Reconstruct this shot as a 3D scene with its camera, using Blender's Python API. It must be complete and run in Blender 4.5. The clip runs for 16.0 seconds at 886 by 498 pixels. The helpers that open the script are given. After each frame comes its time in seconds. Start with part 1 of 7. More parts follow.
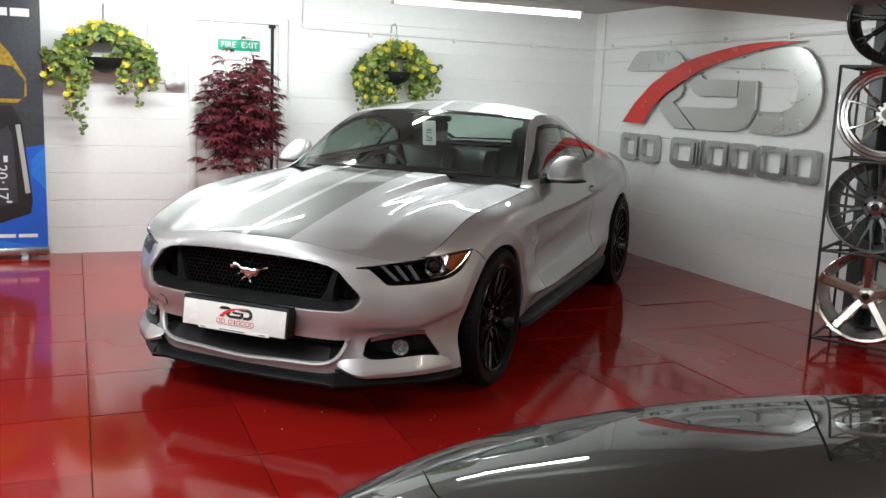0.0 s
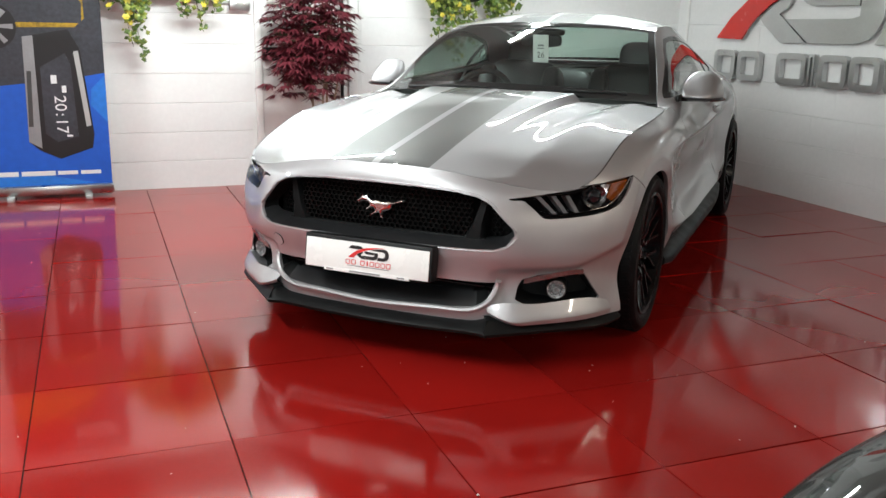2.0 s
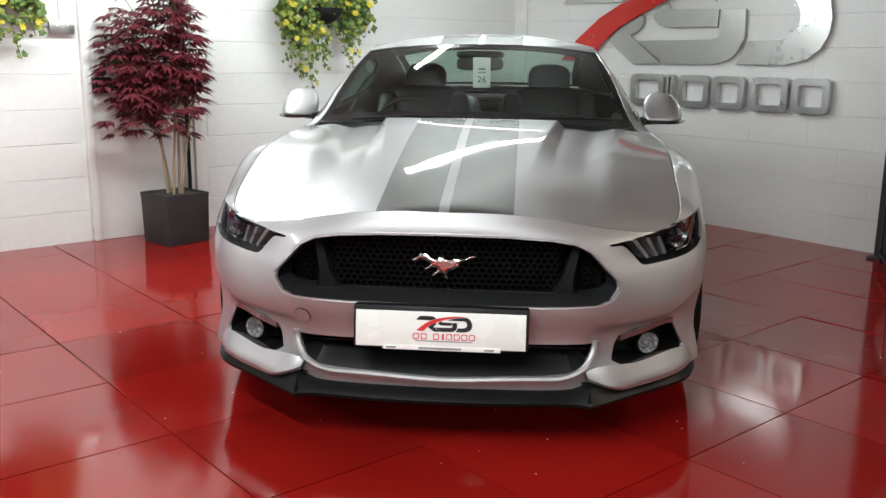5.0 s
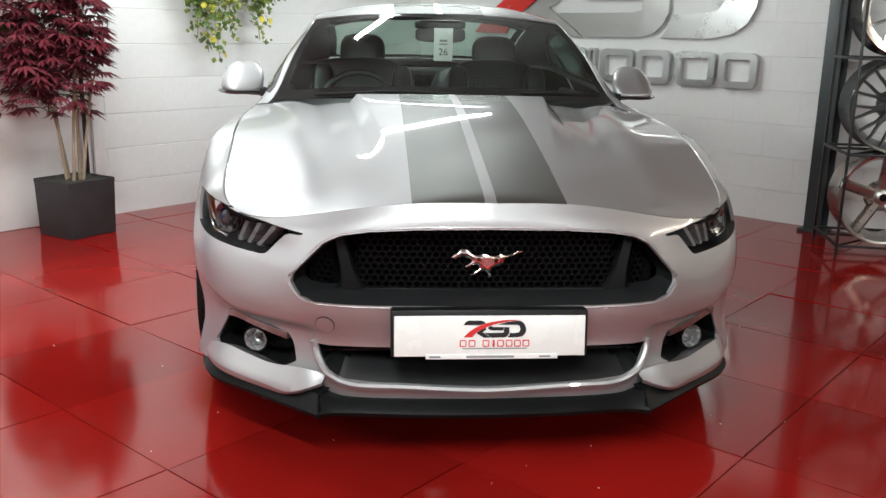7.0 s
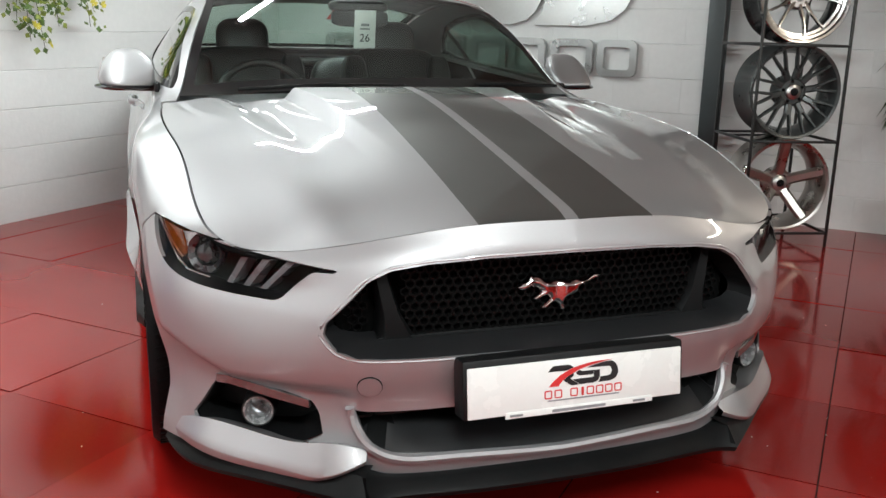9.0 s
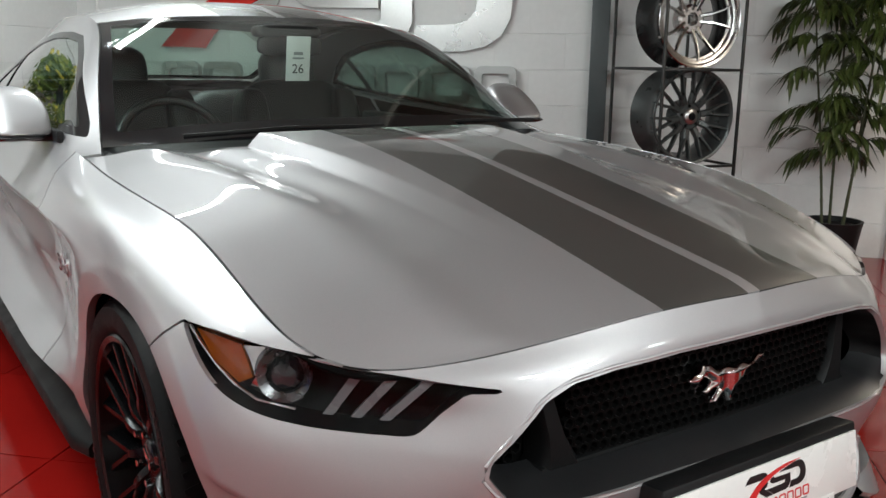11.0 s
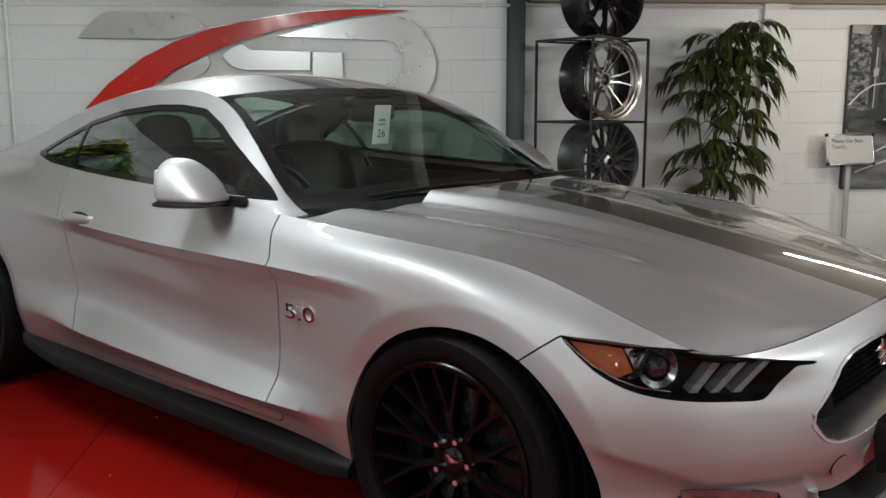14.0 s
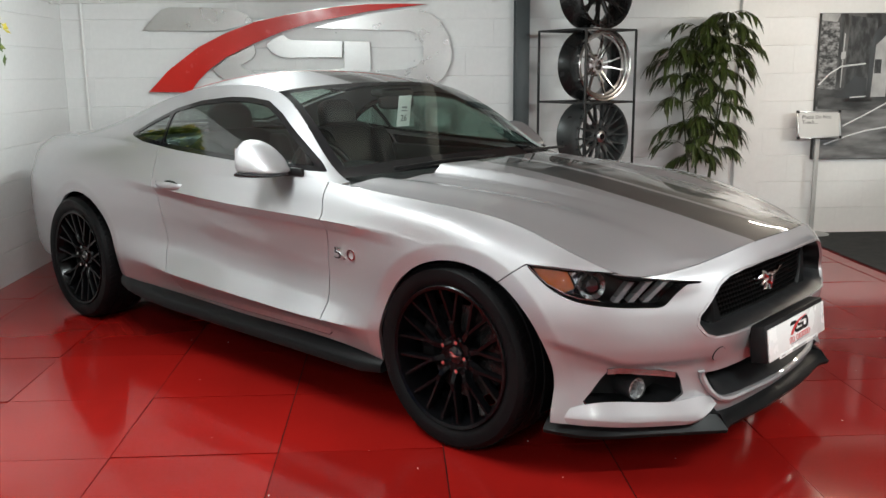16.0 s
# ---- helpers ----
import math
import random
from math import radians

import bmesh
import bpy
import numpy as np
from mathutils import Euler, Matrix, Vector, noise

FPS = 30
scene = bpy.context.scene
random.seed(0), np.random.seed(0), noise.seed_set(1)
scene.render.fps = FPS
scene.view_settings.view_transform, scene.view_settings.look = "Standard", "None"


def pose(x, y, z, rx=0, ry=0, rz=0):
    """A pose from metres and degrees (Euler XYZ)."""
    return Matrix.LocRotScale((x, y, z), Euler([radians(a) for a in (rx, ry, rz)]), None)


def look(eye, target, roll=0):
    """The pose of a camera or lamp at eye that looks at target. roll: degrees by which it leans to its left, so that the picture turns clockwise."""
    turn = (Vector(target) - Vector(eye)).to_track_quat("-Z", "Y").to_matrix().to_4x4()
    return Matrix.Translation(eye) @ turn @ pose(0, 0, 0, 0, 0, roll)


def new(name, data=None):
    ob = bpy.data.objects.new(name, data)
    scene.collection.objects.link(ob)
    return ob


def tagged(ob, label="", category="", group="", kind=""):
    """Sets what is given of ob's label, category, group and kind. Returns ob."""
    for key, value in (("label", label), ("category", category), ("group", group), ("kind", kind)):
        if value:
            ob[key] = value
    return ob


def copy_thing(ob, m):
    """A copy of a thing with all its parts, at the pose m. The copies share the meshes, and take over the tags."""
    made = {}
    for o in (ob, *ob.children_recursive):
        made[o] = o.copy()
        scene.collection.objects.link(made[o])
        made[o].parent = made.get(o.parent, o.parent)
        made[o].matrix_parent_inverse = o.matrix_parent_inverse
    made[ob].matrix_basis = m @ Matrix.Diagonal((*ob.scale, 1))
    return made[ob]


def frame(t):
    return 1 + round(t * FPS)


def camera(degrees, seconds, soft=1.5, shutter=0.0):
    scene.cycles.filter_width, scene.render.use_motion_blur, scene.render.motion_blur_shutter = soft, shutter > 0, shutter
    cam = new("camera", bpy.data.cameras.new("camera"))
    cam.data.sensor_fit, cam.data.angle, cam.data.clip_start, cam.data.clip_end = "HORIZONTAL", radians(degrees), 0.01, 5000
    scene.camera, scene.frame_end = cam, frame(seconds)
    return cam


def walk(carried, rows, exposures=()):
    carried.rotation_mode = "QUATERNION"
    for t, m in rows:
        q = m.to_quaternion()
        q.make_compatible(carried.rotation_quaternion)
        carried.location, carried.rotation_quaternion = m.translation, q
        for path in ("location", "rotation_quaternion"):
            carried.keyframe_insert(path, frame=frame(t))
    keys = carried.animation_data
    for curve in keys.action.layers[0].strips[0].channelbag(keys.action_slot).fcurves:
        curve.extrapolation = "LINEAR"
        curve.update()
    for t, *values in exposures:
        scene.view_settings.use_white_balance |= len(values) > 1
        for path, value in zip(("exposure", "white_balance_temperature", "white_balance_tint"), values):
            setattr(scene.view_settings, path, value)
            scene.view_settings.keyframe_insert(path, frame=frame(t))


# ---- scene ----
cam = camera(53.0, 16.0)
PATH = [
    (0, (2.216, -3.926, 1.387), (1.46, -2.107, 1.042), 2.3),
    (0.5, (2.031, -3.938, 1.336), (1.302, -2.112, 0.972), 2.5),
    (1, (1.917, -3.895, 1.294), (1.154, -2.095, 0.876), 1.9),
    (1.5, (1.774, -3.792, 1.269), (0.975, -2.019, 0.801), 1.3),
    (2, (1.551, -3.701, 1.271), (0.772, -1.926, 0.778), 1.2),
    (2.5, (1.298, -3.66, 1.253), (0.601, -1.845, 0.784), 0.9),
    (3, (1.067, -3.613, 1.253), (0.468, -1.755, 0.817), 0.6),
    (3.5, (0.864, -3.535, 1.252), (0.357, -1.647, 0.829), 0.5),
    (4, (0.654, -3.519, 1.258), (0.269, -1.602, 0.839), 0.7),
    (4.2, (0.554, -3.514, 1.251), (0.22, -1.586, 0.836), 0.7),
    (6.3, (-0.124, -3.28, 1.229), (-0.095, -1.337, 0.755), 0.9),
    (6.5, (-0.186, -3.247, 1.233), (-0.117, -1.307, 0.754), 1.0),
    (7, (-0.321, -3.138, 1.217), (-0.16, -1.204, 0.736), 1.2),
    (7.5, (-0.446, -3.024, 1.218), (-0.2, -1.101, 0.728), 1.3),
    (8, (-0.621, -2.852, 1.198), (-0.247, -0.949, 0.707), 1.3),
    (8.5, (-0.773, -2.692, 1.181), (-0.262, -0.821, 0.691), 1.3),
    (9, (-0.889, -2.502, 1.166), (-0.248, -0.671, 0.679), 1.3),
    (9.2, (-0.933, -2.422, 1.174), (-0.243, -0.611, 0.681), 1.4),
    (11.3, (-1.378, -1.669, 1.164), (-0.227, -0.087, 0.748), 0.9),
    (11.5, (-1.437, -1.618, 1.169), (-0.251, -0.061, 0.76), 1.0),
    (12, (-1.655, -1.511, 1.172), (-0.373, -0.024, 0.797), 0.9),
    (12.5, (-1.839, -1.419, 1.17), (-0.48, 0.006, 0.818), 1.1),
    (13, (-2.037, -1.316, 1.178), (-0.605, 0.04, 0.844), 0.9),
    (13.5, (-2.262, -1.265, 1.193), (-0.772, 0.029, 0.871), 0.5),
    (14, (-2.477, -1.345, 1.225), (-0.974, -0.066, 0.902), -0.1),
    (14.5, (-2.647, -1.507, 1.249), (-1.158, -0.214, 0.917), -0.5),
    (15, (-2.852, -1.666, 1.291), (-1.368, -0.376, 0.923), -0.5),
    (15.5, (-2.993, -1.795, 1.324), (-1.516, -0.505, 0.93), -0.4),
    (16, (-3.127, -1.986, 1.329), (-1.668, -0.675, 0.939), -0.4),
]
walk(cam, [(t, look(eye, target, roll)) for t, eye, target, roll in PATH], ((0, 0.0), (2, 0.2), (4, 0.05), (7, 0.18), (9, 0.1), (11.5, -0.25), (12.5, -0.38), (14, -0.42), (15, -0.26), (15.5, -0.06), (16, 0.1)))

# ---- frames of the room ----
CORNER = (0.113, 4.809)
RW = pose(CORNER[0], CORNER[1], 0, 0, 0, -44.83)      # x along the logo wall, the room at negative y
BW = pose(CORNER[0], CORNER[1], 0, 0, 0, 45.17)       # the back wall runs to negative x, the room at negative y
TILES = pose(-0.473, -1.227, 0, 0, 0, -44.83)
LOW, HIGH = 1.955, 2.20                               # the two ceilings
STEP = 3.08                                          # where the ceiling drops, along the logo wall
WALL_Y = 0.0                                       # face of the logo wall

# ---- world and lamps ----
world = bpy.data.worlds.new("world")
scene.world = world
world.use_nodes = True
world.node_tree.nodes["Background"].inputs[0].default_value = (0.6, 0.7, 0.8, 1)
world.node_tree.nodes["Background"].inputs[1].default_value = 0.05
scene.view_settings.exposure = 0.0
TUBE_POWER = 66.0
LAMP_COLOUR = (0.90, 1.0, 1.0)


def tube_light(name, m, length, power, colour=LAMP_COLOUR):
    """One fluorescent batten: a white body, a glowing tube and the area lamp that stands for its light."""
    batten = tagged(new(name), "white ceiling batten with a lit fluorescent tube", "ceiling light", "ceiling tube lights")
    batten.matrix_world = m
    bm = bmesh.new()
    box(bm, (0, 0, 0.035), (length, 0.06, 0.05), 0.006)
    part("body", bm, MAT["white_plastic"], batten)
    bm = bmesh.new()
    rod(bm, (-length / 2 + 0.02, 0, -0.012), (length / 2 - 0.02, 0, -0.012), 0.017, 14)
    part("tube", bm, MAT["tube"], batten)
    for s in (-1, 1):
        bm = bmesh.new()
        box(bm, (s * (length / 2 - 0.012), 0, -0.005), (0.024, 0.045, 0.06), 0.004)
        part("end_cap", bm, MAT["white_plastic"], batten)
    for tilt in (-58, 58):                                   # a tube shines to both sides
        lamp = bpy.data.lights.new("tube_lamp", "AREA")
        lamp.shape, lamp.size, lamp.size_y = "RECTANGLE", length, 0.04
        lamp.energy, lamp.color = power * 0.6, colour
        ob = new("tube_lamp", lamp)
        ob.matrix_world = m @ pose(0, math.copysign(0.03, tilt), -0.045, tilt, 0, 0)
    return batten

# ---- building helpers ----
def part(name, bm, material, parent=None, label="", smooth=True, m=None):
    """Links a bmesh as one mesh object under its thing (or as a thing of its own)."""
    me = bpy.data.meshes.new(name)
    bmesh.ops.recalc_face_normals(bm, faces=bm.faces[:])
    bm.to_mesh(me)
    bm.free()
    me.materials.append(material)
    if smooth:
        me.shade_smooth()
        me.set_sharp_from_angle(angle=radians(38))
    ob = new(name, me)
    ob.parent = parent
    if m is not None:
        ob.matrix_basis = m
    if label:
        ob["label"] = label
    return ob


def shell(name, verts, faces, material, parent=None, label="", sharp=50, flip=False):
    """Links plain vertex and face lists as one mesh object."""
    used = sorted({i for f in faces for i in f})
    place = {v: k for k, v in enumerate(used)}
    me = bpy.data.meshes.new(name)
    me.from_pydata([tuple(map(float, verts[i])) for i in used], [], [tuple(place[i] for i in (f[::-1] if flip else f)) for f in faces])
    me.validate()
    me.materials.append(material)
    me.shade_smooth()
    me.set_sharp_from_angle(angle=radians(sharp))
    ob = new(name, me)
    ob.parent = parent
    if label:
        ob["label"] = label
    return ob


def box(bm, centre, size, bevel=0.0, turn=None):
    made = bmesh.ops.create_cube(bm, size=1.0)["verts"]
    bmesh.ops.scale(bm, vec=size, verts=made)
    if bevel:
        edges = list({e for v in made for e in v.link_edges})
        made = list({v for f in bmesh.ops.bevel(bm, geom=edges, offset=bevel, segments=2, affect="EDGES", profile=0.5)["faces"] for v in f.verts} | {v for v in made if v.is_valid})
    if turn is not None:
        bmesh.ops.transform(bm, matrix=turn, verts=made)
    bmesh.ops.translate(bm, vec=centre, verts=made)
    return made


def rod(bm, a, b, r, seg=10, r2=None):
    a, b = Vector(a), Vector(b)
    d = b - a
    m = Matrix.Translation((a + b) / 2) @ d.to_track_quat("Z", "Y").to_matrix().to_4x4()
    return bmesh.ops.create_cone(bm, cap_ends=True, segments=seg, radius1=r, radius2=r if r2 is None else r2, depth=d.length, matrix=m)["verts"]


def tube(bm, pts, r, seg=8, taper=1.0):
    """A round bar along a polyline."""
    pts = [Vector(p) for p in pts]
    rings = []
    for i, p in enumerate(pts):
        d = (pts[min(i + 1, len(pts) - 1)] - pts[max(i - 1, 0)]).normalized()
        q = d.to_track_quat("Z", "Y")
        k = r * (1 + (taper - 1) * i / max(1, len(pts) - 1))
        rings.append([bm.verts.new(p + q @ Vector((k * math.cos(a), k * math.sin(a), 0))) for a in (2 * math.pi * j / seg for j in range(seg))])
    for a, b in zip(rings, rings[1:]):
        for j in range(seg):
            bm.faces.new((a[j], a[(j + 1) % seg], b[(j + 1) % seg], b[j]))
    bm.faces.new(rings[0][::-1]); bm.faces.new(rings[-1])


def spin(bm, profile, seg=64, axis="X", closed=True):
    """A solid of revolution: profile of (along, radius) turned about an axis through the origin."""
    rings = []
    for j in range(seg):
        a = 2 * math.pi * j / seg
        c, s = math.cos(a), math.sin(a)
        rings.append([bm.verts.new((u, r * c, r * s) if axis == "X" else (r * c, r * s, u)) for u, r in profile])
    n = len(profile)
    for j in range(seg):
        a, b = rings[j], rings[(j + 1) % seg]
        for i in range(n if closed else n - 1):
            bm.faces.new((a[i], a[(i + 1) % n], b[(i + 1) % n], b[i]))


def prism(bm, outline, depth, m=None, bevel=0.0):
    """A flat outline (x, y) extruded from z 0 to depth."""
    lo = [bm.verts.new((x, y, 0)) for x, y in outline]
    hi = [bm.verts.new((x, y, depth)) for x, y in outline]
    n = len(outline)
    bm.faces.new(lo[::-1])
    top = bm.faces.new(hi)
    for i in range(n):
        bm.faces.new((lo[i], lo[(i + 1) % n], hi[(i + 1) % n], hi[i]))
    if bevel:
        bmesh.ops.bevel(bm, geom=list(top.edges), offset=bevel, segments=1, affect="EDGES", profile=0.5)
    vs = list(bm.verts)
    if m is not None:
        bmesh.ops.transform(bm, matrix=m, verts=vs)


def words(name, text, size, m, material, parent=None, depth=0.001, align="CENTER"):
    """Lettering in the built-in font, as a mesh."""
    cu = bpy.data.curves.new(name, "FONT")
    cu.body, cu.size, cu.align_x, cu.align_y, cu.extrude, cu.resolution_u = text, size, align, "CENTER", depth, 3
    ob = bpy.data.objects.new(name, cu)
    scene.collection.objects.link(ob)
    me = bpy.data.meshes.new_from_object(ob.evaluated_get(bpy.context.evaluated_depsgraph_get()))
    bpy.data.objects.remove(ob)
    me.materials.clear()
    me.materials.append(material)
    out = new(name, me)
    out.parent, out.matrix_basis = parent, m
    return out


def curve_through(pts, n):
    """A natural cubic spline through points, at n even steps of its chord length."""
    p = np.array(pts, float)
    t = np.concatenate([[0], np.cumsum(np.linalg.norm(np.diff(p, axis=0), axis=1))])
    return spline(t, p, np.linspace(0, t[-1], n))


def spline(t, p, at):
    """Natural cubic spline of the rows p at the knots t."""
    t, p, at = np.asarray(t, float), np.asarray(p, float), np.asarray(at, float)
    n, h = len(t), np.diff(t)
    a, r = np.zeros((n, n)), np.zeros((n, p.shape[1]))
    a[0, 0] = a[-1, -1] = 1
    for i in range(1, n - 1):
        a[i, i - 1], a[i, i], a[i, i + 1] = h[i - 1], 2 * (h[i - 1] + h[i]), h[i]
        r[i] = 6 * ((p[i + 1] - p[i]) / h[i] - (p[i] - p[i - 1]) / h[i - 1])
    m = np.linalg.solve(a, r)
    k = np.clip(np.searchsorted(t, at, side="right") - 1, 0, n - 2)
    x, hk = at - t[k], h[k]
    A, B = ((hk - x) / hk)[:, None], (x / hk)[:, None]
    return A * p[k] + B * p[k + 1] + ((A ** 3 - A) * m[k] + (B ** 3 - B) * m[k + 1]) * (hk ** 2)[:, None] / 6


def sheet(P):
    """Vertices and quads of a grid of places (n, m, 3)."""
    n, m = P.shape[:2]
    F = [(i * m + j, i * m + j + 1, (i + 1) * m + j + 1, (i + 1) * m + j) for i in range(n - 1) for j in range(m - 1)]
    return P.reshape(-1, 3).copy(), F


def outline_distance(q, poly):
    """Signed distance of the 2D places q from a closed outline, negative inside."""
    q, poly = np.asarray(q, float), np.asarray(poly, float)
    best, inside = np.full(len(q), 1e9), np.zeros(len(q), bool)
    for a, b in zip(poly, np.roll(poly, -1, axis=0)):
        d = b - a
        k = np.clip(((q - a) @ d) / (d @ d), 0, 1)
        best = np.minimum(best, np.linalg.norm(q - a - k[:, None] * d, axis=1))
        hit = ((a[1] > q[:, 1]) != (b[1] > q[:, 1]))
        with np.errstate(divide="ignore", invalid="ignore"):
            xs = a[0] + (q[:, 1] - a[1]) * d[0] / (d[1] if d[1] else 1e-12)
        inside ^= hit & (q[:, 0] < xs)
    return np.where(inside, -best, best)


def cut(V, F, f):
    """Cuts a mesh along f = 0. Returns the moved vertices, the faces where f < 0 and those where f > 0."""
    V, f = V.copy(), np.where(np.abs(f) < 1e-7, 0.0, f)
    todo = set()
    for face in F:
        s = f[list(face)]
        if s.min() < 0 < s.max():
            for a, b in zip(face, face[1:] + face[:1]):
                if f[a] * f[b] < 0:
                    todo.add((min(a, b), max(a, b)))
    moves = []
    for a, b in todo:
        t = f[a] / (f[a] - f[b])
        place = V[a] + (V[b] - V[a]) * t
        v = a if t <= 0.5 else b
        moves.append((min(t, 1 - t), v, a, b, place))
    moves.sort(key=lambda r: (r[0], r[2], r[3]))
    for _, v, a, b, place in moves:
        if f[a] * f[b] < 0:
            V[v], f[v] = place, 0.0
    inner, outer = [], []
    for face in F:
        s = f[list(face)]
        if s.min() < 0 < s.max():
            k = [i for i in range(len(face)) if s[i] == 0]
            if len(face) == 4 and len(k) == 2 and k[1] - k[0] == 2:
                r = face[k[0]:] + face[:k[0]]
                for tri in (r[:3], (r[2], r[3], r[0])):
                    (inner if f[tri[1]] < 0 else outer).append(tri)
                continue
            (inner if s.mean() < 0 else outer).append(face)
        elif s.min() < 0:
            inner.append(face)
        else:
            outer.append(face)
    return V, inner, outer


def mirrored(V, F):
    return V * np.array([-1.0, 1, 1]), [f[::-1] for f in F]


def both_halves(V, F):
    """The half given and its mirror image, welded at x = 0."""
    n = len(V)
    W = np.concatenate([V, V * np.array([-1.0, 1, 1])])
    same = [i if abs(V[i][0]) < 1e-5 else i + n for i in range(n)]
    return W, list(F) + [tuple(same[i] for i in f[::-1]) for f in F]


def vertex_normals(V, F):
    N = np.zeros_like(V)
    for f in F:
        a = np.cross(V[f[1]] - V[f[0]], V[f[2]] - V[f[0]])
        for i in f:
            N[i] += a
    return N / np.maximum(np.linalg.norm(N, axis=1, keepdims=True), 1e-12)


def hem(V, F, depth, way=None):
    """Turns the open edges inwards, so that a panel shows its thickness."""
    N = vertex_normals(V, F)
    count = {}
    for f in F:
        for a, b in zip(f, f[1:] + f[:1]):
            count[(a, b)] = count.get((a, b), 0) + 1
    rim = [e for e in count if (e[1], e[0]) not in count]
    place, extra, faces = {}, [], list(F)
    for a, b in rim:
        for i in (a, b):
            if i not in place:
                place[i] = len(V) + len(extra)
                extra.append(V[i] - (N[i] if way is None else -np.array(way, float)) * depth)
        faces.append((b, a, place[a], place[b]))
    return (np.concatenate([V, np.array(extra)]) if extra else V), faces


def outward(V, F, centre):
    """The faces turned so that they look away from the centre."""
    total = 0.0
    for f in F[:: max(1, len(F) // 400)]:
        a = np.cross(V[f[1]] - V[f[0]], V[f[2]] - V[f[0]])
        total += a @ (V[f[0]] - np.array(centre, float))
    return list(F) if total > 0 else [f[::-1] for f in F]

# ---- materials ----
MAT = {}


def node_mat(name):
    m = bpy.data.materials.new(name)
    m.use_nodes = True
    t = m.node_tree
    b = t.nodes["Principled BSDF"]
    MAT[name] = m
    return m, t, b


def plain(name, colour, rough=0.5, metal=0.0, coat=0.0, vary=0.12, scale=12.0, bump=0.0, bump_scale=60.0, rough_vary=0.08, ior=1.5, coat_rough=0.04):
    """A surface with colour and gloss that vary a little at two scales, and a fine relief."""
    m, t, b = node_mat(name)
    n, l = t.nodes.new, t.links.new
    co = n("ShaderNodeTexCoord")
    big = n("ShaderNodeTexNoise")
    big.inputs["Scale"].default_value, big.inputs["Detail"].default_value = scale, 5
    small = n("ShaderNodeTexNoise")
    small.inputs["Scale"].default_value, small.inputs["Detail"].default_value = scale * 9, 3
    l(co.outputs["Object"], big.inputs["Vector"]); l(co.outputs["Object"], small.inputs["Vector"])
    add = n("ShaderNodeMath"); add.operation = "ADD"
    l(big.outputs["Fac"], add.inputs[0]); l(small.outputs["Fac"], add.inputs[1])
    ramp = n("ShaderNodeMapRange")
    ramp.inputs["From Min"].default_value, ramp.inputs["From Max"].default_value = 0.6, 1.4
    ramp.inputs["To Min"].default_value, ramp.inputs["To Max"].default_value = 1 - vary, 1 + vary
    l(add.outputs[0], ramp.inputs["Value"])
    mul = n("ShaderNodeVectorMath"); mul.operation = "SCALE"
    mul.inputs[0].default_value = colour
    l(ramp.outputs[0], mul.inputs["Scale"])
    l(mul.outputs[0], b.inputs["Base Color"])
    rr = n("ShaderNodeMapRange")
    rr.inputs["From Min"].default_value, rr.inputs["From Max"].default_value = 0.3, 0.7
    rr.inputs["To Min"].default_value, rr.inputs["To Max"].default_value = max(0, rough - rough_vary), rough + rough_vary
    l(big.outputs["Fac"], rr.inputs["Value"]); l(rr.outputs[0], b.inputs["Roughness"])
    b.inputs["Metallic"].default_value, b.inputs["IOR"].default_value = metal, ior
    b.inputs["Coat Weight"].default_value, b.inputs["Coat Roughness"].default_value = coat, coat_rough
    if bump:
        bn = n("ShaderNodeTexNoise")
        bn.inputs["Scale"].default_value, bn.inputs["Detail"].default_value = bump_scale, 4
        l(co.outputs["Object"], bn.inputs["Vector"])
        bp = n("ShaderNodeBump")
        bp.inputs["Strength"].default_value, bp.inputs["Distance"].default_value = bump, 0.004
        l(bn.outputs["Fac"], bp.inputs["Height"]); l(bp.outputs[0], b.inputs["Normal"])
    return m


def metallic_paint(name, colour, rough=0.30, flake=0.05, metal=0.6):
    """Car paint: a metallic base with fine flakes under a clear coat."""
    m, t, b = node_mat(name)
    n, l = t.nodes.new, t.links.new
    co = n("ShaderNodeTexCoord")
    vor = n("ShaderNodeTexVoronoi")
    vor.inputs["Scale"].default_value = 1400
    l(co.outputs["Object"], vor.inputs["Vector"])
    ramp = n("ShaderNodeMapRange")
    ramp.inputs["To Min"].default_value, ramp.inputs["To Max"].default_value = 1 - flake, 1 + flake
    l(vor.outputs["Color"], ramp.inputs["Value"])
    mul = n("ShaderNodeVectorMath"); mul.operation = "SCALE"
    mul.inputs[0].default_value = colour
    l(ramp.outputs[0], mul.inputs["Scale"]); l(mul.outputs[0], b.inputs["Base Color"])
    dust = n("ShaderNodeTexNoise")
    dust.inputs["Scale"].default_value, dust.inputs["Detail"].default_value = 5, 6
    l(co.outputs["Object"], dust.inputs["Vector"])
    rr = n("ShaderNodeMapRange")
    rr.inputs["To Min"].default_value, rr.inputs["To Max"].default_value = rough - 0.04, rough + 0.04
    l(dust.outputs["Fac"], rr.inputs["Value"]); l(rr.outputs[0], b.inputs["Roughness"])
    b.inputs["Metallic"].default_value = metal
    b.inputs["Coat Weight"].default_value, b.inputs["Coat Roughness"].default_value = 1.0, 0.02
    return m


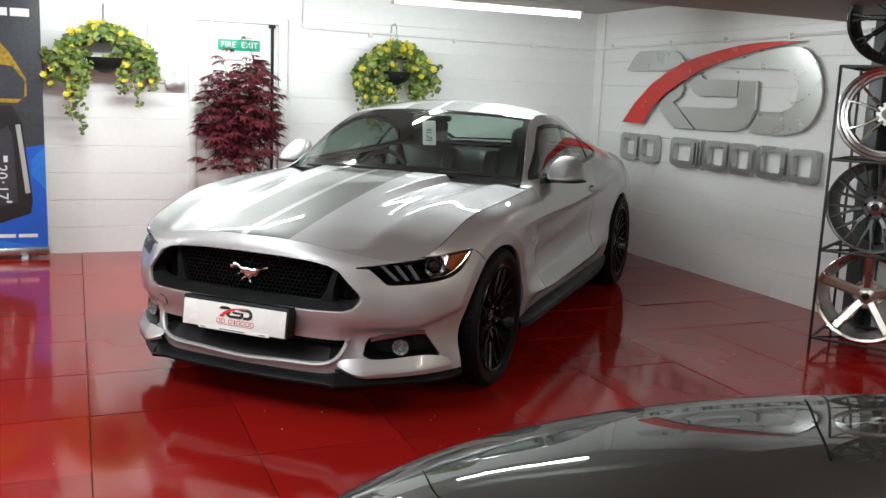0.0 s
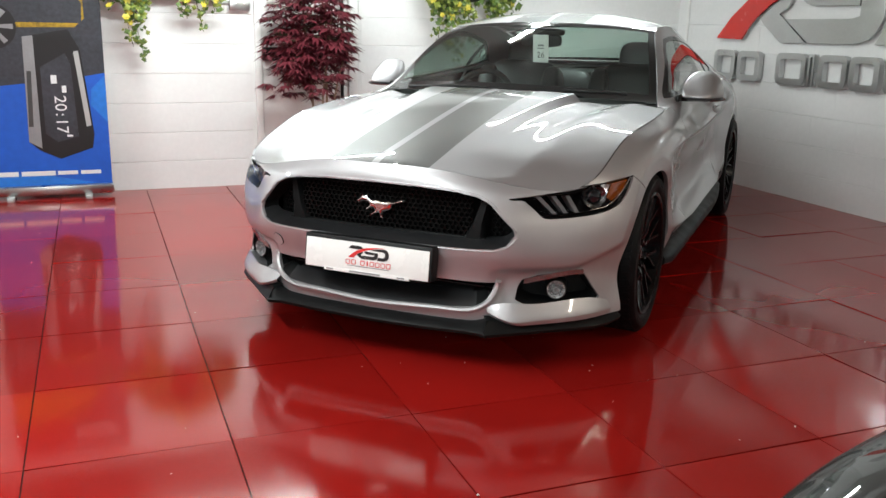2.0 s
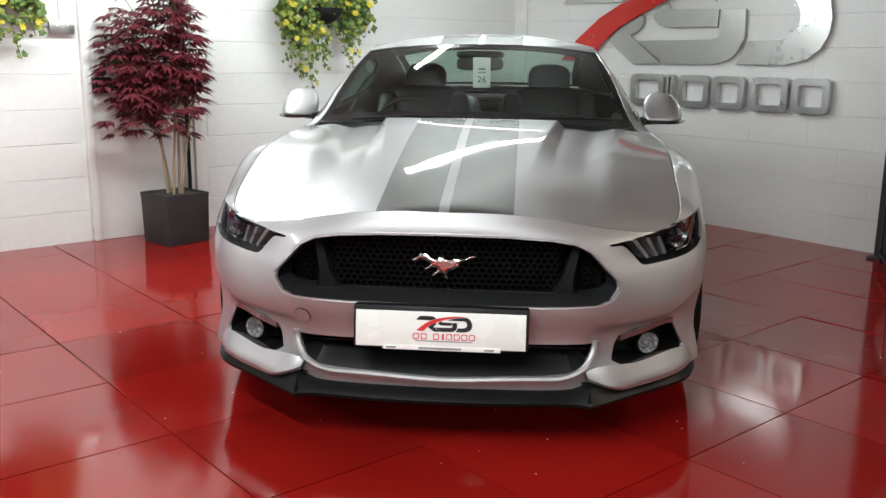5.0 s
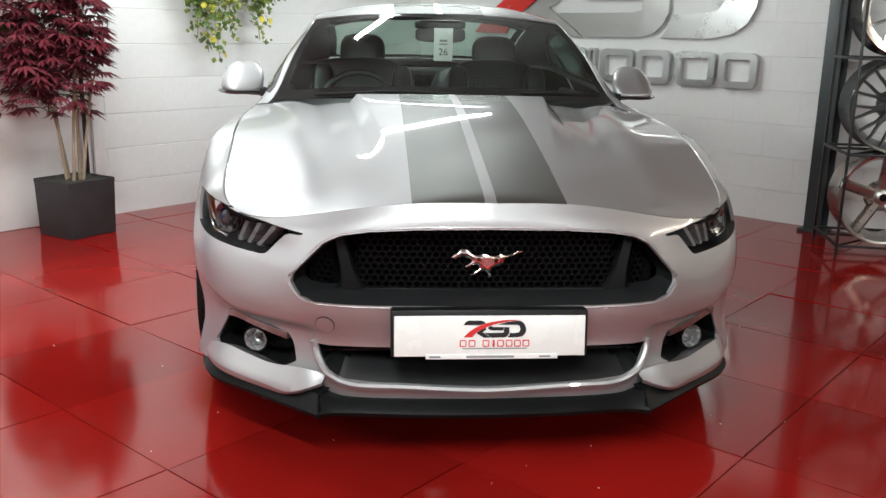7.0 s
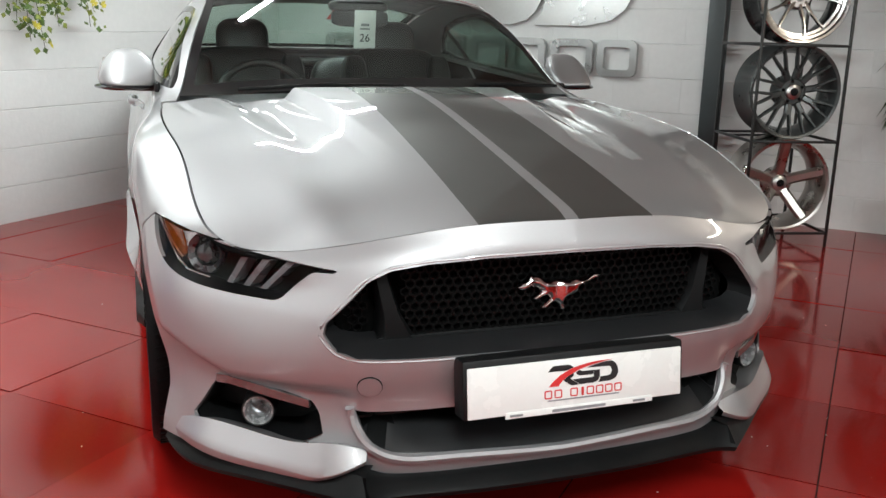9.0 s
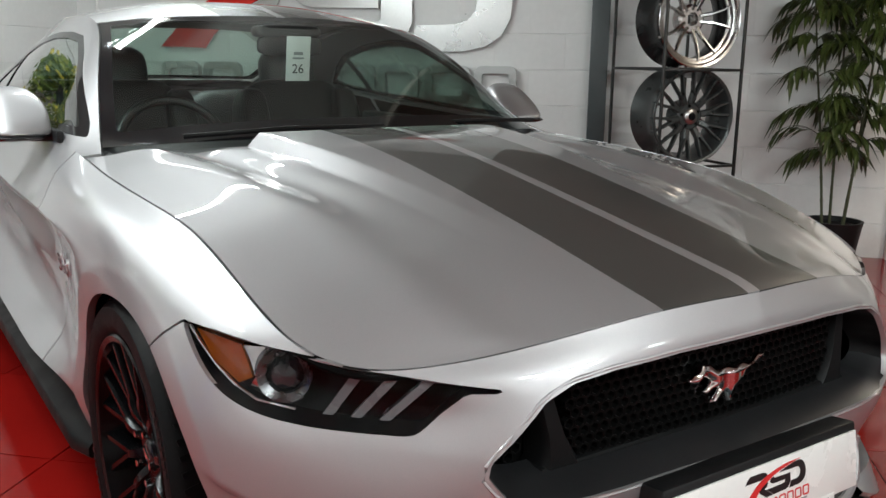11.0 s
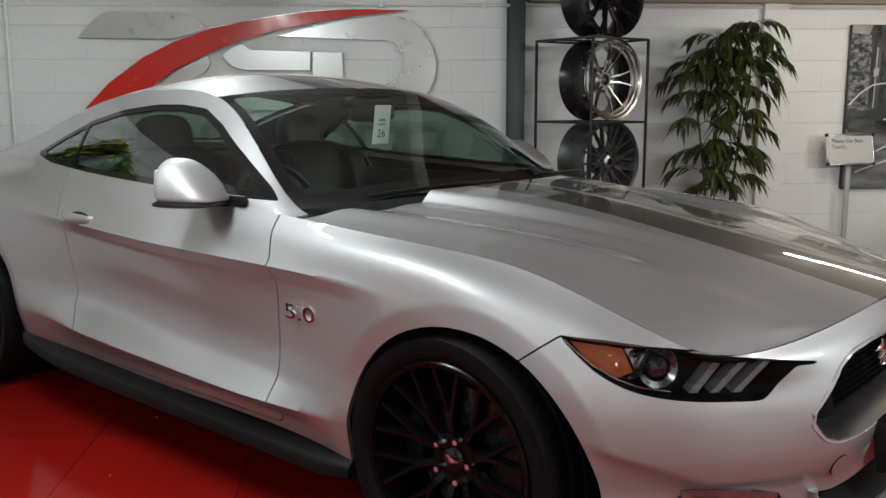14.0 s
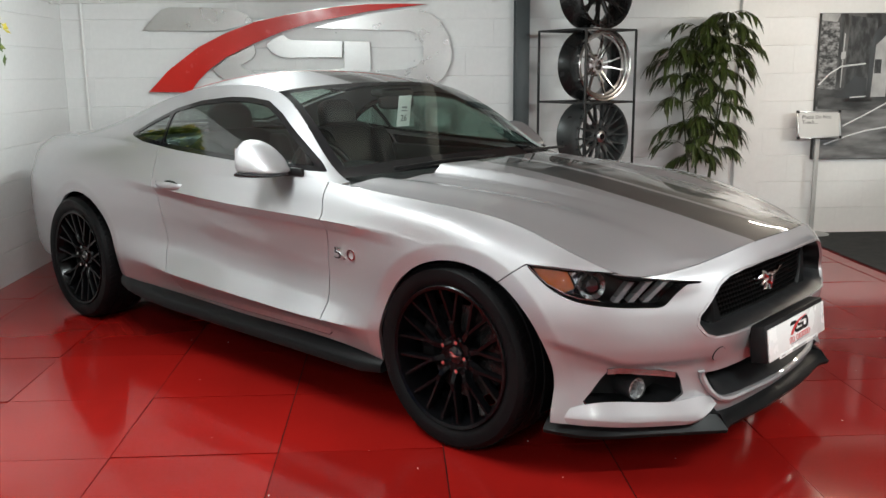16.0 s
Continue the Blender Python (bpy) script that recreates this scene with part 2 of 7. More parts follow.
def glass(name, tint, gloss=1.0):
    """A thin pane: tinted see-through with a Fresnel mirror on it."""
    m = bpy.data.materials.new(name)
    m.use_nodes = True
    t = m.node_tree
    t.nodes.remove(t.nodes["Principled BSDF"])
    n, l = t.nodes.new, t.links.new
    tr, gl, fr, mix = n("ShaderNodeBsdfTransparent"), n("ShaderNodeBsdfGlossy"), n("ShaderNodeLayerWeight"), n("ShaderNodeMixShader")
    tr.inputs[0].default_value = (*tint, 1)
    gl.inputs["Color"].default_value, gl.inputs["Roughness"].default_value = (1, 1, 1, 1), 0.01
    fr.inputs["Blend"].default_value = 0.5
    up, mul = n("ShaderNodeMath"), n("ShaderNodeMath")
    up.operation, up.inputs[1].default_value = "POWER", 4.0
    mul.operation, mul.inputs[1].default_value, mul.inputs[2].default_value = "MULTIPLY_ADD", 0.9 * gloss, 0.055 * gloss
    l(fr.outputs["Facing"], up.inputs[0]); l(up.outputs[0], mul.inputs[0]); l(mul.outputs[0], mix.inputs[0])
    l(tr.outputs[0], mix.inputs[1]); l(gl.outputs[0], mix.inputs[2])
    l(mix.outputs[0], t.nodes["Material Output"].inputs[0])
    MAT[name] = m
    return m


def glow(name, colour, strength):
    m, t, b = node_mat(name)
    b.inputs["Base Color"].default_value = (*colour, 1)
    b.inputs["Emission Color"].default_value, b.inputs["Emission Strength"].default_value = (*colour, 1), strength
    return m


def tile_red():
    """Glazed red floor tile: small changes of tone from tile to tile, faint scuffs and a slightly wavy glaze."""
    m, t, b = node_mat("tile_red")
    n, l = t.nodes.new, t.links.new
    info, co = n("ShaderNodeObjectInfo"), n("ShaderNodeTexCoord")
    big, small = n("ShaderNodeTexNoise"), n("ShaderNodeTexNoise")
    big.inputs["Scale"].default_value, big.inputs["Detail"].default_value = 2.2, 2
    small.inputs["Scale"].default_value, small.inputs["Detail"].default_value = 1.3, 2
    geo = n("ShaderNodeNewGeometry")
    l(geo.outputs["Position"], big.inputs["Vector"]); l(geo.outputs["Position"], small.inputs["Vector"])
    sc = n("ShaderNodeMapRange")
    sc.inputs["To Min"].default_value, sc.inputs["To Max"].default_value = 0.86, 1.14
    l(info.outputs["Random"], sc.inputs["Value"])
    sn = n("ShaderNodeMapRange")
    sn.inputs["From Min"].default_value, sn.inputs["From Max"].default_value = 0.3, 0.7
    sn.inputs["To Min"].default_value, sn.inputs["To Max"].default_value = 0.9, 1.1
    l(small.outputs["Fac"], sn.inputs["Value"])
    mm = n("ShaderNodeMath"); mm.operation = "MULTIPLY"
    l(sc.outputs[0], mm.inputs[0]); l(sn.outputs[0], mm.inputs[1])
    mul = n("ShaderNodeVectorMath"); mul.operation = "SCALE"
    mul.inputs[0].default_value = (0.265, 0.0085, 0.0065)
    l(mm.outputs[0], mul.inputs["Scale"]); l(mul.outputs[0], b.inputs["Base Color"])
    b.inputs["Roughness"].default_value = 0.095
    b.inputs["IOR"].default_value = 1.43
    return m


def photo_print(name, stretch, scale, lo, hi, dark, light):
    """A patch of a black and white photograph: blotches and grain between two greys."""
    m, t, b = node_mat(name)
    n, l = t.nodes.new, t.links.new
    co, mp, a = n("ShaderNodeTexCoord"), n("ShaderNodeMapping"), n("ShaderNodeTexNoise")
    mp.inputs["Scale"].default_value = stretch
    a.inputs["Scale"].default_value, a.inputs["Detail"].default_value = scale, 9
    l(co.outputs["Object"], mp.inputs["Vector"]); l(mp.outputs[0], a.inputs["Vector"])
    r = n("ShaderNodeMapRange")
    r.inputs["From Min"].default_value, r.inputs["From Max"].default_value = lo, hi
    r.inputs["To Min"].default_value, r.inputs["To Max"].default_value = dark, light
    l(a.outputs["Fac"], r.inputs["Value"]); l(r.outputs[0], b.inputs["Base Color"])
    b.inputs["Roughness"].default_value = 0.5
    return m


metallic_paint("silver_paint", (0.455, 0.448, 0.458), 0.54, metal=0.82)
metallic_paint("stripe_paint", (0.150, 0.152, 0.146), 0.48, metal=0.86)
metallic_paint("dark_paint", (0.010, 0.0115, 0.010), 0.5, 0.12, metal=0.0).node_tree.nodes["Principled BSDF"].inputs["Specular IOR Level"].default_value = 0.1
tile_red()
photo_print("photo_print", (3.2, 1, 1), 4.5, .38, .70, .006, .11)
photo_print("print_stone", (1, 1.5, 1), 22, .40, .64, .008, .30)
photo_print("print_ground", (.5, 2.2, 1), 7, .30, .72, .05, .26)
photo_print("print_black_soft", (2.6, 1, 1), 9, .42, .75, .004, .09)
photo_print("print_shade", (.6, 2, 1), 8, .35, .72, .006, .10)
photo_print("print_pale", (1, .5, 1), 6, .30, .70, .22, .55)
plain("wall_paint", (0.78, 0.775, 0.765), 0.38, vary=0.035, scale=3, bump=0.30, bump_scale=40)
plain("wall_plain", (0.72, 0.71, 0.69), 0.6, vary=0.05, scale=2)
# white ceiling: its dimness overhead is put into the colour, a mid-grey
plain("ceiling_white_dimmed", (0.40, 0.39, 0.37), 0.7, vary=0.04, scale=2)
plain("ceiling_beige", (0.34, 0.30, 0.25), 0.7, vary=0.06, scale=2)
plain("door_paint", (0.80, 0.79, 0.77), 0.35, vary=0.03, scale=4, bump=0.1, bump_scale=25)
plain("grout", (0.045, 0.012, 0.010), 0.9, ior=1.2)
plain("white_plastic", (0.78, 0.77, 0.75), 0.35, vary=0.04)
plain("grey_plastic", (0.42, 0.42, 0.41), 0.4, vary=0.08)
plain("black_plastic", (0.006, 0.006, 0.0065), 0.50, ior=1.36, vary=0.2, bump=0.12, bump_scale=300)
plain("black_gloss", (0.008, 0.008, 0.009), 0.09, vary=0.1, rough_vary=0.03)
plain("wheel_black", (0.003, 0.003, 0.0035), 0.20, ior=1.26, vary=0.15, rough_vary=0.05)
plain("black_trim", (0.007, 0.0072, 0.0075), 0.42, ior=1.22, vary=0.15, bump=0.05, bump_scale=200)
plain("satin_black", (0.014, 0.014, 0.015), 0.38, ior=1.45, vary=0.12, bump=0.05, bump_scale=200)
plain("rubber", (0.0035, 0.0035, 0.004), 0.60, ior=1.25, vary=0.25, bump=0.2, bump_scale=120)
# near-black for under-car parts, and for shade drawn into gaps and openings
plain("underside_and_shade", (0.002, 0.002, 0.002), 0.9, ior=1.15)
plain("chrome", (0.78, 0.78, 0.78), 0.07, metal=1, vary=0.05, rough_vary=0.03)
plain("brushed_steel", (0.50, 0.50, 0.495), 0.33, metal=1, vary=0.05, scale=6, rough_vary=0.015)
plain("brushed_light", (0.52, 0.52, 0.515), 0.28, metal=1, vary=0.05, scale=6, rough_vary=0.015)
plain("sign_red", (0.62, 0.022, 0.015), 0.22, vary=0.05)
plain("print_red", (0.62, 0.03, 0.03), 0.4, vary=0.05)
plain("print_black", (0.012, 0.012, 0.013), 0.4, vary=0.05)
plain("print_grey", (0.25, 0.25, 0.26), 0.4)
plain("print_light", (0.75, 0.76, 0.77), 0.4, vary=0.05)
plain("print_blue", (0.012, 0.10, 0.52), 0.35, vary=0.12, scale=2)
plain("print_cyan", (0.018, 0.17, 0.60), 0.35, vary=0.15, scale=3)
plain("print_dark", (0.035, 0.038, 0.048), 0.35, vary=0.4, scale=4)
plain("print_yellow", (0.33, 0.21, 0.015), 0.35, vary=0.75, scale=4)
plain("plate_white", (0.80, 0.80, 0.78), 0.25, vary=0.02)
plain("sign_green", (0.0, 0.30, 0.17), 0.35, vary=0.06)
plain("leather", (0.011, 0.0115, 0.0115), 0.42, vary=0.2, bump=0.25, bump_scale=150)
plain("dash_plastic", (0.016, 0.0165, 0.017), 0.5, vary=0.15, bump=0.15, bump_scale=250)
plain("carpet", (0.012, 0.012, 0.012), 0.95, vary=0.3)
plain("mat_black", (0.014, 0.015, 0.015), 0.8, vary=0.25, bump=0.5, bump_scale=150)
plain("rack_black", (0.012, 0.012, 0.012), 0.4, vary=0.15)
plain("column_grey", (0.042, 0.050, 0.052), 0.4, vary=0.1, scale=3)
plain("alloy_silver", (0.62, 0.61, 0.60), 0.22, metal=1, vary=0.08, rough_vary=0.06)
plain("alloy_satin", (0.47, 0.435, 0.41), 0.30, metal=1, vary=0.08)
plain("alloy_grey", (0.085, 0.09, 0.09), 0.32, metal=0.6, vary=0.12)
plain("alloy_black", (0.012, 0.011, 0.011), 0.25, vary=0.15)
plain("barrel_dark", (0.02, 0.02, 0.02), 0.22, metal=0.3, vary=0.1)
plain("slate", (0.035, 0.035, 0.037), 0.6, vary=0.35, scale=9, bump=0.8, bump_scale=18)
plain("soil", (0.03, 0.025, 0.02), 0.95, vary=0.4, bump=0.6)
plain("stem", (0.30, 0.22, 0.15), 0.7, vary=0.25)
plain("stem_dark", (0.05, 0.055, 0.025), 0.7, vary=0.3)
plain("leaf_red", (0.125, 0.017, 0.026), 0.45, vary=0.45, scale=20)
plain("leaf_green", (0.075, 0.125, 0.022), 0.45, vary=0.45, scale=20)
plain("leaf_light", (0.21, 0.25, 0.04), 0.45, vary=0.35, scale=20)
# the wide tone swing puts lit and shaded leaflets into the colour
plain("leaf_palm", (0.042, 0.058, 0.014), 0.34, vary=0.85, scale=12)
plain("flower", (0.56, 0.47, 0.05), 0.5, vary=0.2, scale=30)
plain("amber", (0.27, 0.056, 0.003), 0.15, vary=0.15, scale=40, coat=1)
plain("reflector", (0.75, 0.75, 0.75), 0.10, metal=1, vary=0.2, scale=60)
plain("lens_dark", (0.01, 0.011, 0.014), 0.03, vary=0.1, coat=1, rough_vary=0.01)
plain("bezel_metal", (0.16, 0.16, 0.165), 0.28, metal=1, vary=0.2, scale=60)
plain("light_bar", (0.15, 0.15, 0.155), 0.25, vary=0.05)
# strong colour noise stands in for sparkle along the strip
plain("clear_plastic", (0.30, 0.27, 0.27), 0.08, metal=0.8, vary=0.7, scale=70)
plain("notice_paper", (0.60, 0.595, 0.58), 0.5, vary=0.02)
plain("mesh_black", (0.003, 0.003, 0.003), 0.5, ior=1.22)
plain("lamp_black", (0.003, 0.003, 0.0035), 0.35, ior=1.15)
# light and dark blotches in the colour stand in for glints off facets
plain("fog_reflector", (0.36, 0.36, 0.36), 0.25, metal=0.4, vary=0.6, scale=60)
plain("dust", (0.75, 0.70, 0.66), 0.8)
glass("windscreen_glass", (0.68, 0.81, 0.75), 0.7)
glass("side_glass", (0.26, 0.36, 0.32), 1.3)
glass("lamp_glass", (0.93, 0.94, 0.95), 0.25)
glow("tube", (1.0, 0.97, 0.93), 9.0)

# ---- the room ----
def slab(name, lo, hi, material, m, label="", category="", smooth=False):
    bm = bmesh.new()
    box(bm, [(a + b) / 2 for a, b in zip(lo, hi)], [b - a for a, b in zip(lo, hi)])
    ob = part(name, bm, material, smooth=smooth)
    ob.matrix_world = m
    return tagged(ob, label, category, kind="structure")


floor = slab("floor", (-1.2, -11.0, -0.2), (11.5, 0.8, -0.006), MAT["grout"], RW, "glossy red square floor tiles with dark joints", "floor")
wall_back = slab("wall_back", (-11.0, 0.006, -0.01), (0.25, 0.25, 2.6), MAT["wall_paint"], BW, "white painted blockwork back wall with a fire door", "wall")
wall_logo = slab("wall_logo", (-0.25, WALL_Y + 0.006, -0.01), (11.5, WALL_Y + 0.25, 2.6), MAT["wall_paint"], RW, "white painted blockwork wall carrying a steel logo", "wall")
wall_far = slab("wall_far", (10.6, -11.0, -0.01), (10.8, 0.3, 2.6), MAT["wall_plain"], RW, "plain white painted far wall", "wall")
wall_side = slab("wall_side", (-1.0, -10.2, -0.01), (11.0, -10.0, 2.6), MAT["wall_plain"], RW, "plain white painted side wall", "wall")
ceiling_high = slab("ceiling_high", (-0.9, -10.8, HIGH), (STEP + 0.1, 0.5, HIGH + 0.15), MAT["ceiling_white_dimmed"], RW, "white painted ceiling, dimmed to grey, with strip lights", "ceiling")
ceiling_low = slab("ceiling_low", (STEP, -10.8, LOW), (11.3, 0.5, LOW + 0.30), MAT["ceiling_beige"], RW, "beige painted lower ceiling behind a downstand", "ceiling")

COURSE, BLOCK = 0.2185, 0.440


def block_mesh(length, filled, height=COURSE):
    """One painted concrete block: its face is proud of deep bed joints; the upright joints are faint, or filled with paint."""
    a, b, d = length / 2, height / 2, 0.02
    ix, iz = 0.0 if filled else 0.0006, 0.0045
    v = [(-a, d, -b), (a, d, -b), (a, d, b), (-a, d, b), (-a, 0.0035, -b + 0.002), (a, 0.0035, -b + 0.002), (a, 0.0035, b - 0.002), (-a, 0.0035, b - 0.002),
         (-a + ix, 0, -b + iz), (a - ix, 0, -b + iz), (a - ix, 0, b - iz), (-a + ix, 0, b - iz)]
    f = [(8, 9, 10, 11)] + [(i, (i + 1) % 4, 4 + (i + 1) % 4, 4 + i) for i in range(4)] + [(4 + i, 4 + (i + 1) % 4, 8 + (i + 1) % 4, 8 + i) for i in range(4)]
    me = bpy.data.meshes.new("block")
    me.from_pydata(v, [], f)
    me.materials.append(MAT["wall_paint"])
    return me


BLOCK_MESHES = {}


def lay_blocks(wall, start, end, top, y, gaps=(), filled=False):
    """Courses of blocks along a wall from start to end (x), leaving out the gaps (x0, x1, z1)."""
    rows = int(math.ceil(top / COURSE))
    for k in range(rows):
        z = COURSE * k - 0.010
        x = start - (BLOCK / 2 if k % 2 else 0)
        while x < end:
            spans = [(max(x, start), min(x + BLOCK, end))]
            for g0, g1, gz in gaps:
                if z < gz:
                    spans = [s for a, b in spans for s in ((a, min(b, g0)), (max(a, g1), b)) if s[1] - s[0] > 0.03]
            for a, b in spans:
                if b - a < 0.03:
                    continue
                key = (round(b - a, 3), filled)
                if key not in BLOCK_MESHES:
                    BLOCK_MESHES[key] = block_mesh(*key)
                ob = new("block", BLOCK_MESHES[key])
                ob.parent = wall
                ob.matrix_basis = pose((a + b) / 2, y + (0 if filled else random.uniform(-0.0004, 0.0003)), z + COURSE / 2)
            x += BLOCK


# fire door in the back wall
door = tagged(new("door_1"), "white painted fire exit door with black panic bolt", "door", kind="structure")
door.matrix_world = BW
bm = bmesh.new()
box(bm, (-3.4525, 0.0, 0.945), (0.68, 0.03, 1.89), 0.004)
part("door_leaf", bm, MAT["door_paint"], door)
for a, b in ((-3.845, -3.794), (-3.111, -3.038)):
    bm = bmesh.new()
    box(bm, ((a + b) / 2, -0.012, 0.975), (b - a, 0.06, 1.95), 0.006)
    part("jamb", bm, MAT["door_paint"], door)
bm = bmesh.new()
box(bm, (-3.4415, -0.012, 1.923), (0.807, 0.058, 0.06), 0.006)
part("head", bm, MAT["door_paint"], door)
bm = bmesh.new()
rod(bm, (-3.168, -0.045, 0.06), (-3.168, -0.045, 1.875), 0.013, 10)
box(bm, (-3.168, -0.035, 1.878), (0.05, 0.05, 0.03), 0.005)
box(bm, (-3.168, -0.035, 0.07), (0.05, 0.05, 0.03), 0.005)
part("bolt_rod", bm, MAT["black_plastic"], door, "black upright bolt rod")
bm = bmesh.new()
box(bm, (-3.168, -0.045, 1.015), (0.06, 0.07, 0.14), 0.008)
part("bolt_case", bm, MAT["black_plastic"], door)
bm = bmesh.new()
box(bm, (-3.735, -0.045, 1.015), (0.11, 0.07, 0.10), 0.008)
part("hinge_case", bm, MAT["black_plastic"], door)
bm = bmesh.new()
rod(bm, (-3.71, -0.10, 1.015), (-3.168, -0.10, 1.015), 0.016, 12)
part("push_bar", bm, MAT["black_plastic"], door, "black push bar")

# fire exit sign
sign = tagged(new("exit_sign"), "green fire exit sign with white letters on the door", "sign")
sign.matrix_world = BW @ pose(-3.439, -0.018, 1.712)
bm = bmesh.new()
box(bm, (0, 0, 0), (0.345, 0.006, 0.09), 0.001)
part("board", bm, MAT["sign_green"], sign)
for x, text in ((-0.087, "FIRE"), (0.087, "EXIT")):
    words("word", text, 0.068, pose(x, -0.004, 0, 90, 0, 0), MAT["print_light"], sign)

# switched socket and surface boxes
socket = tagged(new("fused_switch"), "grey metal-clad switch box on the white wall", "switch")
socket.matrix_world = BW @ pose(-3.953, -0.02, 1.375)
bm = bmesh.new()
box(bm, (0, 0, 0), (0.145, 0.045, 0.085), 0.008)
part("back_box", bm, MAT["grey_plastic"], socket)
bm = bmesh.new()
box(bm, (0, -0.025, 0), (0.15, 0.008, 0.09), 0.004)
part("faceplate", bm, MAT["brushed_light"], socket)
for dx in (-0.03, 0.03):
    bm = bmesh.new()
    box(bm, (dx, -0.031, 0.012), (0.018, 0.008, 0.024), 0.003)
    part("rocker", bm, MAT["white_plastic"], socket)
junction = tagged(new("junction_box"), "small grey junction box on the white wall", "switch")
junction.matrix_world = BW @ pose(-4.13, -0.014, 1.382)
bm = bmesh.new()
box(bm, (0, 0, 0), (0.085, 0.03, 0.05), 0.005)
part("case", bm, MAT["grey_plastic"], junction)
bm = bmesh.new()
rod(bm, (0.04, 0, 0), (0.10, 0, 0), 0.008, 8)
part("gland", bm, MAT["grey_plastic"], junction)

# white conduits on the walls
def conduit(pts, m, clips=()):
    run = tagged(new("conduit"), "thin white painted cable conduit clipped to the wall", "conduit")
    run.matrix_world = m
    bm = bmesh.new()
    tube(bm, pts, 0.011, 8)
    part("pipe", bm, MAT["white_plastic"], run)
    for p in clips:
        bm = bmesh.new()
        box(bm, p, (0.03, 0.035, 0.04), 0.004)
        part("clip", bm, MAT["white_plastic"], run)


conduit([(-2.915, -0.014, 2.19), (-2.915, -0.014, 1.92), (-2.895, -0.014, 1.89), (-2.6, -0.014, 1.884), (-0.03, -0.014, 1.858)], BW, [(x, -0.012, 1.862) for x in (-2.3, -1.5, -0.7, -0.2)])
conduit([(0.02, WALL_Y - 0.014, 1.866), (3.0, WALL_Y - 0.014, 1.885), (6.5, WALL_Y - 0.014, 1.885)], RW, [(x, WALL_Y - 0.012, 1.882) for x in (0.3, 1.2, 1.9, 2.6, 3.3, 4.1)])
conduit([(-4.15, -0.014, 2.19), (-4.15, -0.014, 1.41)], BW)
conduit([(-3.95, -0.014, 2.19), (-3.95, -0.014, 1.42)], BW)
conduit([(0.16, WALL_Y - 0.014, 2.19), (0.16, WALL_Y - 0.014, 0.01)], RW)

# pilaster on the logo wall, beyond the palm
slab("pilaster", (5.26, WALL_Y - 0.05, 0), (5.44, WALL_Y + 0.01, LOW), MAT["wall_paint"], RW, "narrow white painted pilaster on the wall", "pilaster")
slab("downstand_beam", (3.6, WALL_Y - 0.10, 1.905), (10.6, WALL_Y + 0.01, LOW), MAT["ceiling_beige"], RW, "low beige beam along the top of the wall", "beam")

# steel column beside the wheel rack
column = tagged(new("steel_column"), "dark grey painted steel column against the wall", "column", kind="structure")
column.matrix_world = RW @ pose(3.51, -0.078, 0)
bm = bmesh.new()
for dy in (-0.07, 0.07):
    box(bm, (0, dy, LOW / 2), (0.105, 0.012, LOW), 0.002)
box(bm, (0, 0, LOW / 2), (0.012, 0.13, LOW), 0.001)
part("i_section", bm, MAT["column_grey"], column)
bm = bmesh.new()
box(bm, (0, -0.02, 0.008), (0.16, 0.19, 0.016), 0.002)
part("base_plate", bm, MAT["column_grey"], column)

# black mat on the floor near the poster
mat = slab("floor_mat", (5.75, -3.2, 0.001), (8.6, -0.06, 0.010), MAT["mat_black"], RW, "black rubber mat lying on the red tiles", "mat")

# ---- strip lights ----
tube_light("strip_light", RW @ pose(1.72, -1.95, HIGH - 0.19, 0, 0, 90), 1.5, TUBE_POWER * 0.48)
tube_light("strip_light", RW @ pose(1.50, -4.1, HIGH - 0.065, 0, 0, 90), 1.5, TUBE_POWER * 0.92)
tube_light("strip_light", RW @ pose(5.95, -1.75, LOW - 0.065, 0, 0, -36), 1.8, TUBE_POWER * 0.38, (1.0, 0.90, 0.74))
# the last three battens are out of view, added to brighten nose and flanks
tube_light("strip_light", RW @ pose(4.8, -5.5, LOW - 0.065, 0, 0, 0), 1.5, TUBE_POWER * 1.1)
tube_light("strip_light", RW @ pose(8.4, -5.6, LOW - 0.065, 0, 0, 0), 1.5, TUBE_POWER * 1.6)
tube_light("strip_light", RW @ pose(1.65, -7.6, HIGH - 0.065, 0, 0, 90), 1.5, TUBE_POWER * 1.35)

# ---- the silver coupe: its front looks to -y, the front axle is at y = 0 ----
car = tagged(new("coupe_car"), "silver two-door sports coupe with grey racing stripes and black wheels", "car")
car.matrix_world = pose(0, 0.012, -0.044, -0.30, 0, 0)
PAINT = MAT["silver_paint"]
FRONT_AXLE, REAR_AXLE, HUB = 0.0, 2.72, 0.346
HUB_HEIGHT = {FRONT_AXLE: 0.382, REAR_AXLE: 0.396}     # the body sits low over its wheels
ARCH = 0.382
ARCHES = ((-0.048, 0.360), (2.665, 0.386))              # centres of the two wheel openings, along and up

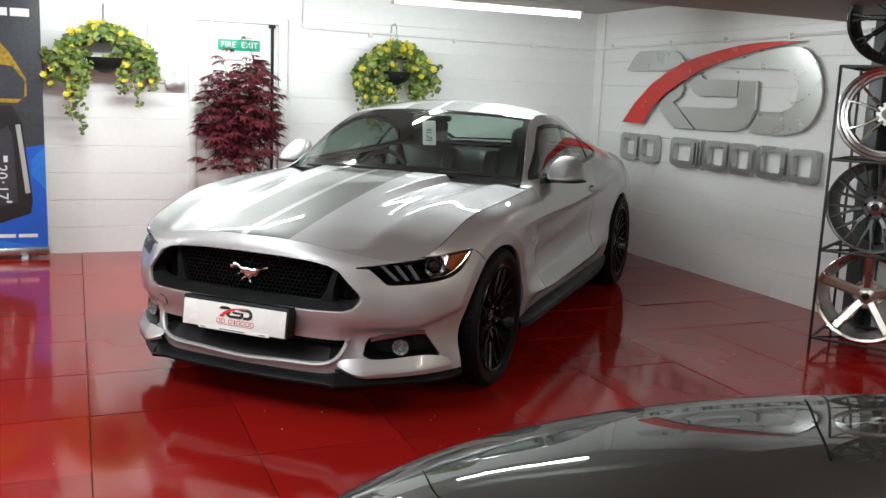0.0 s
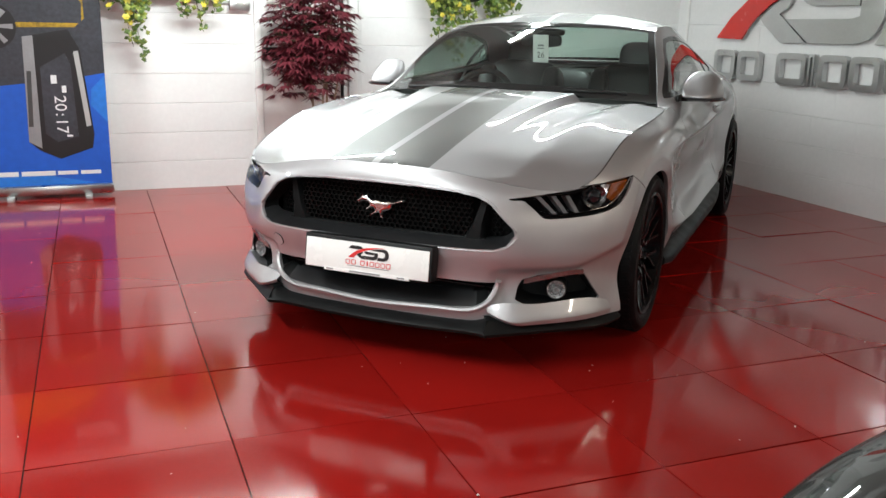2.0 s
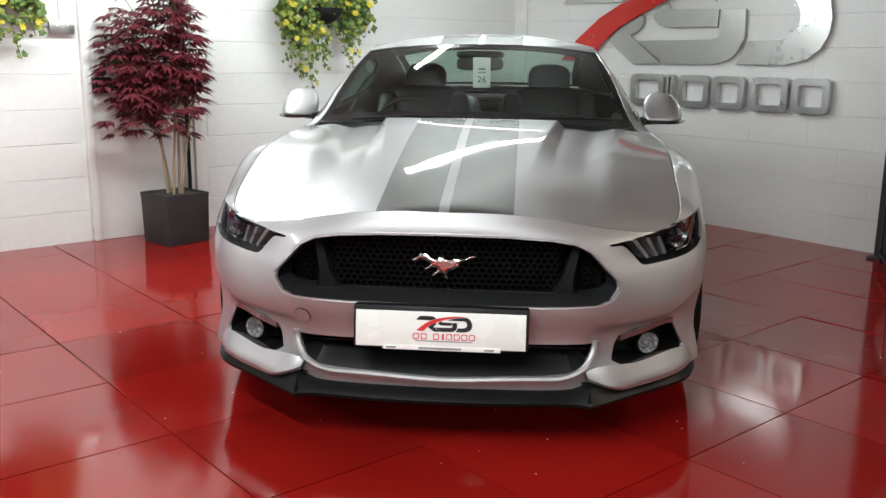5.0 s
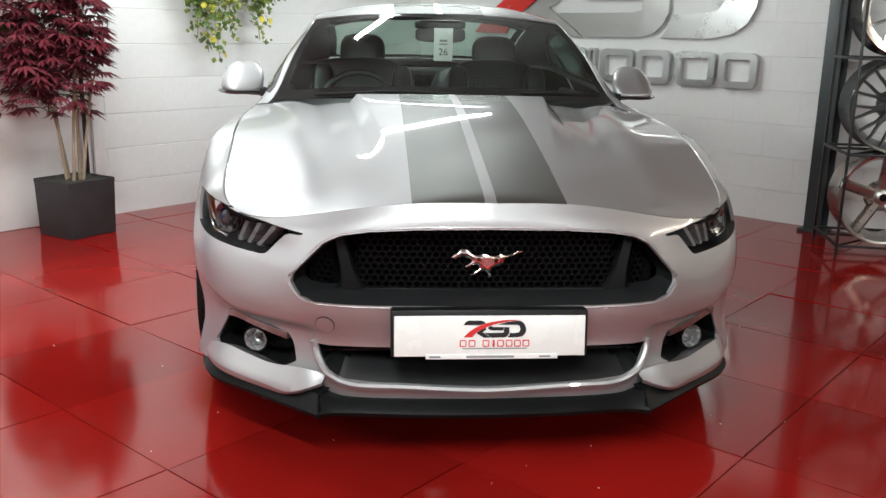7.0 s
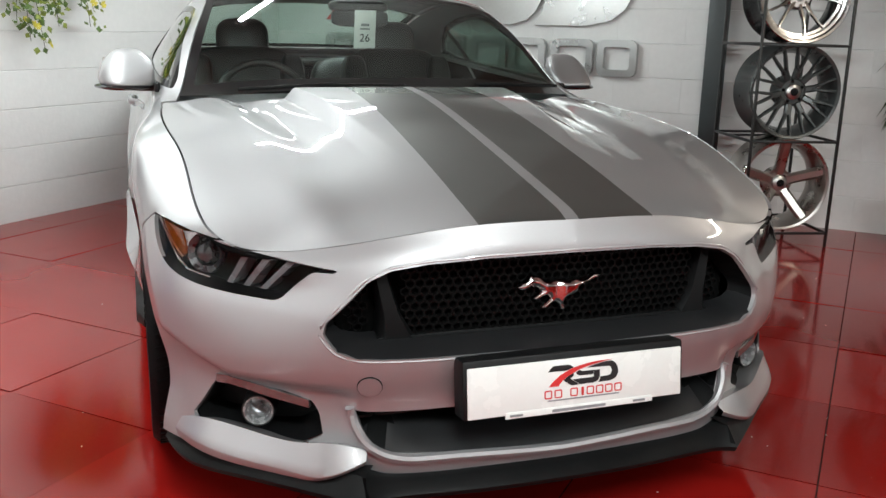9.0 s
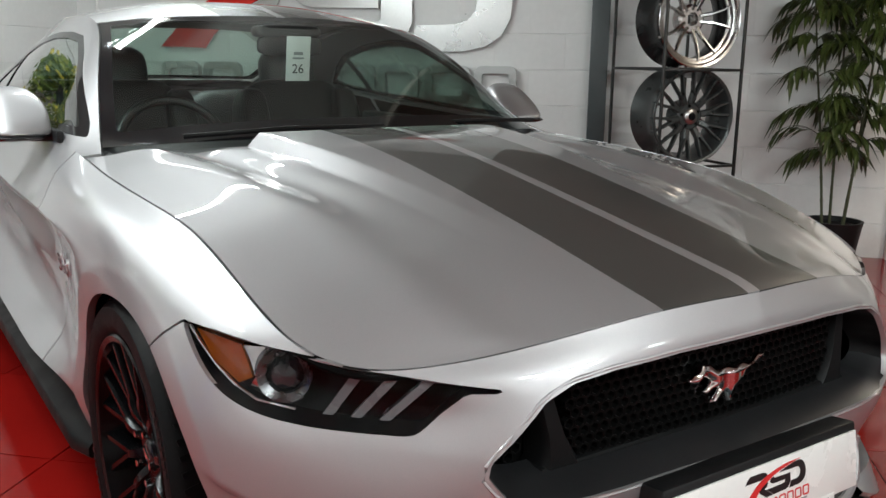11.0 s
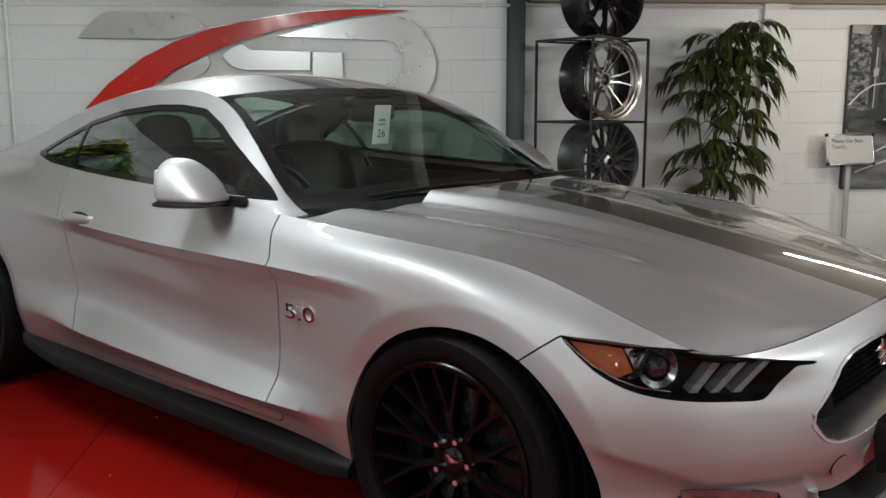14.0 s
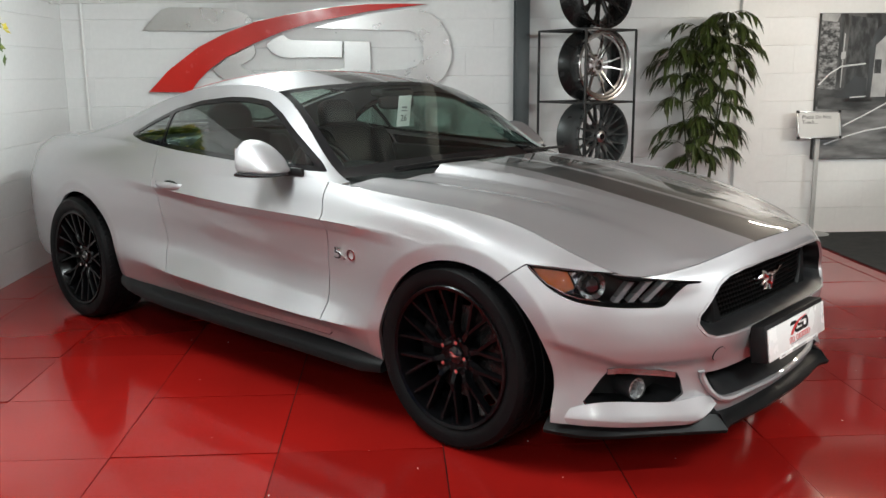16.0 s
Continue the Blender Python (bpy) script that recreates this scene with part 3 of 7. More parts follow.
# Feature lines of one side, from the middle of the nose round to the middle of the tail: (x, y, z) at the same seventeen stations.
LINES = [
    [(0, -.825, .235), (.25, -.815, .235), (.47, -.775, .235), (.66, -.685, .235), (.82, -.555, .24), (.915, -.40, .25), (.935, 0, .25), (.915, .35, .305), (.905, .60, .325),
     (.905, 1.2, .33), (.905, 1.8, .345), (.925, 2.3, .35), (.94, 2.72, .35), (.92, 3.2, .34), (.84, 3.57, .36), (.55, 3.77, .37), (0, 3.82, .37)],
    [(0, -.835, .30), (.25, -.825, .30), (.47, -.782, .30), (.65, -.69, .305), (.81, -.55, .31), (.918, -.38, .325), (.945, 0, .33), (.928, .35, .345), (.922, .60, .38),
     (.922, 1.2, .385), (.922, 1.8, .39), (.94, 2.3, .40), (.952, 2.72, .40), (.935, 3.2, .40), (.85, 3.59, .42), (.55, 3.80, .43), (0, 3.85, .43)],
    [(0, -.822, .40), (.25, -.812, .40), (.475, -.778, .40), (.645, -.682, .405), (.805, -.542, .41), (.918, -.37, .42), (.952, 0, .43), (.945, .35, .418), (.944, .60, .421),
     (.944, 1.2, .435), (.945, 1.8, .46), (.952, 2.3, .48), (.958, 2.72, .50), (.945, 3.2, .52), (.86, 3.60, .54), (.55, 3.81, .55), (0, 3.86, .55)],
    [(0, -.840, .50), (.25, -.834, .50), (.490, -.806, .50), (.652, -.695, .50), (.812, -.548, .51), (.922, -.37, .52), (.956, 0, .54), (.932, .35, .56), (.918, .60, .57),
     (.915, 1.2, .57), (.920, 1.8, .59), (.945, 2.3, .61), (.96, 2.72, .63), (.95, 3.2, .64), (.86, 3.61, .65), (.55, 3.81, .66), (0, 3.86, .66)],
    [(0, -.846, .60), (.25, -.838, .60), (.495, -.806, .60), (.648, -.680, .605), (.812, -.540, .61), (.92, -.36, .625), (.957, 0, .67), (.938, .35, .70), (.922, .60, .71),
     (.918, 1.2, .71), (.922, 1.8, .73), (.945, 2.3, .755), (.962, 2.72, .77), (.945, 3.2, .77), (.85, 3.62, .77), (.55, 3.81, .78), (0, 3.86, .78)],
    [(0, -.852, .70), (.25, -.840, .695), (.480, -.792, .678), (.642, -.664, .660), (.812, -.510, .68), (.905, -.34, .705), (.945, 0, .775), (.942, .35, .81), (.934, .60, .818),
     (.928, 1.2, .826), (.922, 1.8, .85), (.935, 2.3, .88), (.945, 2.72, .885), (.92, 3.2, .88), (.82, 3.61, .87), (.55, 3.79, .875), (0, 3.84, .88)],
    [(0, -.850, .760), (.25, -.832, .752), (.478, -.772, .722), (.645, -.662, .702), (.812, -.478, .738), (.880, -.312, .775), (.918, 0, .862), (.920, .35, .892), (.896, .60, .905),
     (.878, 1.2, .920), (.874, 1.8, .942), (.885, 2.3, .985), (.89, 2.72, .985), (.865, 3.2, .965), (.76, 3.64, .955), (.52, 3.80, .965), (0, 3.85, .97)],
    [(0, -.832, .805), (.25, -.808, .796), (.490, -.735, .752), (.660, -.642, .729), (.768, -.520, .768), (.807, -.300, .845), (.831, 0, .904), (.845, .35, .930), (.831, .60, .944),
     (.842, 1.2, .985), (.842, 1.8, 1.012), (.828, 2.3, 1.048), (.80, 2.72, 1.052), (.76, 3.2, 1.035), (.68, 3.60, 1.015), (.48, 3.74, 1.02), (0, 3.79, 1.02)],
]


# Share of the drawn width at each station, and how far the doors are hollowed.
WIDTHS = (1, 1, 1, 1, .985, .962, .960, .960, .963, .963, .963, .950, .936, .895, .84, .88, 1)
HOLLOW = {3: (8, 11, .020), 4: (8, 11, .014), 2: (8, 11, -.010), 5: (7, 10, -.006), 6: (7, 10, .006)}


def corner_dent(q, z):
    """How far the bumper is scooped in round the fog lamps: q along the front corner, z up."""
    top = .456 + .32 * np.clip(q - .08, 0, 1)
    step = lambda v: np.clip(v, 0, 1) ** 2 * (3 - 2 * np.clip(v, 0, 1))
    return .024 * step((top - z) / .030) * step((q + .25) / .09) * step((.36 - q) / .14)


def body_surface(ns=620, nt=12):
    """The side and ends of the body, lofted over the feature lines; two of them are creases along the doors."""
    L = np.array(LINES, float)
    L[:, :, 0] *= np.array(WIDTHS)
    for k, (a, b, d) in HOLLOW.items():
        L[k, a:b, 0] -= d
    t = np.concatenate([[0], np.cumsum(np.linalg.norm(np.diff(L[4], axis=0), axis=1))])
    at = np.linspace(0, t[-1], ns)
    K = np.stack([spline(t, l, at) for l in L], axis=1)                       # (ns, lines, 3)
    y, x = K[:, 2, 1], K[:, 2, 0]
    fade = lambda lo, a, b, hi: np.clip((y - lo) / (a - lo), 0, 1) * np.clip((hi - y) / (hi - b), 0, 1) * (x > 0.6)
    crease = {2: fade(0.25, 0.5, 1.7, 2.2), 5: fade(0.05, 0.30, 1.7, 2.3), 6: 0 * y}
    d = np.linalg.norm(np.diff(K, axis=1), axis=2) + 1e-6                      # (ns, lines-1)
    sec = np.diff(K, axis=1) / d[..., None]
    n = K.shape[1]
    left, right = np.zeros_like(K), np.zeros_like(K)
    for i in range(n):
        if i == 0:
            left[:, i] = right[:, i] = sec[:, 0]
        elif i == n - 1:
            left[:, i] = right[:, i] = sec[:, -1]
        else:
            mid = (sec[:, i - 1] * d[:, i, None] + sec[:, i] * d[:, i - 1, None]) / (d[:, i - 1] + d[:, i])[:, None]
            k = crease.get(i, 0 * y)[:, None]
            left[:, i], right[:, i] = mid * (1 - k) + sec[:, i - 1] * k, mid * (1 - k) + sec[:, i] * k
    rows = []
    for i in range(n - 1):
        for u in np.linspace(0, 1, nt, endpoint=(i == n - 2)):
            h00, h10, h01, h11 = 2 * u**3 - 3 * u**2 + 1, u**3 - 2 * u**2 + u, -2 * u**3 + 3 * u**2, u**3 - u**2
            rows.append(h00 * K[:, i] + h10 * d[:, i, None] * right[:, i] + h01 * K[:, i + 1] + h11 * d[:, i, None] * left[:, i + 1])
    P = np.stack(rows, axis=1)
    # the two creases of the doors: a sharp edge over an undercut, and a shelf above the sill
    y, z, side = P[..., 1], P[..., 2], (P[..., 0] > 0.6)
    top, low = np.broadcast_to(K[:, None, 5, 2], z.shape), np.broadcast_to(K[:, None, 2, 2], z.shape)
    ramp = lambda v, a, b, c, d: np.clip((v - a) / (b - a), 0, 1) * np.clip((d - v) / (d - c), 0, 1)
    P[..., 0] += side * ramp(y, .18, .55, 1.75, 2.35) * np.interp(z - top, [-.24, -.13, -.045, 0, .05, .10], [0, -.006, -.014, .007, .002, 0])
    band = np.interp(y, [.65, 1.19, 1.85], [.062, .076, .108]) / .095      # it widens towards the rear wheel
    P[..., 0] += side * ramp(y, .38, .75, 1.70, 1.95) * np.interp((z - low) / band, [-.07, -.01, .0, .088, .100, .30], [0, .018, .018, -.019, -.020, 0])
    # scoops round the fog lamps
    d = corner_dent((P[..., 0] + P[..., 1]) / math.sqrt(2), z) * ((y < -.15) & (P[..., 0] > .3))
    P[..., 0] -= .70 * d
    P[..., 1] += .72 * d
    # raised lips round the wheel arches
    for axle, z0 in ARCHES:
        r = np.hypot(P[..., 1] - axle, P[..., 2] - z0) - ARCH
        lift = np.interp(r, [-.02, 0, .056, .066], [-.012, -.009, .001, 0]) * np.clip((P[..., 2] - 0.28) / 0.08, 0, 1)
        P[..., 0] += lift * (P[..., 0] > 0.6)
    P[np.abs(P[..., 0]) < 1e-4, 0] = 0
    return P, K[:, -1]


BODY, EDGE = body_surface()
V, F = sheet(BODY)
F = outward(V, F, (0, 1.4, 0.6))
FAR = 9.0


def diagonal(v):
    """Front-corner view: along the bumper's corner, and up."""
    return np.stack([(v[:, 0] + v[:, 1]) / math.sqrt(2), v[:, 2]], axis=1)


def front_only(v, d, y=-0.15):
    return np.where(v[:, 1] < y, d, FAR)


# wheel arches
for axle, z0 in ARCHES:
    V, _, F = cut(V, F, np.where(V[:, 0] > 0.6, np.hypot(V[:, 1] - axle, V[:, 2] - z0) - ARCH, FAR))
for axle, z0 in ARCHES:                                                   # below the arch the panel stops short of the wheel
    V, _, F = cut(V, F, np.where((V[:, 2] < z0) & (V[:, 0] > 0.6), np.abs(V[:, 1] - axle) - ARCH, FAR))

GRILLE = [(0, .737), (.20, .733), (.33, .724), (.405, .711), (.452, .688), (.538, .598), (.543, .574), (.520, .540), (.48, .525), (.30, .519), (0, .516),
          (-.30, .519), (-.48, .525), (-.520, .540), (-.543, .574), (-.538, .598), (-.452, .688), (-.405, .711), (-.33, .724), (-.20, .733)]
INTAKE = [(-.478, .392), (.478, .392), (.470, .365), (.447, .322), (.405, .297), (.2, .284), (0, .279), (-.2, .284), (-.405, .297), (-.447, .322), (-.470, .365)]
FOG = [(-.128, .374), (-.112, .402), (-.05, .418), (.02, .424), (.085, .428), (.122, .422), (.144, .398), (.172, .358), (.204, .318), (.19, .304), (.094, .298), (-.02, .290), (-.095, .300), (-.138, .324)]
LAMP = [(-.182, .706), (-.18, .700), (-.128, .699), (-.090, .668), (-.062, .640), (-.048, .631)] + [tuple(p) for p in curve_through([(-.028, .629), (.063, .632), (.15, .640), (.22, .652), (.265, .666), (.312, .692), (.352, .727), (.381, .760)], 26)] + [(.30, .7595), (.234, .754), (.11, .739), (.006, .726), (-.106, .713)]
V, _, F = cut(V, F, front_only(V, outline_distance(V[:, [0, 2]], GRILLE), -0.5))
V, _, F = cut(V, F, front_only(V, outline_distance(V[:, [0, 2]], INTAKE), -0.5))
V, _, F = cut(V, F, front_only(V, outline_distance(diagonal(V), FOG)))
V, lamp_faces, F = cut(V, F, front_only(V, outline_distance(diagonal(V), LAMP)))
LAMP_V = V.copy()

# a dark layer added just under the panels shows as shade in the shut lines
N = vertex_normals(V, F)
for side in (1, -1):
    under = (V - 0.007 * N) * np.array([side, 1.0, 1.0])
    shell("gap_shade_layer", under, F if side > 0 else [f[::-1] for f in F], MAT["underside_and_shade"], car)

GAP = 0.0022
BUMPER_EDGE = [(-2, -.5), (-2, 1.2), (-.60, 1.2), (-.60, .742), (-.47, .750), (-.320, .759), (-.225, .688), (-.19, .60), (-.19, -.5)]
DOOR = [(.715, 1.3), (.708, .96), (.660, .89), (.632, .84), (.638, .75), (.652, .66), (.652, .56), (.636, .46), (.618, .36), (.64, .345), (1.66, .352), (1.71, .375), (1.75, .46), (1.825, .54), (1.86, .70), (1.88, .82), (1.93, .93), (2.02, 1.3)]


def panel(name, V, F, material=None, depth=0.018, label="", sides=(1, -1), parent=None):
    out = []
    for s in sides:
        W, G = (V, F) if s > 0 else mirrored(V, F)
        W, G = hem(W, G, depth)
        out.append(shell(name, W, G, material or PAINT, parent or car, label))
    return out


# front bumper: both halves in one
d = np.where(V[:, 0] < 0.0, FAR, outline_distance(V[:, [1, 2]], BUMPER_EDGE))
Vb, bumper, _ = cut(V, F, d + GAP)
W, G = both_halves(Vb, bumper)
W, G = hem(W, G, 0.010)
front_bumper = shell("front_bumper", W, G, PAINT, car, "silver front bumper")
V, _, F = cut(V, F, d - GAP)
# doors
d = outline_distance(V[:, [1, 2]], DOOR)
Vd, door_faces, _ = cut(V, F, d + GAP)
doors = panel("door", Vd, door_faces)
V, _, F = cut(V, F, d - GAP)
# front wings and rear quarters
Vf, wing, rest = cut(V, F, V[:, 1] - 0.9)
panel("front_wing", Vf, wing)
Vq, tail, quarter = cut(Vf, rest, 3.45 - Vf[:, 1])
W, G = both_halves(Vq, tail)
W, G = hem(W, G, 0.02)
shell("rear_bumper", W, G, PAINT, car)
panel("rear_quarter", Vq, quarter)


def edge_at(y):
    """The body's top edge on its x > 0 side where it passes y, from the lamps back."""
    k = np.argmin(EDGE[:, 1])
    e = EDGE[(np.arange(len(EDGE)) > 0)]
    order = np.argsort(e[:, 1])
    return np.array([np.interp(y, e[order, 1], e[order, 0]), y, np.interp(y, e[order, 1], e[order, 2])])


def patch_between(c0, c1, d0, d1, n, m):
    """A Coons patch: c0, c1 run across at the front and back, d0, d1 along the middle and the side. All are (k, dim) polylines."""
    even = lambda p, k: curve_through(p, k)
    a0, a1, b0, b1 = even(c0, m), even(c1, m), even(d0, n), even(d1, n)
    u, v = np.linspace(0, 1, m)[None, :, None], np.linspace(0, 1, n)[:, None, None]
    return ((1 - v) * a0[None] + v * a1[None] + (1 - u) * b0[:, None] + u * b1[:, None]
            - ((1 - u) * (1 - v) * a0[0] + u * (1 - v) * a0[-1] + (1 - u) * v * a1[0] + u * v * a1[-1]))


# ---- bonnet ----
SPINE = np.array([(-.86, .790), (-.832, .805), (-.75, .829), (-.6, .858), (-.4, .890), (-.2, .917), (0, .940), (.2, .958), (.45, .973)])


def smooth_step(x):
    x = np.clip(x, 0, 1)
    return x * x * (3 - 2 * x)


def bonnet_height(x, y):
    """A crowned panel: a power dome that narrows and dies away to the front, a ridge along each side and a hollow between them."""
    e = EDGE[: int(len(EDGE) * 0.5)]
    order = np.argsort(e[:, 1])
    xe, ze = np.interp(y, e[order, 1], e[order, 0]), np.interp(y, e[order, 1], e[order, 2])
    zc = spline(SPINE[:, 0], SPINE[:, 1:], np.clip(y, -.86, .62))[:, 0]
    a = np.abs(x)
    share = np.clip(a / np.maximum(xe, 1e-3), 0, 1)
    z = zc - (zc - ze) * share ** 2.1
    inner = smooth_step((1 - share) / .14)
    ridge = .500 + .150 * (y + .735) / 1.235
    wide = .285 + .112 * np.clip((y + .5) / 1.0, 0, 1.1)
    off = a - ridge
    z = z + inner * .0085 * np.exp(-np.where(off > 0, off / .075, off / .055) ** 2)
    z = z - inner * .011 * smooth_step((y + .55) / .6) * np.exp(-((a - (wide + ridge) / 2 - .01) / .055) ** 2)
    h = .036 * smooth_step((y + .62) / 1.02)
    w = .030 + .055 * np.clip((.45 - y) / 1.0, 0, 1)
    return z + h * np.clip((wide + w / 2 - a) / w, 0, 1)


k4 = int(np.argmin(np.hypot(EDGE[:, 0] - .734, EDGE[:, 1] + .575)))
k8 = int(np.argmin(np.abs(EDGE[:, 1] - .60) + (EDGE[:, 0] < .5)))
back_edge = [(0, .43), (.2, .44), (.38, .475), (.6, .55), (float(EDGE[k8, 0]), float(EDGE[k8, 1]))]
XY = patch_between(EDGE[: k4 + 1: 6, :2] if (k4 % 6) == 0 else np.concatenate([EDGE[:k4:6, :2], EDGE[k4:k4 + 1, :2]]), back_edge,
                   [(0, float(EDGE[0, 1])), (0, -.2), (0, .43)], np.concatenate([EDGE[k4:k8:6, :2], EDGE[k8:k8 + 1, :2]]), 130, 120)
Z = bonnet_height(XY[..., 0].ravel(), XY[..., 1].ravel()).reshape(XY.shape[:2])
V, F = sheet(np.concatenate([XY, Z[..., None]], axis=2))
V[np.abs(V[:, 0]) < 1e-4, 0] = 0
F = outward(V, F, (0, 0, 0))
# draw the panel in by the shut line's width
V[:, :2] -= np.stack([0.006 * smooth_step((V[:, 0] - .5) / .2), -0.006 * smooth_step((-.4 - V[:, 1]) / .2)], axis=1)
# dark bead under the bonnet's edge stands in for the shade in its gap
bm = bmesh.new()
for s in (1, -1):
    tube(bm, [(s * (x - .003), y + .003, z - .011) for x, y, z in EDGE[1:k8:4]], .007, 6)
part("bonnet_gap_shade", bm, MAT["underside_and_shade"], car)
STRIPE_IN, STRIPE_OUT = .016, .212
stripe = np.maximum(STRIPE_IN - V[:, 0], V[:, 0] - STRIPE_OUT)
Vs, stripe_faces, plain_faces = cut(V, F, stripe)
W, G = both_halves(Vs, plain_faces)
W, G = hem(W, G, 0.012)
bonnet = shell("bonnet", W, G, PAINT, car, "silver bonnet with a raised power dome")
panel("stripe", Vs, stripe_faces, MAT["stripe_paint"], 0.003, "dark grey racing stripe", parent=bonnet)

# ---- roof, screens and side windows ----
RAIL = np.array([(.60, .757, .945), (.695, .736, .968), (.965, .668, 1.142), (1.275, .590, 1.300), (1.6, .598, 1.330), (1.9, .590, 1.312), (2.2, .578, 1.262), (2.5, .578, 1.187), (2.95, .603, 1.075), (3.1, .61, 1.05)])


def rail(y):
    r = spline(RAIL[:, 0], RAIL[:, 1:], np.atleast_1d(y))
    return np.stack([r[:, 0], np.atleast_1d(y), r[:, 1]], axis=1)


def crown(ys, mids, n, m, bow=2.2, inset=0.0):
    """A surface from the middle line (mids) out to the roof rail at the heights ys."""
    r = rail(np.interp(np.linspace(0, 1, n), np.linspace(0, 1, len(ys)), ys))
    c = curve_through(mids, n)
    a = np.linspace(0, 1, m)[None, :, None]
    P = np.empty((n, m, 3))
    P[..., 0] = a[..., 0] * (r[:, None, 0] - inset)
    P[..., 1] = c[:, None, 1] + (r[:, None, 1] - c[:, None, 1]) * a[..., 0] ** 2
    P[..., 2] = c[:, None, 2] + (r[:, None, 2] - c[:, None, 2]) * a[..., 0] ** bow
    return P


# roof skin with its two stripes
V, F = sheet(crown([1.275, 1.6, 1.9, 2.12], [(0, 1.175, 1.336), (0, 1.5, 1.394), (0, 1.85, 1.390), (0, 2.17, 1.346)], 60, 48, bow=2.6))
F = outward(V, F, (0, 1.6, 0))
V, stripe_faces, plain_faces = cut(V, F, np.maximum(STRIPE_IN - V[:, 0], V[:, 0] - STRIPE_OUT))
W, G = both_halves(V, plain_faces)
W, G = hem(W, G, 0.01)
roof = shell("roof", W, G, PAINT, car, "silver roof panel")
panel("stripe", V, stripe_faces, MAT["stripe_paint"], 0.003, "dark grey racing stripe", parent=roof)


def screen(name, P, edge, material, label):
    """A glued pane with a black printed border; edge: the border's width in grid shares."""
    n, m = P.shape[:2]
    V, F = sheet(P)
    F = outward(V, F, (0, 1.6, 0.4))
    gi, gj = np.meshgrid(np.linspace(0, 1, n), np.linspace(0, 1, m), indexing="ij")
    d = np.maximum.reduce([edge[0] - gi, gi - 1 + edge[1], gj - 1 + edge[2]]).ravel()
    Vc, inner, outer = cut(V, F, d)
    W, G = both_halves(Vc, outer)
    shell("printed_border", W, G, MAT["black_gloss"], car, "black printed glass border")
    W, G = both_halves(Vc, inner)
    pane = shell(name, W, G, material, car, label)
    pane.visible_shadow = False
    return pane


screen("windscreen", crown([.675, .96, 1.268], [(0, .46, .985), (0, .82, 1.178), (0, 1.168, 1.333)], 60, 48, bow=2.6, inset=.004), (.12, .05, .05), MAT["windscreen_glass"], "raked green-tinted windscreen")
screen("rear_window", crown([2.13, 2.5, 2.93], [(0, 2.18, 1.343), (0, 2.6, 1.232), (0, 3.10, 1.080)], 40, 40, inset=.004), (.06, .08, .07), MAT["windscreen_glass"], "sloping tinted rear window")

# sides of the cabin, from the belt line up to the roof rail
ys = np.linspace(.63, 2.96, 190)
R = rail(ys)
B = np.stack([edge_at(y) for y in ys])
u = np.linspace(0, 1, 36)[None, :, None]
P = B[:, None] + (R - B)[:, None] * u
P[..., 0] += (4 * .020 * u * (1 - u))[..., 0] * np.clip((ys - .63) / .4, 0, 1)[:, None]
V, F = sheet(P)
F = outward(V, F, (0, 1.6, .9))
WINDOW = [(.758, .982), (1.2, .996), (1.8, 1.026), (2.12, 1.052), (2.26, 1.078), (2.27, 1.090), (2.14, 1.155), (1.98, 1.218), (1.78, 1.257), (1.56, 1.276), (1.42, 1.275), (1.285, 1.260), (1.155, 1.207), (.972, 1.109), (.815, 1.018)]
d = outline_distance(V[:, [1, 2]], WINDOW)
V, hole, skin = cut(V, F, d)
W = V
panel("pillar_skin", W, skin, PAINT, 0.012)
d = outline_distance(V[:, [1, 2]], WINDOW)
pillar = np.abs(V[:, 1] - (1.955 + (V[:, 2] - 1.1) * 0.35)) - .010
Vw, inner, border = cut(V, hole, np.maximum(d + .020, -pillar))
panel("window_trim", Vw, border, MAT["black_gloss"], 0.012, "black window surround")
for s in (1, -1):
    W, G = (Vw, inner) if s > 0 else mirrored(Vw, inner)
    pane = shell("side_window", W + np.array([-.004 * s, 0, 0]), G, MAT["side_glass"], car, "dark tinted side window")
    pane.visible_shadow = False

# scuttle under the windscreen, boot lid, floor pan
cowl = np.stack([np.array([(x, y, z - .022) for x, y, z in ((0, .40, 1.0), (.2, .41, .998), (.38, .45, .985), (.6, .52, .965), (.73, .60, .962))]),
                 np.array([(0, .60, .985 - .02), (.2, .60, .98 - .02), (.4, .63, .972 - .02), (.6, .68, .963 - .02), (.735, .72, .965)])])
W, G = both_halves(*sheet(cowl))
shell("scuttle", W, outward(W, G, (0, .5, 0)), MAT["black_plastic"], car, "black plastic scuttle panel")
front_row = [(0, 3.08, 1.078), (.35, 3.04, 1.074), (.603, 2.95, 1.068), tuple(edge_at(2.95))]
side_row = [tuple(edge_at(y)) for y in (2.95, 3.2, 3.45, 3.58)]
k15 = int(np.argmin(np.hypot(EDGE[:, 0] - side_row[-1][0], EDGE[:, 1] - 3.58)))
rear_row = [tuple(p) for p in EDGE[k15::10][::-1]]
if abs(rear_row[0][0]) > 1e-6:
    rear_row = [tuple(EDGE[-1])] + rear_row
side_row[-1] = rear_row[-1]
P = patch_between(front_row, rear_row, [(0, 3.08, 1.078), (0, 3.4, 1.062), rear_row[0]], side_row, 30, 30)
V, F = sheet(P)
V[np.abs(V[:, 0]) < 1e-4, 0] = 0
W, G = both_halves(V, outward(V, F, (0, 3.3, 0)))
shell("boot_lid", W, G, PAINT, car)
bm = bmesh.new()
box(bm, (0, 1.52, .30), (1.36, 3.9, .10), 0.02)
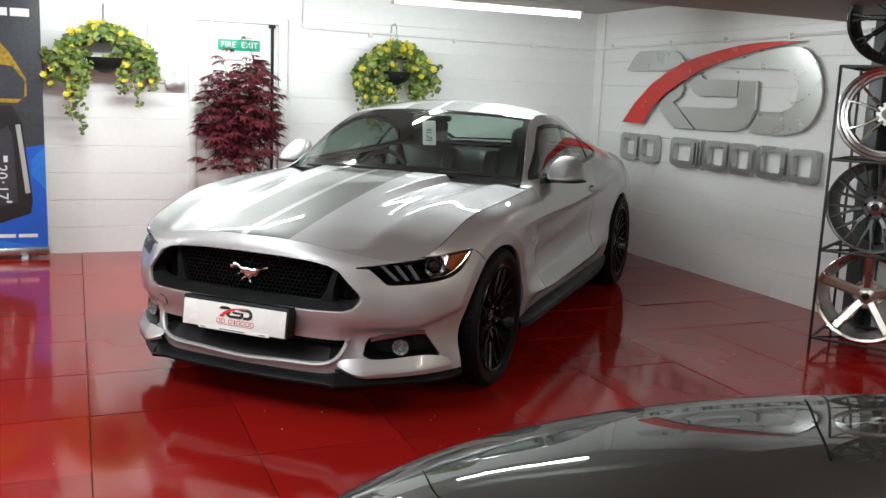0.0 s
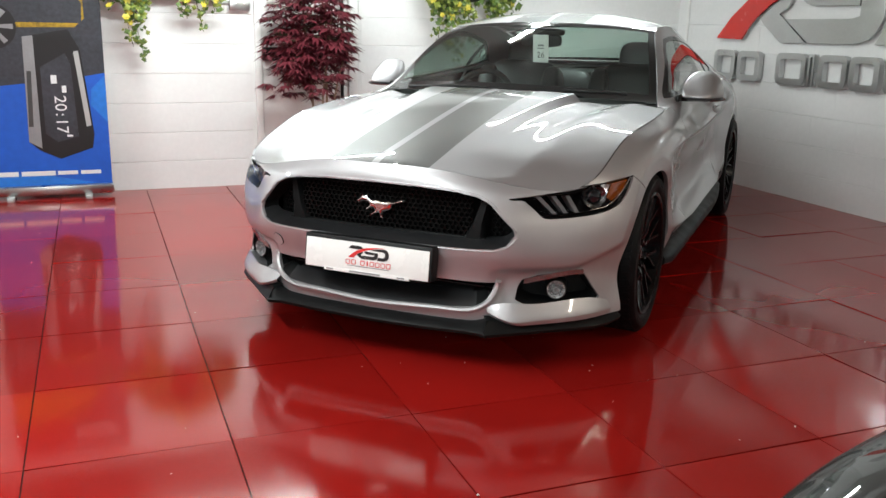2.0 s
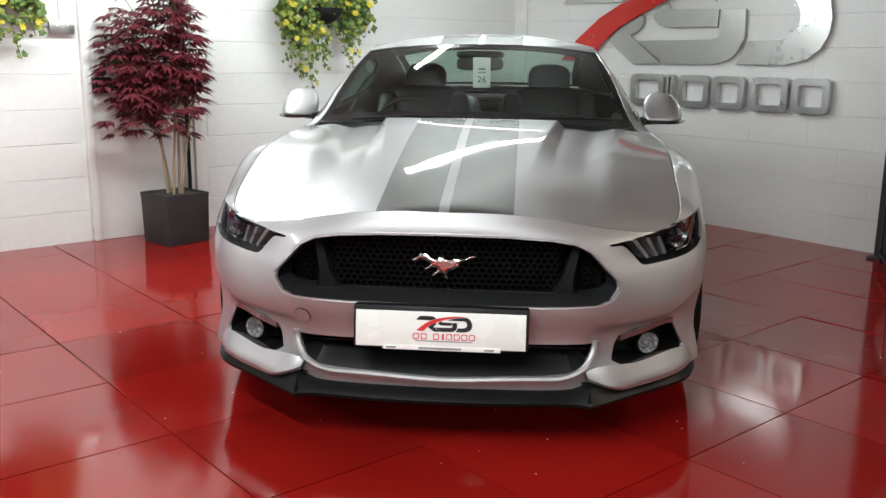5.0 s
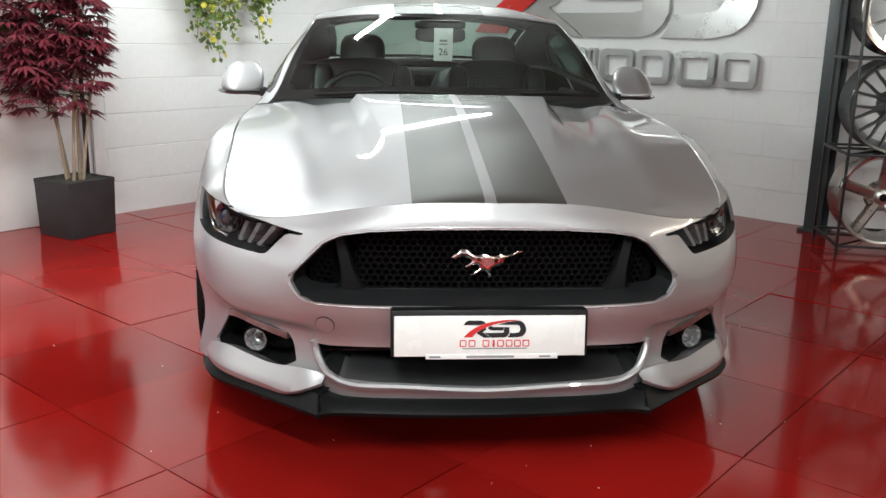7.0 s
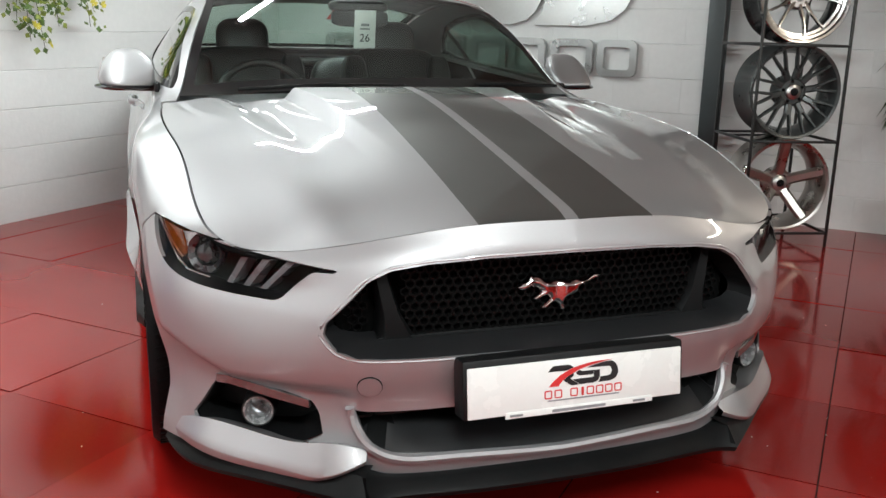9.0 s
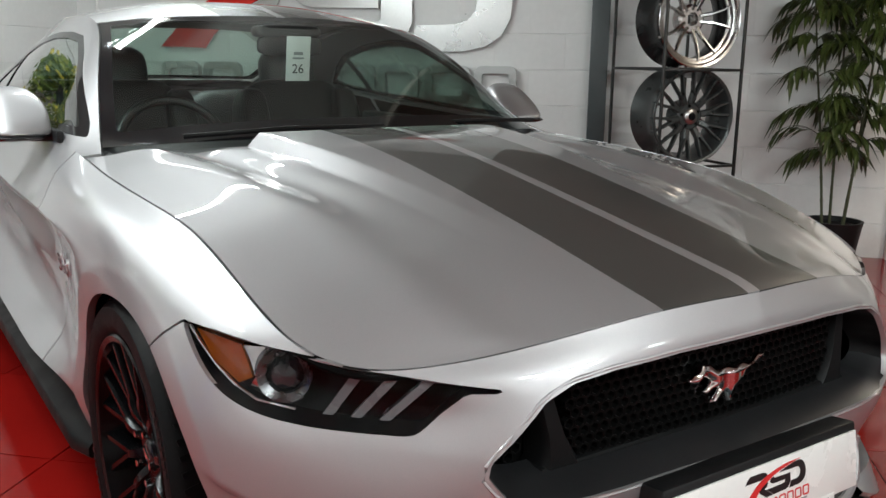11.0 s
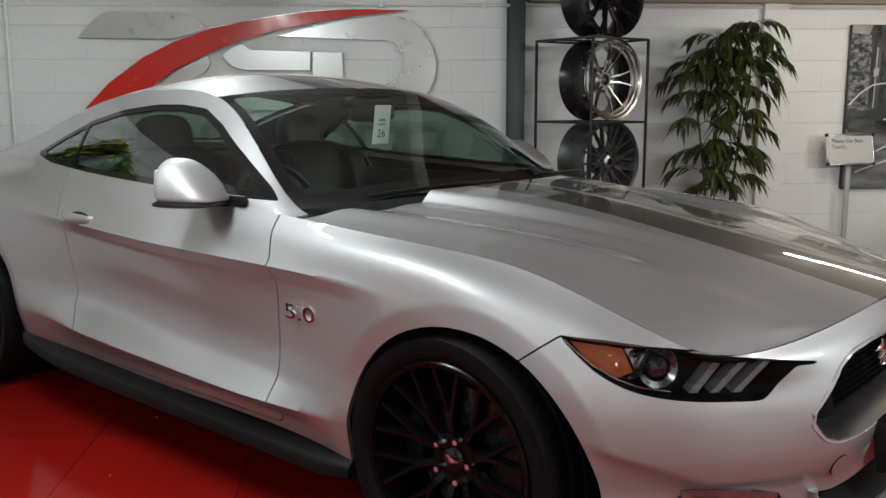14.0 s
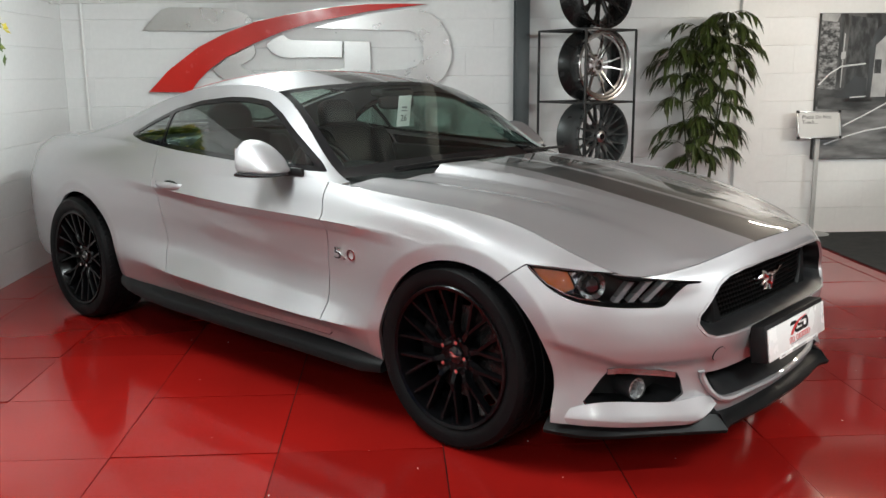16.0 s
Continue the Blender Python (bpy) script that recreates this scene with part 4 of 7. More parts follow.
part("floor_pan", bm, MAT["underside_and_shade"], car)
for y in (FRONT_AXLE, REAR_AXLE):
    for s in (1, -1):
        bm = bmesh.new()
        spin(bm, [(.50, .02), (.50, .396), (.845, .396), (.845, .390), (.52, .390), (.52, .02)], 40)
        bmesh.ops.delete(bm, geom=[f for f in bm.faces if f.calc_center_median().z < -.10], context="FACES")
        part("wheel_housing", bm, MAT["underside_and_shade"], car, m=pose(0, y, HUB_HEIGHT[y]) @ Matrix.Diagonal((s, 1, 1, 1)))

# ---- black sills and front splitter ----
for s in (1, -1):
    bm = bmesh.new()
    rows = []
    for y, x0, z0, x1, z1, zb in ((.33, .865, .312, .895, .282, .255), (.42, .86, .314, .918, .282, .248), (.57, .86, .320, .918, .286, .250), (1.2, .86, .335, .918, .30, .258), (1.75, .86, .35, .918, .312, .264), (2.0, .86, .36, .912, .318, .272), (2.20, .875, .36, .898, .33, .29), (2.27, .88, .36, .89, .345, .31)):
        rows.append([bm.verts.new((s * x, y, z)) for x, z in ((x0, z0), (x1 - .006, z1 + .008), (x1, z1), (x1, zb + .006), (x1 - .006, zb), (.80, zb + .005), (.80, z0))])
    for a, b in zip(rows, rows[1:]):
        for i in range(7):
            bm.faces.new((a[i], a[(i + 1) % 7], b[(i + 1) % 7], b[i]))
    bm.faces.new(rows[0]); bm.faces.new(rows[-1])
    part("side_skirt", bm, MAT["black_trim"], car, "black plastic side skirt")

SPLIT_MID = [(0, -.868), (.20, -.864), (.38, -.848), (.44, -.850), (.470, -.862)]
SPLIT_END = [(.470, -.862), (.53, -.810), (.60, -.748), (.72, -.643), (.81, -.553), (.85, -.455), (.862, -.40)]
half = np.concatenate([curve_through([(-x, y) for x, y in SPLIT_MID[:0:-1]] + SPLIT_MID, 61)[30:], curve_through(SPLIT_END, 31)[1:]])
plan = np.concatenate([half[:0:-1] * np.array([-1, 1]), half])
bm = bmesh.new()
rows = []
for i, (x, y) in enumerate(plan):
    tx, ty = plan[min(i + 1, len(plan) - 1)] - plan[max(i - 1, 0)]
    k = math.hypot(tx, ty)
    nx, ny = ty / k, -tx / k
    lift = .018 * smooth_step((abs(x) - .40) / .06) * smooth_step((.97 - abs(x)) / .3)
    up = .006 * abs(x)
    prof = ((-.075, .248 + lift), (-.035, .240 + lift), (-.006, .218 + up), (0, .211 + up), (-.006, .198 + up), (-.11, .205), (-.11, .248))
    rows.append([bm.verts.new((x + nx * o, y + ny * o, z)) for o, z in prof])
for a, b in zip(rows, rows[1:]):
    for j in range(7):
        bm.faces.new((a[j], a[(j + 1) % 7], b[(j + 1) % 7], b[j]))
bm.faces.new(rows[0]); bm.faces.new(rows[-1])
part("front_splitter", bm, MAT["black_trim"], car, "satin black front splitter")

# silver blades under the fog lamp pockets: an upper edge, a proud ridge and a lower edge
BLADE = (((.842, -.436, .280), (.778, -.552, .320), (.672, -.664, .319), (.590, -.738, .318), (.512, -.782, .322), (.450, -.790, .304)),
         ((.846, -.440, .264), (.790, -.578, .268), (.685, -.692, .262), (.610, -.754, .258), (.557, -.794, .256), (.458, -.812, .288)),
         ((.846, -.440, .250), (.790, -.572, .248), (.685, -.684, .244), (.610, -.745, .242), (.557, -.784, .244), (.460, -.802, .274)))
for s in (1, -1):
    rows = [curve_through(r, 40) for r in BLADE]
    inner = rows[0] + np.array([-.05, .06, -.03])
    grid = np.stack([inner] + [rows[0] + (rows[1] - rows[0]) * t for t in (0, .33, .66, .97)] + [rows[1] + (rows[2] - rows[1]) * t for t in (.12, 1.0)] + [rows[2] + np.array([-.05, .06, 0])], axis=0)
    V, F = sheet(grid)
    F = outward(V, F, (.6, -.5, .2))
    W, G = (V, F) if s > 0 else mirrored(V, F)
    shell("bumper_blade", W, G, PAINT, car, sharp=28)

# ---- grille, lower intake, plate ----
# near-black sheet added behind the mesh as the shade of the opening
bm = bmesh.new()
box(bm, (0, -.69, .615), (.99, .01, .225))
part("grille_shade_sheet", bm, MAT["underside_and_shade"], car)
bm = bmesh.new()
CELL = .0215
for r in range(-7, 8):
    for c in range(-24, 25):
        x, z = CELL * (c + (.5 if r % 2 else 0)), .628 + r * CELL * .80
        if .355 < abs(x) < .43 or abs(x) > .50 or z < .553 or outline_distance(np.array([[x, z]]), GRILLE)[0] > -.016:
            continue
        y = -.765 + .12 * x * x + .9 * max(0, abs(x) - .35) ** 1.5
        ring = [[bm.verts.new((x + k * math.cos(a), yy, z + k * .92 * math.sin(a))) for a in (math.pi / 6 + j * math.pi / 3 for j in range(6))] for k, yy in ((CELL * .565, y), (CELL * .45, y), (CELL * .42, y + .014))]
        for p, q in zip(ring, ring[1:]):
            for j in range(6):
                bm.faces.new((p[j], p[(j + 1) % 6], q[(j + 1) % 6], q[j]))
tagged(part("grille_mesh", bm, MAT["mesh_black"], car, "black honeycomb grille mesh", smooth=False), kind="stuff")
# chin of the grille: a dark shelf behind the lower lip, and the frame round the opening
g = np.array(GRILLE)


def along(outline, n):
    """n even steps round a closed outline."""
    p = np.array(list(outline) + list(outline[:1]), float) if not isinstance(outline, np.ndarray) else np.concatenate([outline, outline[:1]])
    t = np.concatenate([[0], np.cumsum(np.linalg.norm(np.diff(p, axis=0), axis=1))])
    at = np.linspace(0, t[-1], n, endpoint=False)
    return np.stack([np.interp(at, t, p[:, 0]), np.interp(at, t, p[:, 1])], axis=1)


def nose_y(x, z):
    """The bumper's depth at x and z near the nose."""
    i = np.argmin(np.where(BODY[..., 1] < -.4, (BODY[..., 0] - abs(x)) ** 2 + (BODY[..., 2] - z) ** 2, 9))
    return float(BODY.reshape(-1, 3)[i, 1])


ring = along(g, 160)
rim_v, rim_f = [], []
for x, z in ring:
    y = nose_y(x, z)
    cx, cz = x * .965, .625 + (z - .625) * .90
    low = np.clip((.565 - z) / .04, 0, 1)                       # the chin is a broad satin shelf
    rim_v += [(x, y + .004, z), (x * (.965 - .012 * low), y + .05 - .004 * low, cz + .010 * low), (cx * .97, -.715, cz + .016 * low)]
n = len(ring)
for i in range(n):
    j = (i + 1) % n
    for k in range(2):
        rim_f.append((3 * i + k, 3 * j + k, 3 * j + k + 1, 3 * i + k + 1))


def lip(name, outline, r, out):
    """A rounded silver bead along the edge of an opening."""
    bm = bmesh.new()
    pts = [(x, nose_y(x, z) + out, z) for x, z in outline]
    tube(bm, pts, r, 8)
    return part(name, bm, PAINT, car)


ring_o = along(np.array(GRILLE) * np.array([1.012, 1]) + np.array([0, 0]), 100)
ring_o[:, 1] = .622 + (ring_o[:, 1] - .622) * 1.05
lip("grille_lip", [tuple(p) for p in ring_o] + [tuple(ring_o[0])], .0035, .002)
low = [(-.482, .398), (-.474, .368), (-.453, .322), (-.432, .303), (-.405, .290), (-.30, .281), (0, .271), (.30, .281), (.405, .290), (.432, .303), (.453, .322), (.474, .368), (.482, .398)]
low = curve_through(low, 60)
lip("intake_lip", [tuple(p) for p in low], .0115, -.003)
for s in (1, -1):                                               # slanted struts beside the honeycomb, flared at the foot
    bm = bmesh.new()
    rows = [[bm.verts.new((s * (x + dx), y + dy, z)) for dx, dy in ((-w, .002), (-w * .7, -.010), (w * .7, -.010), (w, .002), (w, .05), (-w, .05))] for x, w, y, z in ((.415, .016, -.728, .715), (.402, .018, -.738, .66), (.388, .022, -.748, .60), (.376, .036, -.752, .556), (.372, .052, -.752, .532))]
    for a, b in zip(rows, rows[1:]):
        for i in range(6):
            bm.faces.new((a[i], a[(i + 1) % 6], b[(i + 1) % 6], b[i]))
    bm.faces.new(rows[0]); bm.faces.new(rows[-1])
    part("grille_strut", bm, MAT["black_trim"], car)
bm = bmesh.new()
box(bm, (0, -.738, .541), (.84, .045, .018), .006)
part("grille_sill", bm, MAT["black_trim"], car)
chin = [f for f in rim_f if max(rim_v[i][2] for i in f) < .585]
shell("grille_frame", np.array(rim_v), [f for f in rim_f if f not in chin], MAT["black_trim"], car, "black grille surround")
shell("grille_chin", np.array(rim_v), chin, MAT["satin_black"], car, "satin black shelf under the grille")

# near-black sheet for the shaded depth of the lower intake
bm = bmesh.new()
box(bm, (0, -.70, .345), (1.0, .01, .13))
part("intake_shade_sheet", bm, MAT["underside_and_shade"], car)
bm = bmesh.new()
for k in range(4):
    box(bm, (0, -.725, .315 + .022 * k), (.92, .02, .006))
part("intake_slats", bm, MAT["black_plastic"], car)
g = np.array(INTAKE)
ring = along(g, 120)
rim_v, rim_f = [], []
for x, z in ring:
    y = nose_y(x, z)
    shelf = smooth_step((.345 - z) / .03)                      # a satin shelf rises behind the lower lip
    rim_v += [(x, y + .004, z), (x * (.985 - .03 * shelf), y + .028 + .022 * shelf, z - .006 + .050 * shelf), (x * (.97 - .02 * shelf), -.71, .348 + (z - .348) * .8 + .045 * shelf)]
n = len(ring)
for i in range(n):
    j = (i + 1) % n
    for k in range(2):
        rim_f.append((3 * i + k, 3 * j + k, 3 * j + k + 1, 3 * i + k + 1))
chin = [f for f in rim_f if max(rim_v[i][2] for i in f) < .352]
shell("intake_frame", np.array(rim_v), [f for f in rim_f if f not in chin], MAT["black_trim"], car)
shell("intake_shelf", np.array(rim_v), chin, MAT["satin_black"], car, "satin black shelf in the lower intake")

plate = new("number_plate")
plate.parent = car
plate.matrix_basis = pose(0, -.884, .456, -7, 0, 0)
bm = bmesh.new()
box(bm, (0, .022, .002), (.537, .060, .130), .006)
part("plate_holder", bm, MAT["black_plastic"], plate)
bm = bmesh.new()
box(bm, (0, -.011, -.004), (.520, .006, .111), .002)
part("plate_board", bm, MAT["plate_white"], plate, "white show plate")
bm = bmesh.new()
box(bm, (.005, -.0135, -.060), (.36, .004, .014), .001)
part("dealer_strip", bm, MAT["plate_white"], plate)
bm = bmesh.new()
box(bm, (0, -.0160, -.0605), (.13, .001, .006))
part("strip_print", bm, MAT["print_grey"], plate, smooth=False)
for x in (-.15, .15):
    bm = bmesh.new()
    box(bm, (x, -.0160, -.0605), (.03, .001, .005))
    part("strip_mark", bm, MAT["print_grey"], plate, smooth=False)


def logo_shapes(parent, size, m, dark, red, depth):
    """The dealer's mark as plain shapes: dark slabs and a red sweep. Unit size is its width."""
    groups = LOGO_SHAPES
    for name, pts in groups.items():
        bm = bmesh.new()
        prism(bm, [((x - 1.80) / 2.27 * size, (z - 1.51) / 2.27 * size) for x, z in pts], depth, m)
        part("sweep" if name == "sweep" else "slab", bm, red if name == "sweep" else dark, parent, smooth=False)


def ring_block(bm, x, z, w, h, line, depth):
    """A rounded rectangular frame, standing in the plane x, y."""
    def rounded(w, h, r):
        return [(sx * (w / 2 - r) + r * math.cos(a), sz * (h / 2 - r) + r * math.sin(a)) for sx, sz, a0 in ((1, 1, 0), (-1, 1, 90), (-1, -1, 180), (1, -1, 270)) for a in (radians(a0 + t) for t in (0, 30, 60, 90))]
    o, i = rounded(w, h, min(w, h) * .2), rounded(w - 2 * line, h - 2 * line, min(w, h) * .08)
    L = [[bm.verts.new((x + px, z + pz, d)) for px, pz in pts] for d in (0, depth) for pts in (o, i)]
    n = 16
    for k in range(n):
        j = (k + 1) % n
        bm.faces.new((L[2][k], L[2][j], L[3][j], L[3][k]))
        bm.faces.new((L[0][k], L[0][j], L[2][j], L[2][k]))
        bm.faces.new((L[3][k], L[3][j], L[1][j], L[1][k]))
        bm.faces.new((L[1][k], L[1][j], L[0][j], L[0][k]))


LOGO_SHAPES = {
    "cap": [(.615, 1.655), (.715, 1.765), (.775, 1.812), (.83, 1.827), (1.245, 1.822), (1.33, 1.808), (1.40, 1.775), (1.45, 1.722), (1.34, 1.682), (1.215, 1.648)],
    "sweep": [(.637, 1.196), (.80, 1.362), (1.03, 1.53), (1.245, 1.634), (1.46, 1.713), (1.68, 1.762), (1.90, 1.800), (2.11, 1.828), (2.33, 1.844), (2.55, 1.847), (2.78, 1.842), (2.50, 1.812), (2.32, 1.788), (2.10, 1.748),
              (1.89, 1.705), (1.67, 1.643), (1.454, 1.556), (1.234, 1.452), (1.10, 1.358), (1.01, 1.27), (.95, 1.19)],
    "leg": [(1.125, 1.362), (1.25, 1.452), (1.45, 1.548), (1.462, 1.49), (1.43, 1.437), (1.336, 1.392), (1.648, 1.180), (1.383, 1.174), (1.175, 1.310)],
    "bar": [(1.54, 1.542), (1.60, 1.594), (1.68, 1.622), (1.70, 1.594), (1.735, 1.578), (2.125, 1.571), (2.12, 1.447), (1.69, 1.447), (1.62, 1.465), (1.575, 1.495)],
    "hook": [(1.415, 1.352), (2.07, 1.357), (2.137, 1.375), (2.14, 1.569), (2.338, 1.566), (2.342, 1.36), (2.30, 1.275), (2.235, 1.215), (2.128, 1.184), (1.675, 1.178)],
    "bow": [(1.90, 1.670), (2.10, 1.722), (2.30, 1.765), (2.50, 1.795), (2.66, 1.806), (2.735, 1.803), (2.81, 1.775), (2.89, 1.705), (2.95, 1.60), (2.972, 1.49), (2.962, 1.39), (2.91, 1.29), (2.82, 1.222), (2.66, 1.186), (2.29, 1.184),
            (2.345, 1.265), (2.362, 1.346), (2.62, 1.352), (2.70, 1.380), (2.745, 1.44), (2.755, 1.52), (2.72, 1.60), (2.65, 1.648), (2.30, 1.656)],
}
logo_shapes(plate, .165, pose(.012, -.0145, .016, 90, 0, 0), MAT["print_black"], MAT["print_red"], .0008)
bm = bmesh.new()
for k, x in enumerate((-.082, -.058, -.020, .001, .020, .043, .066, .089)):
    ring_block(bm, x + .008, -.024, .006 if k == 3 else .0185, .019, .0027 if k != 3 else .0028, .0008)
bmesh.ops.transform(bm, matrix=pose(0, -.0145, 0, 90, 0, 0), verts=bm.verts[:])
part("name_marks", bm, MAT["print_red"], plate, "row of red marks", smooth=False)
bm = bmesh.new()
box(bm, (.012, -.0148, -.038), (.175, .0008, .003))
part("small_print", bm, MAT["print_grey"], plate, smooth=False)

# chrome badge in the grille: a plain leaping shape with a domed face
BADGE = [(-.104, .012), (-.094, .026), (-.082, .034), (-.074, .043), (-.066, .038), (-.052, .036), (-.040, .028), (-.022, .024), (.004, .025), (.026, .022), (.040, .024), (.054, .021), (.068, .024),
         (.084, .034), (.105, .032), (.094, .024), (.076, .017), (.060, .013), (.050, .006), (.046, -.006), (.034, -.014), (.016, -.020), (.010, -.032), (.016, -.046), (.004, -.046), (-.002, -.032),
         (-.008, -.026), (-.020, -.030), (-.034, -.040), (-.046, -.038), (-.036, -.028), (-.022, -.018), (-.028, -.010), (-.044, -.012), (-.058, -.020), (-.064, -.014), (-.050, -.004), (-.046, .004), (-.058, .012), (-.072, .014), (-.090, .004)]


def domed(outline, step, rise, m):
    """A shape cut from a sheet, its face domed by the distance to its edge."""
    o = np.array(outline)
    xs, zs = np.arange(o[:, 0].min() - step, o[:, 0].max() + step, step), np.arange(o[:, 1].min() - step, o[:, 1].max() + step, step)
    gx, gz = np.meshgrid(xs, zs, indexing="ij")
    V, F = sheet(np.stack([gx, gz, 0 * gx], axis=2))
    V, inner, _ = cut(V, F, outline_distance(V[:, :2], outline))
    d = np.clip(-outline_distance(V[:, :2], outline), 0, None)
    V[:, 2] = rise * np.sqrt(np.clip(d / .011, 0, 1)) + rise * .25 * np.sin(V[:, 0] * 130) * np.clip(d / .006, 0, 1)
    R = np.array(m)
    V = V @ R[:3, :3].T + R[:3, 3]
    inner = outward(V, inner, tuple(R[:3, 3] - R[:3, 2]))
    return hem(V, inner, .008, tuple(-R[:3, 2]))


W, G = domed(BADGE, .0022, .010, pose(0, -.783, .632, 90, 0, 0))
shell("grille_badge", W, G, MAT["chrome"], car, "chrome badge on the grille", sharp=60)

# towing-eye cap
near = (BODY[..., 0] - .4475) ** 2 + (BODY[..., 2] - .462) ** 2 + 9 * (BODY[..., 1] > -.4)
k, l = np.unravel_index(np.argmin(near), near.shape)
eye = Vector(BODY[k, l])
out = (Vector(BODY[k + 3, l]) - Vector(BODY[k - 3, l])).cross(Vector(BODY[k, l + 3]) - Vector(BODY[k, l - 3])).normalized()
out = out if out.y < 0 else -out
eye.x, out.x = -eye.x, -out.x
for name, r, rise, material in (("tow_eye_cap", .026, .0030, PAINT), ("tow_eye_gap", .0274, .0018, MAT["underside_and_shade"])):
    bm = bmesh.new()
    rod(bm, tuple(eye + out * rise), tuple(eye - out * .012), r, 36)
    part(name, bm, material, car, smooth=False)

# ---- lamps at the front corners ----
NOSE = np.array([(-.213, .478, -.78), (-.013, .644, -.663), (.216, .80, -.494), (.37, .848, -.322)])


def on_corner(q, z, inset):
    """A place on the front corner: q along it, z up, inset metres behind the skin."""
    x, y = np.interp(q, NOSE[:, 0], NOSE[:, 1]), np.interp(q, NOSE[:, 0], NOSE[:, 2])
    return np.array([x - .70 * inset, y + .72 * inset, z])


for s in (1, -1):
    flip = np.array([s, 1.0, 1.0])
    W, G = (LAMP_V, lamp_faces) if s > 0 else mirrored(LAMP_V, lamp_faces)
    lamp = new("headlamp")
    lamp.parent = car
    lamp["label"] = "dark-masked headlamp with a projector and amber side reflector"
    cover = shell("lens", W, G, MAT["lamp_glass"], lamp, "clear lamp cover")
    cover.visible_shadow = False
    back = W + np.array([-.05 * s, .055, -.004])
    shell("bezel", back, G, MAT["lamp_black"], lamp, "gloss black lamp bezel")
    H, HF = hem(W, G, .075, (-.67 * s, .74, -.05))
    shell("housing", H, HF[len(G):], MAT["lamp_black"], lamp)
    towards = Vector((.62 * s, -.78, .05)).normalized()
    c = Vector(on_corner(.174, .698, .030) * flip)
    bm = bmesh.new()
    m = Matrix.Translation(c) @ towards.to_track_quat("X", "Z").to_matrix().to_4x4()
    spin(bm, [(-.05, .030), (.004, .047), (.009, .045), (.0, .032), (-.03, .029)], 32)
    part("projector_ring", bm, MAT["bezel_metal"], lamp, "smoked projector bezel", m=m)
    bm = bmesh.new()
    spin(bm, [(-.03, .001), (-.03, .029), (-.005, .029), (.008, .020), (.013, .001)], 32)
    part("projector_lens", bm, MAT["lens_dark"], lamp, "dark glass projector lens", m=m)
    bm = bmesh.new()
    pts = [on_corner(q, z, i) * flip for q, z, i in ((.352, .746, .010), (.250, .741, .016), (.228, .690, .018), (.258, .674, .014), (.314, .702, .010))]
    a = [bm.verts.new(p) for p in pts]
    b = [bm.verts.new(p + np.array([-.02 * s, .02, 0])) for p in pts]
    bm.faces.new(a); bm.faces.new(b[::-1])
    for i in range(5):
        bm.faces.new((a[i], b[i], b[(i + 1) % 5], a[(i + 1) % 5]))
    part("side_reflector", bm, MAT["amber"], lamp, "amber side reflector", smooth=False)
    bm = bmesh.new()
    bowl = [[bm.verts.new(on_corner(q, z, i) * flip) for q, z, i in row] for row in (((.246, .740, .018), (.232, .716, .020), (.224, .690, .022), (.236, .672, .022)), ((.222, .738, .036), (.214, .714, .040), (.206, .690, .042), (.206, .668, .036)), ((.190, .737, .050), (.186, .714, .056), (.180, .690, .056), (.168, .660, .046)))]
    for p, q in zip(bowl, bowl[1:]):
        for k in range(3):
            bm.faces.new((p[k], p[k + 1], q[k + 1], q[k]))
    part("reflector_bowl", bm, MAT["reflector"], lamp, "bright chrome reflector beside the projector")
    bm = bmesh.new()
    tube(bm, [on_corner(q, z, i) * flip for q, z, i in ((.366, .750, .006), (.345, .728, .006), (.308, .696, .007), (.262, .671, .008), (.215, .658, .010), (.15, .648, .012))], .003, 6)
    part("trim_strip", bm, MAT["reflector"], lamp, "bright lower trim strip")
    for k in range(3):
        q0, q1 = .0445 - k * .055, .0976 - k * .047
        bm = bmesh.new()
        pts = [on_corner(q, z, i) * flip for q, z, i in ((q0 + .009, .718 - .004 * k, .014), (q0 - .009, .717 - .004 * k, .014), (q1 - .009, .643, .016), (q1 + .009, .643, .016))]
        a = [bm.verts.new(p) for p in pts]
        b = [bm.verts.new(p + np.array([-.03 * s, .03, 0])) for p in pts]
        bm.faces.new(a); bm.faces.new(b[::-1])
        for i in range(4):
            bm.faces.new((a[i], b[i], b[(i + 1) % 4], a[(i + 1) % 4]))
        part("light_bar", bm, MAT["light_bar"], lamp, "slanted pale light bar", smooth=False)

    # fog lamp pocket
    fog = new("fog_lamp")
    fog.parent = car
    fog["label"] = "round clear fog lamp in a black pocket"
    pocket = along(FOG, 80)
    xs = np.array([(-.205, .474, -.775), (-.035, .645, -.69), (.184, .798, -.545), (.36, .883, -.375)])
    rim_v, rim_f = [], []
    for q, z in pocket:
        d = float(corner_dent(q, z))
        x, y = np.interp(q, xs[:, 0], xs[:, 1]) - .70 * d, np.interp(q, xs[:, 0], xs[:, 2]) + .72 * d
        cx, cy = .655, -.60
        x, y, z = x - .004 * (1 if x > cx else -1), y + .001, .365 + (z - .365) * .965
        rim_v += [(s * x, y + .001, z), (s * (cx + (x - cx) * .92 - .02), y + .05, .365 + (z - .365) * .9), (s * (cx + (x - cx) * .80 - .03), cy + (y - cy) * .8 + .085, .365 + (z - .365) * .8)]
    n = len(pocket)
    for i in range(n):
        j = (i + 1) % n
        for k in range(2):
            rim_f.append((3 * i + k, 3 * j + k, 3 * j + k + 1, 3 * i + k + 1))
    rim_f.append(tuple(3 * i + 2 for i in range(n)))
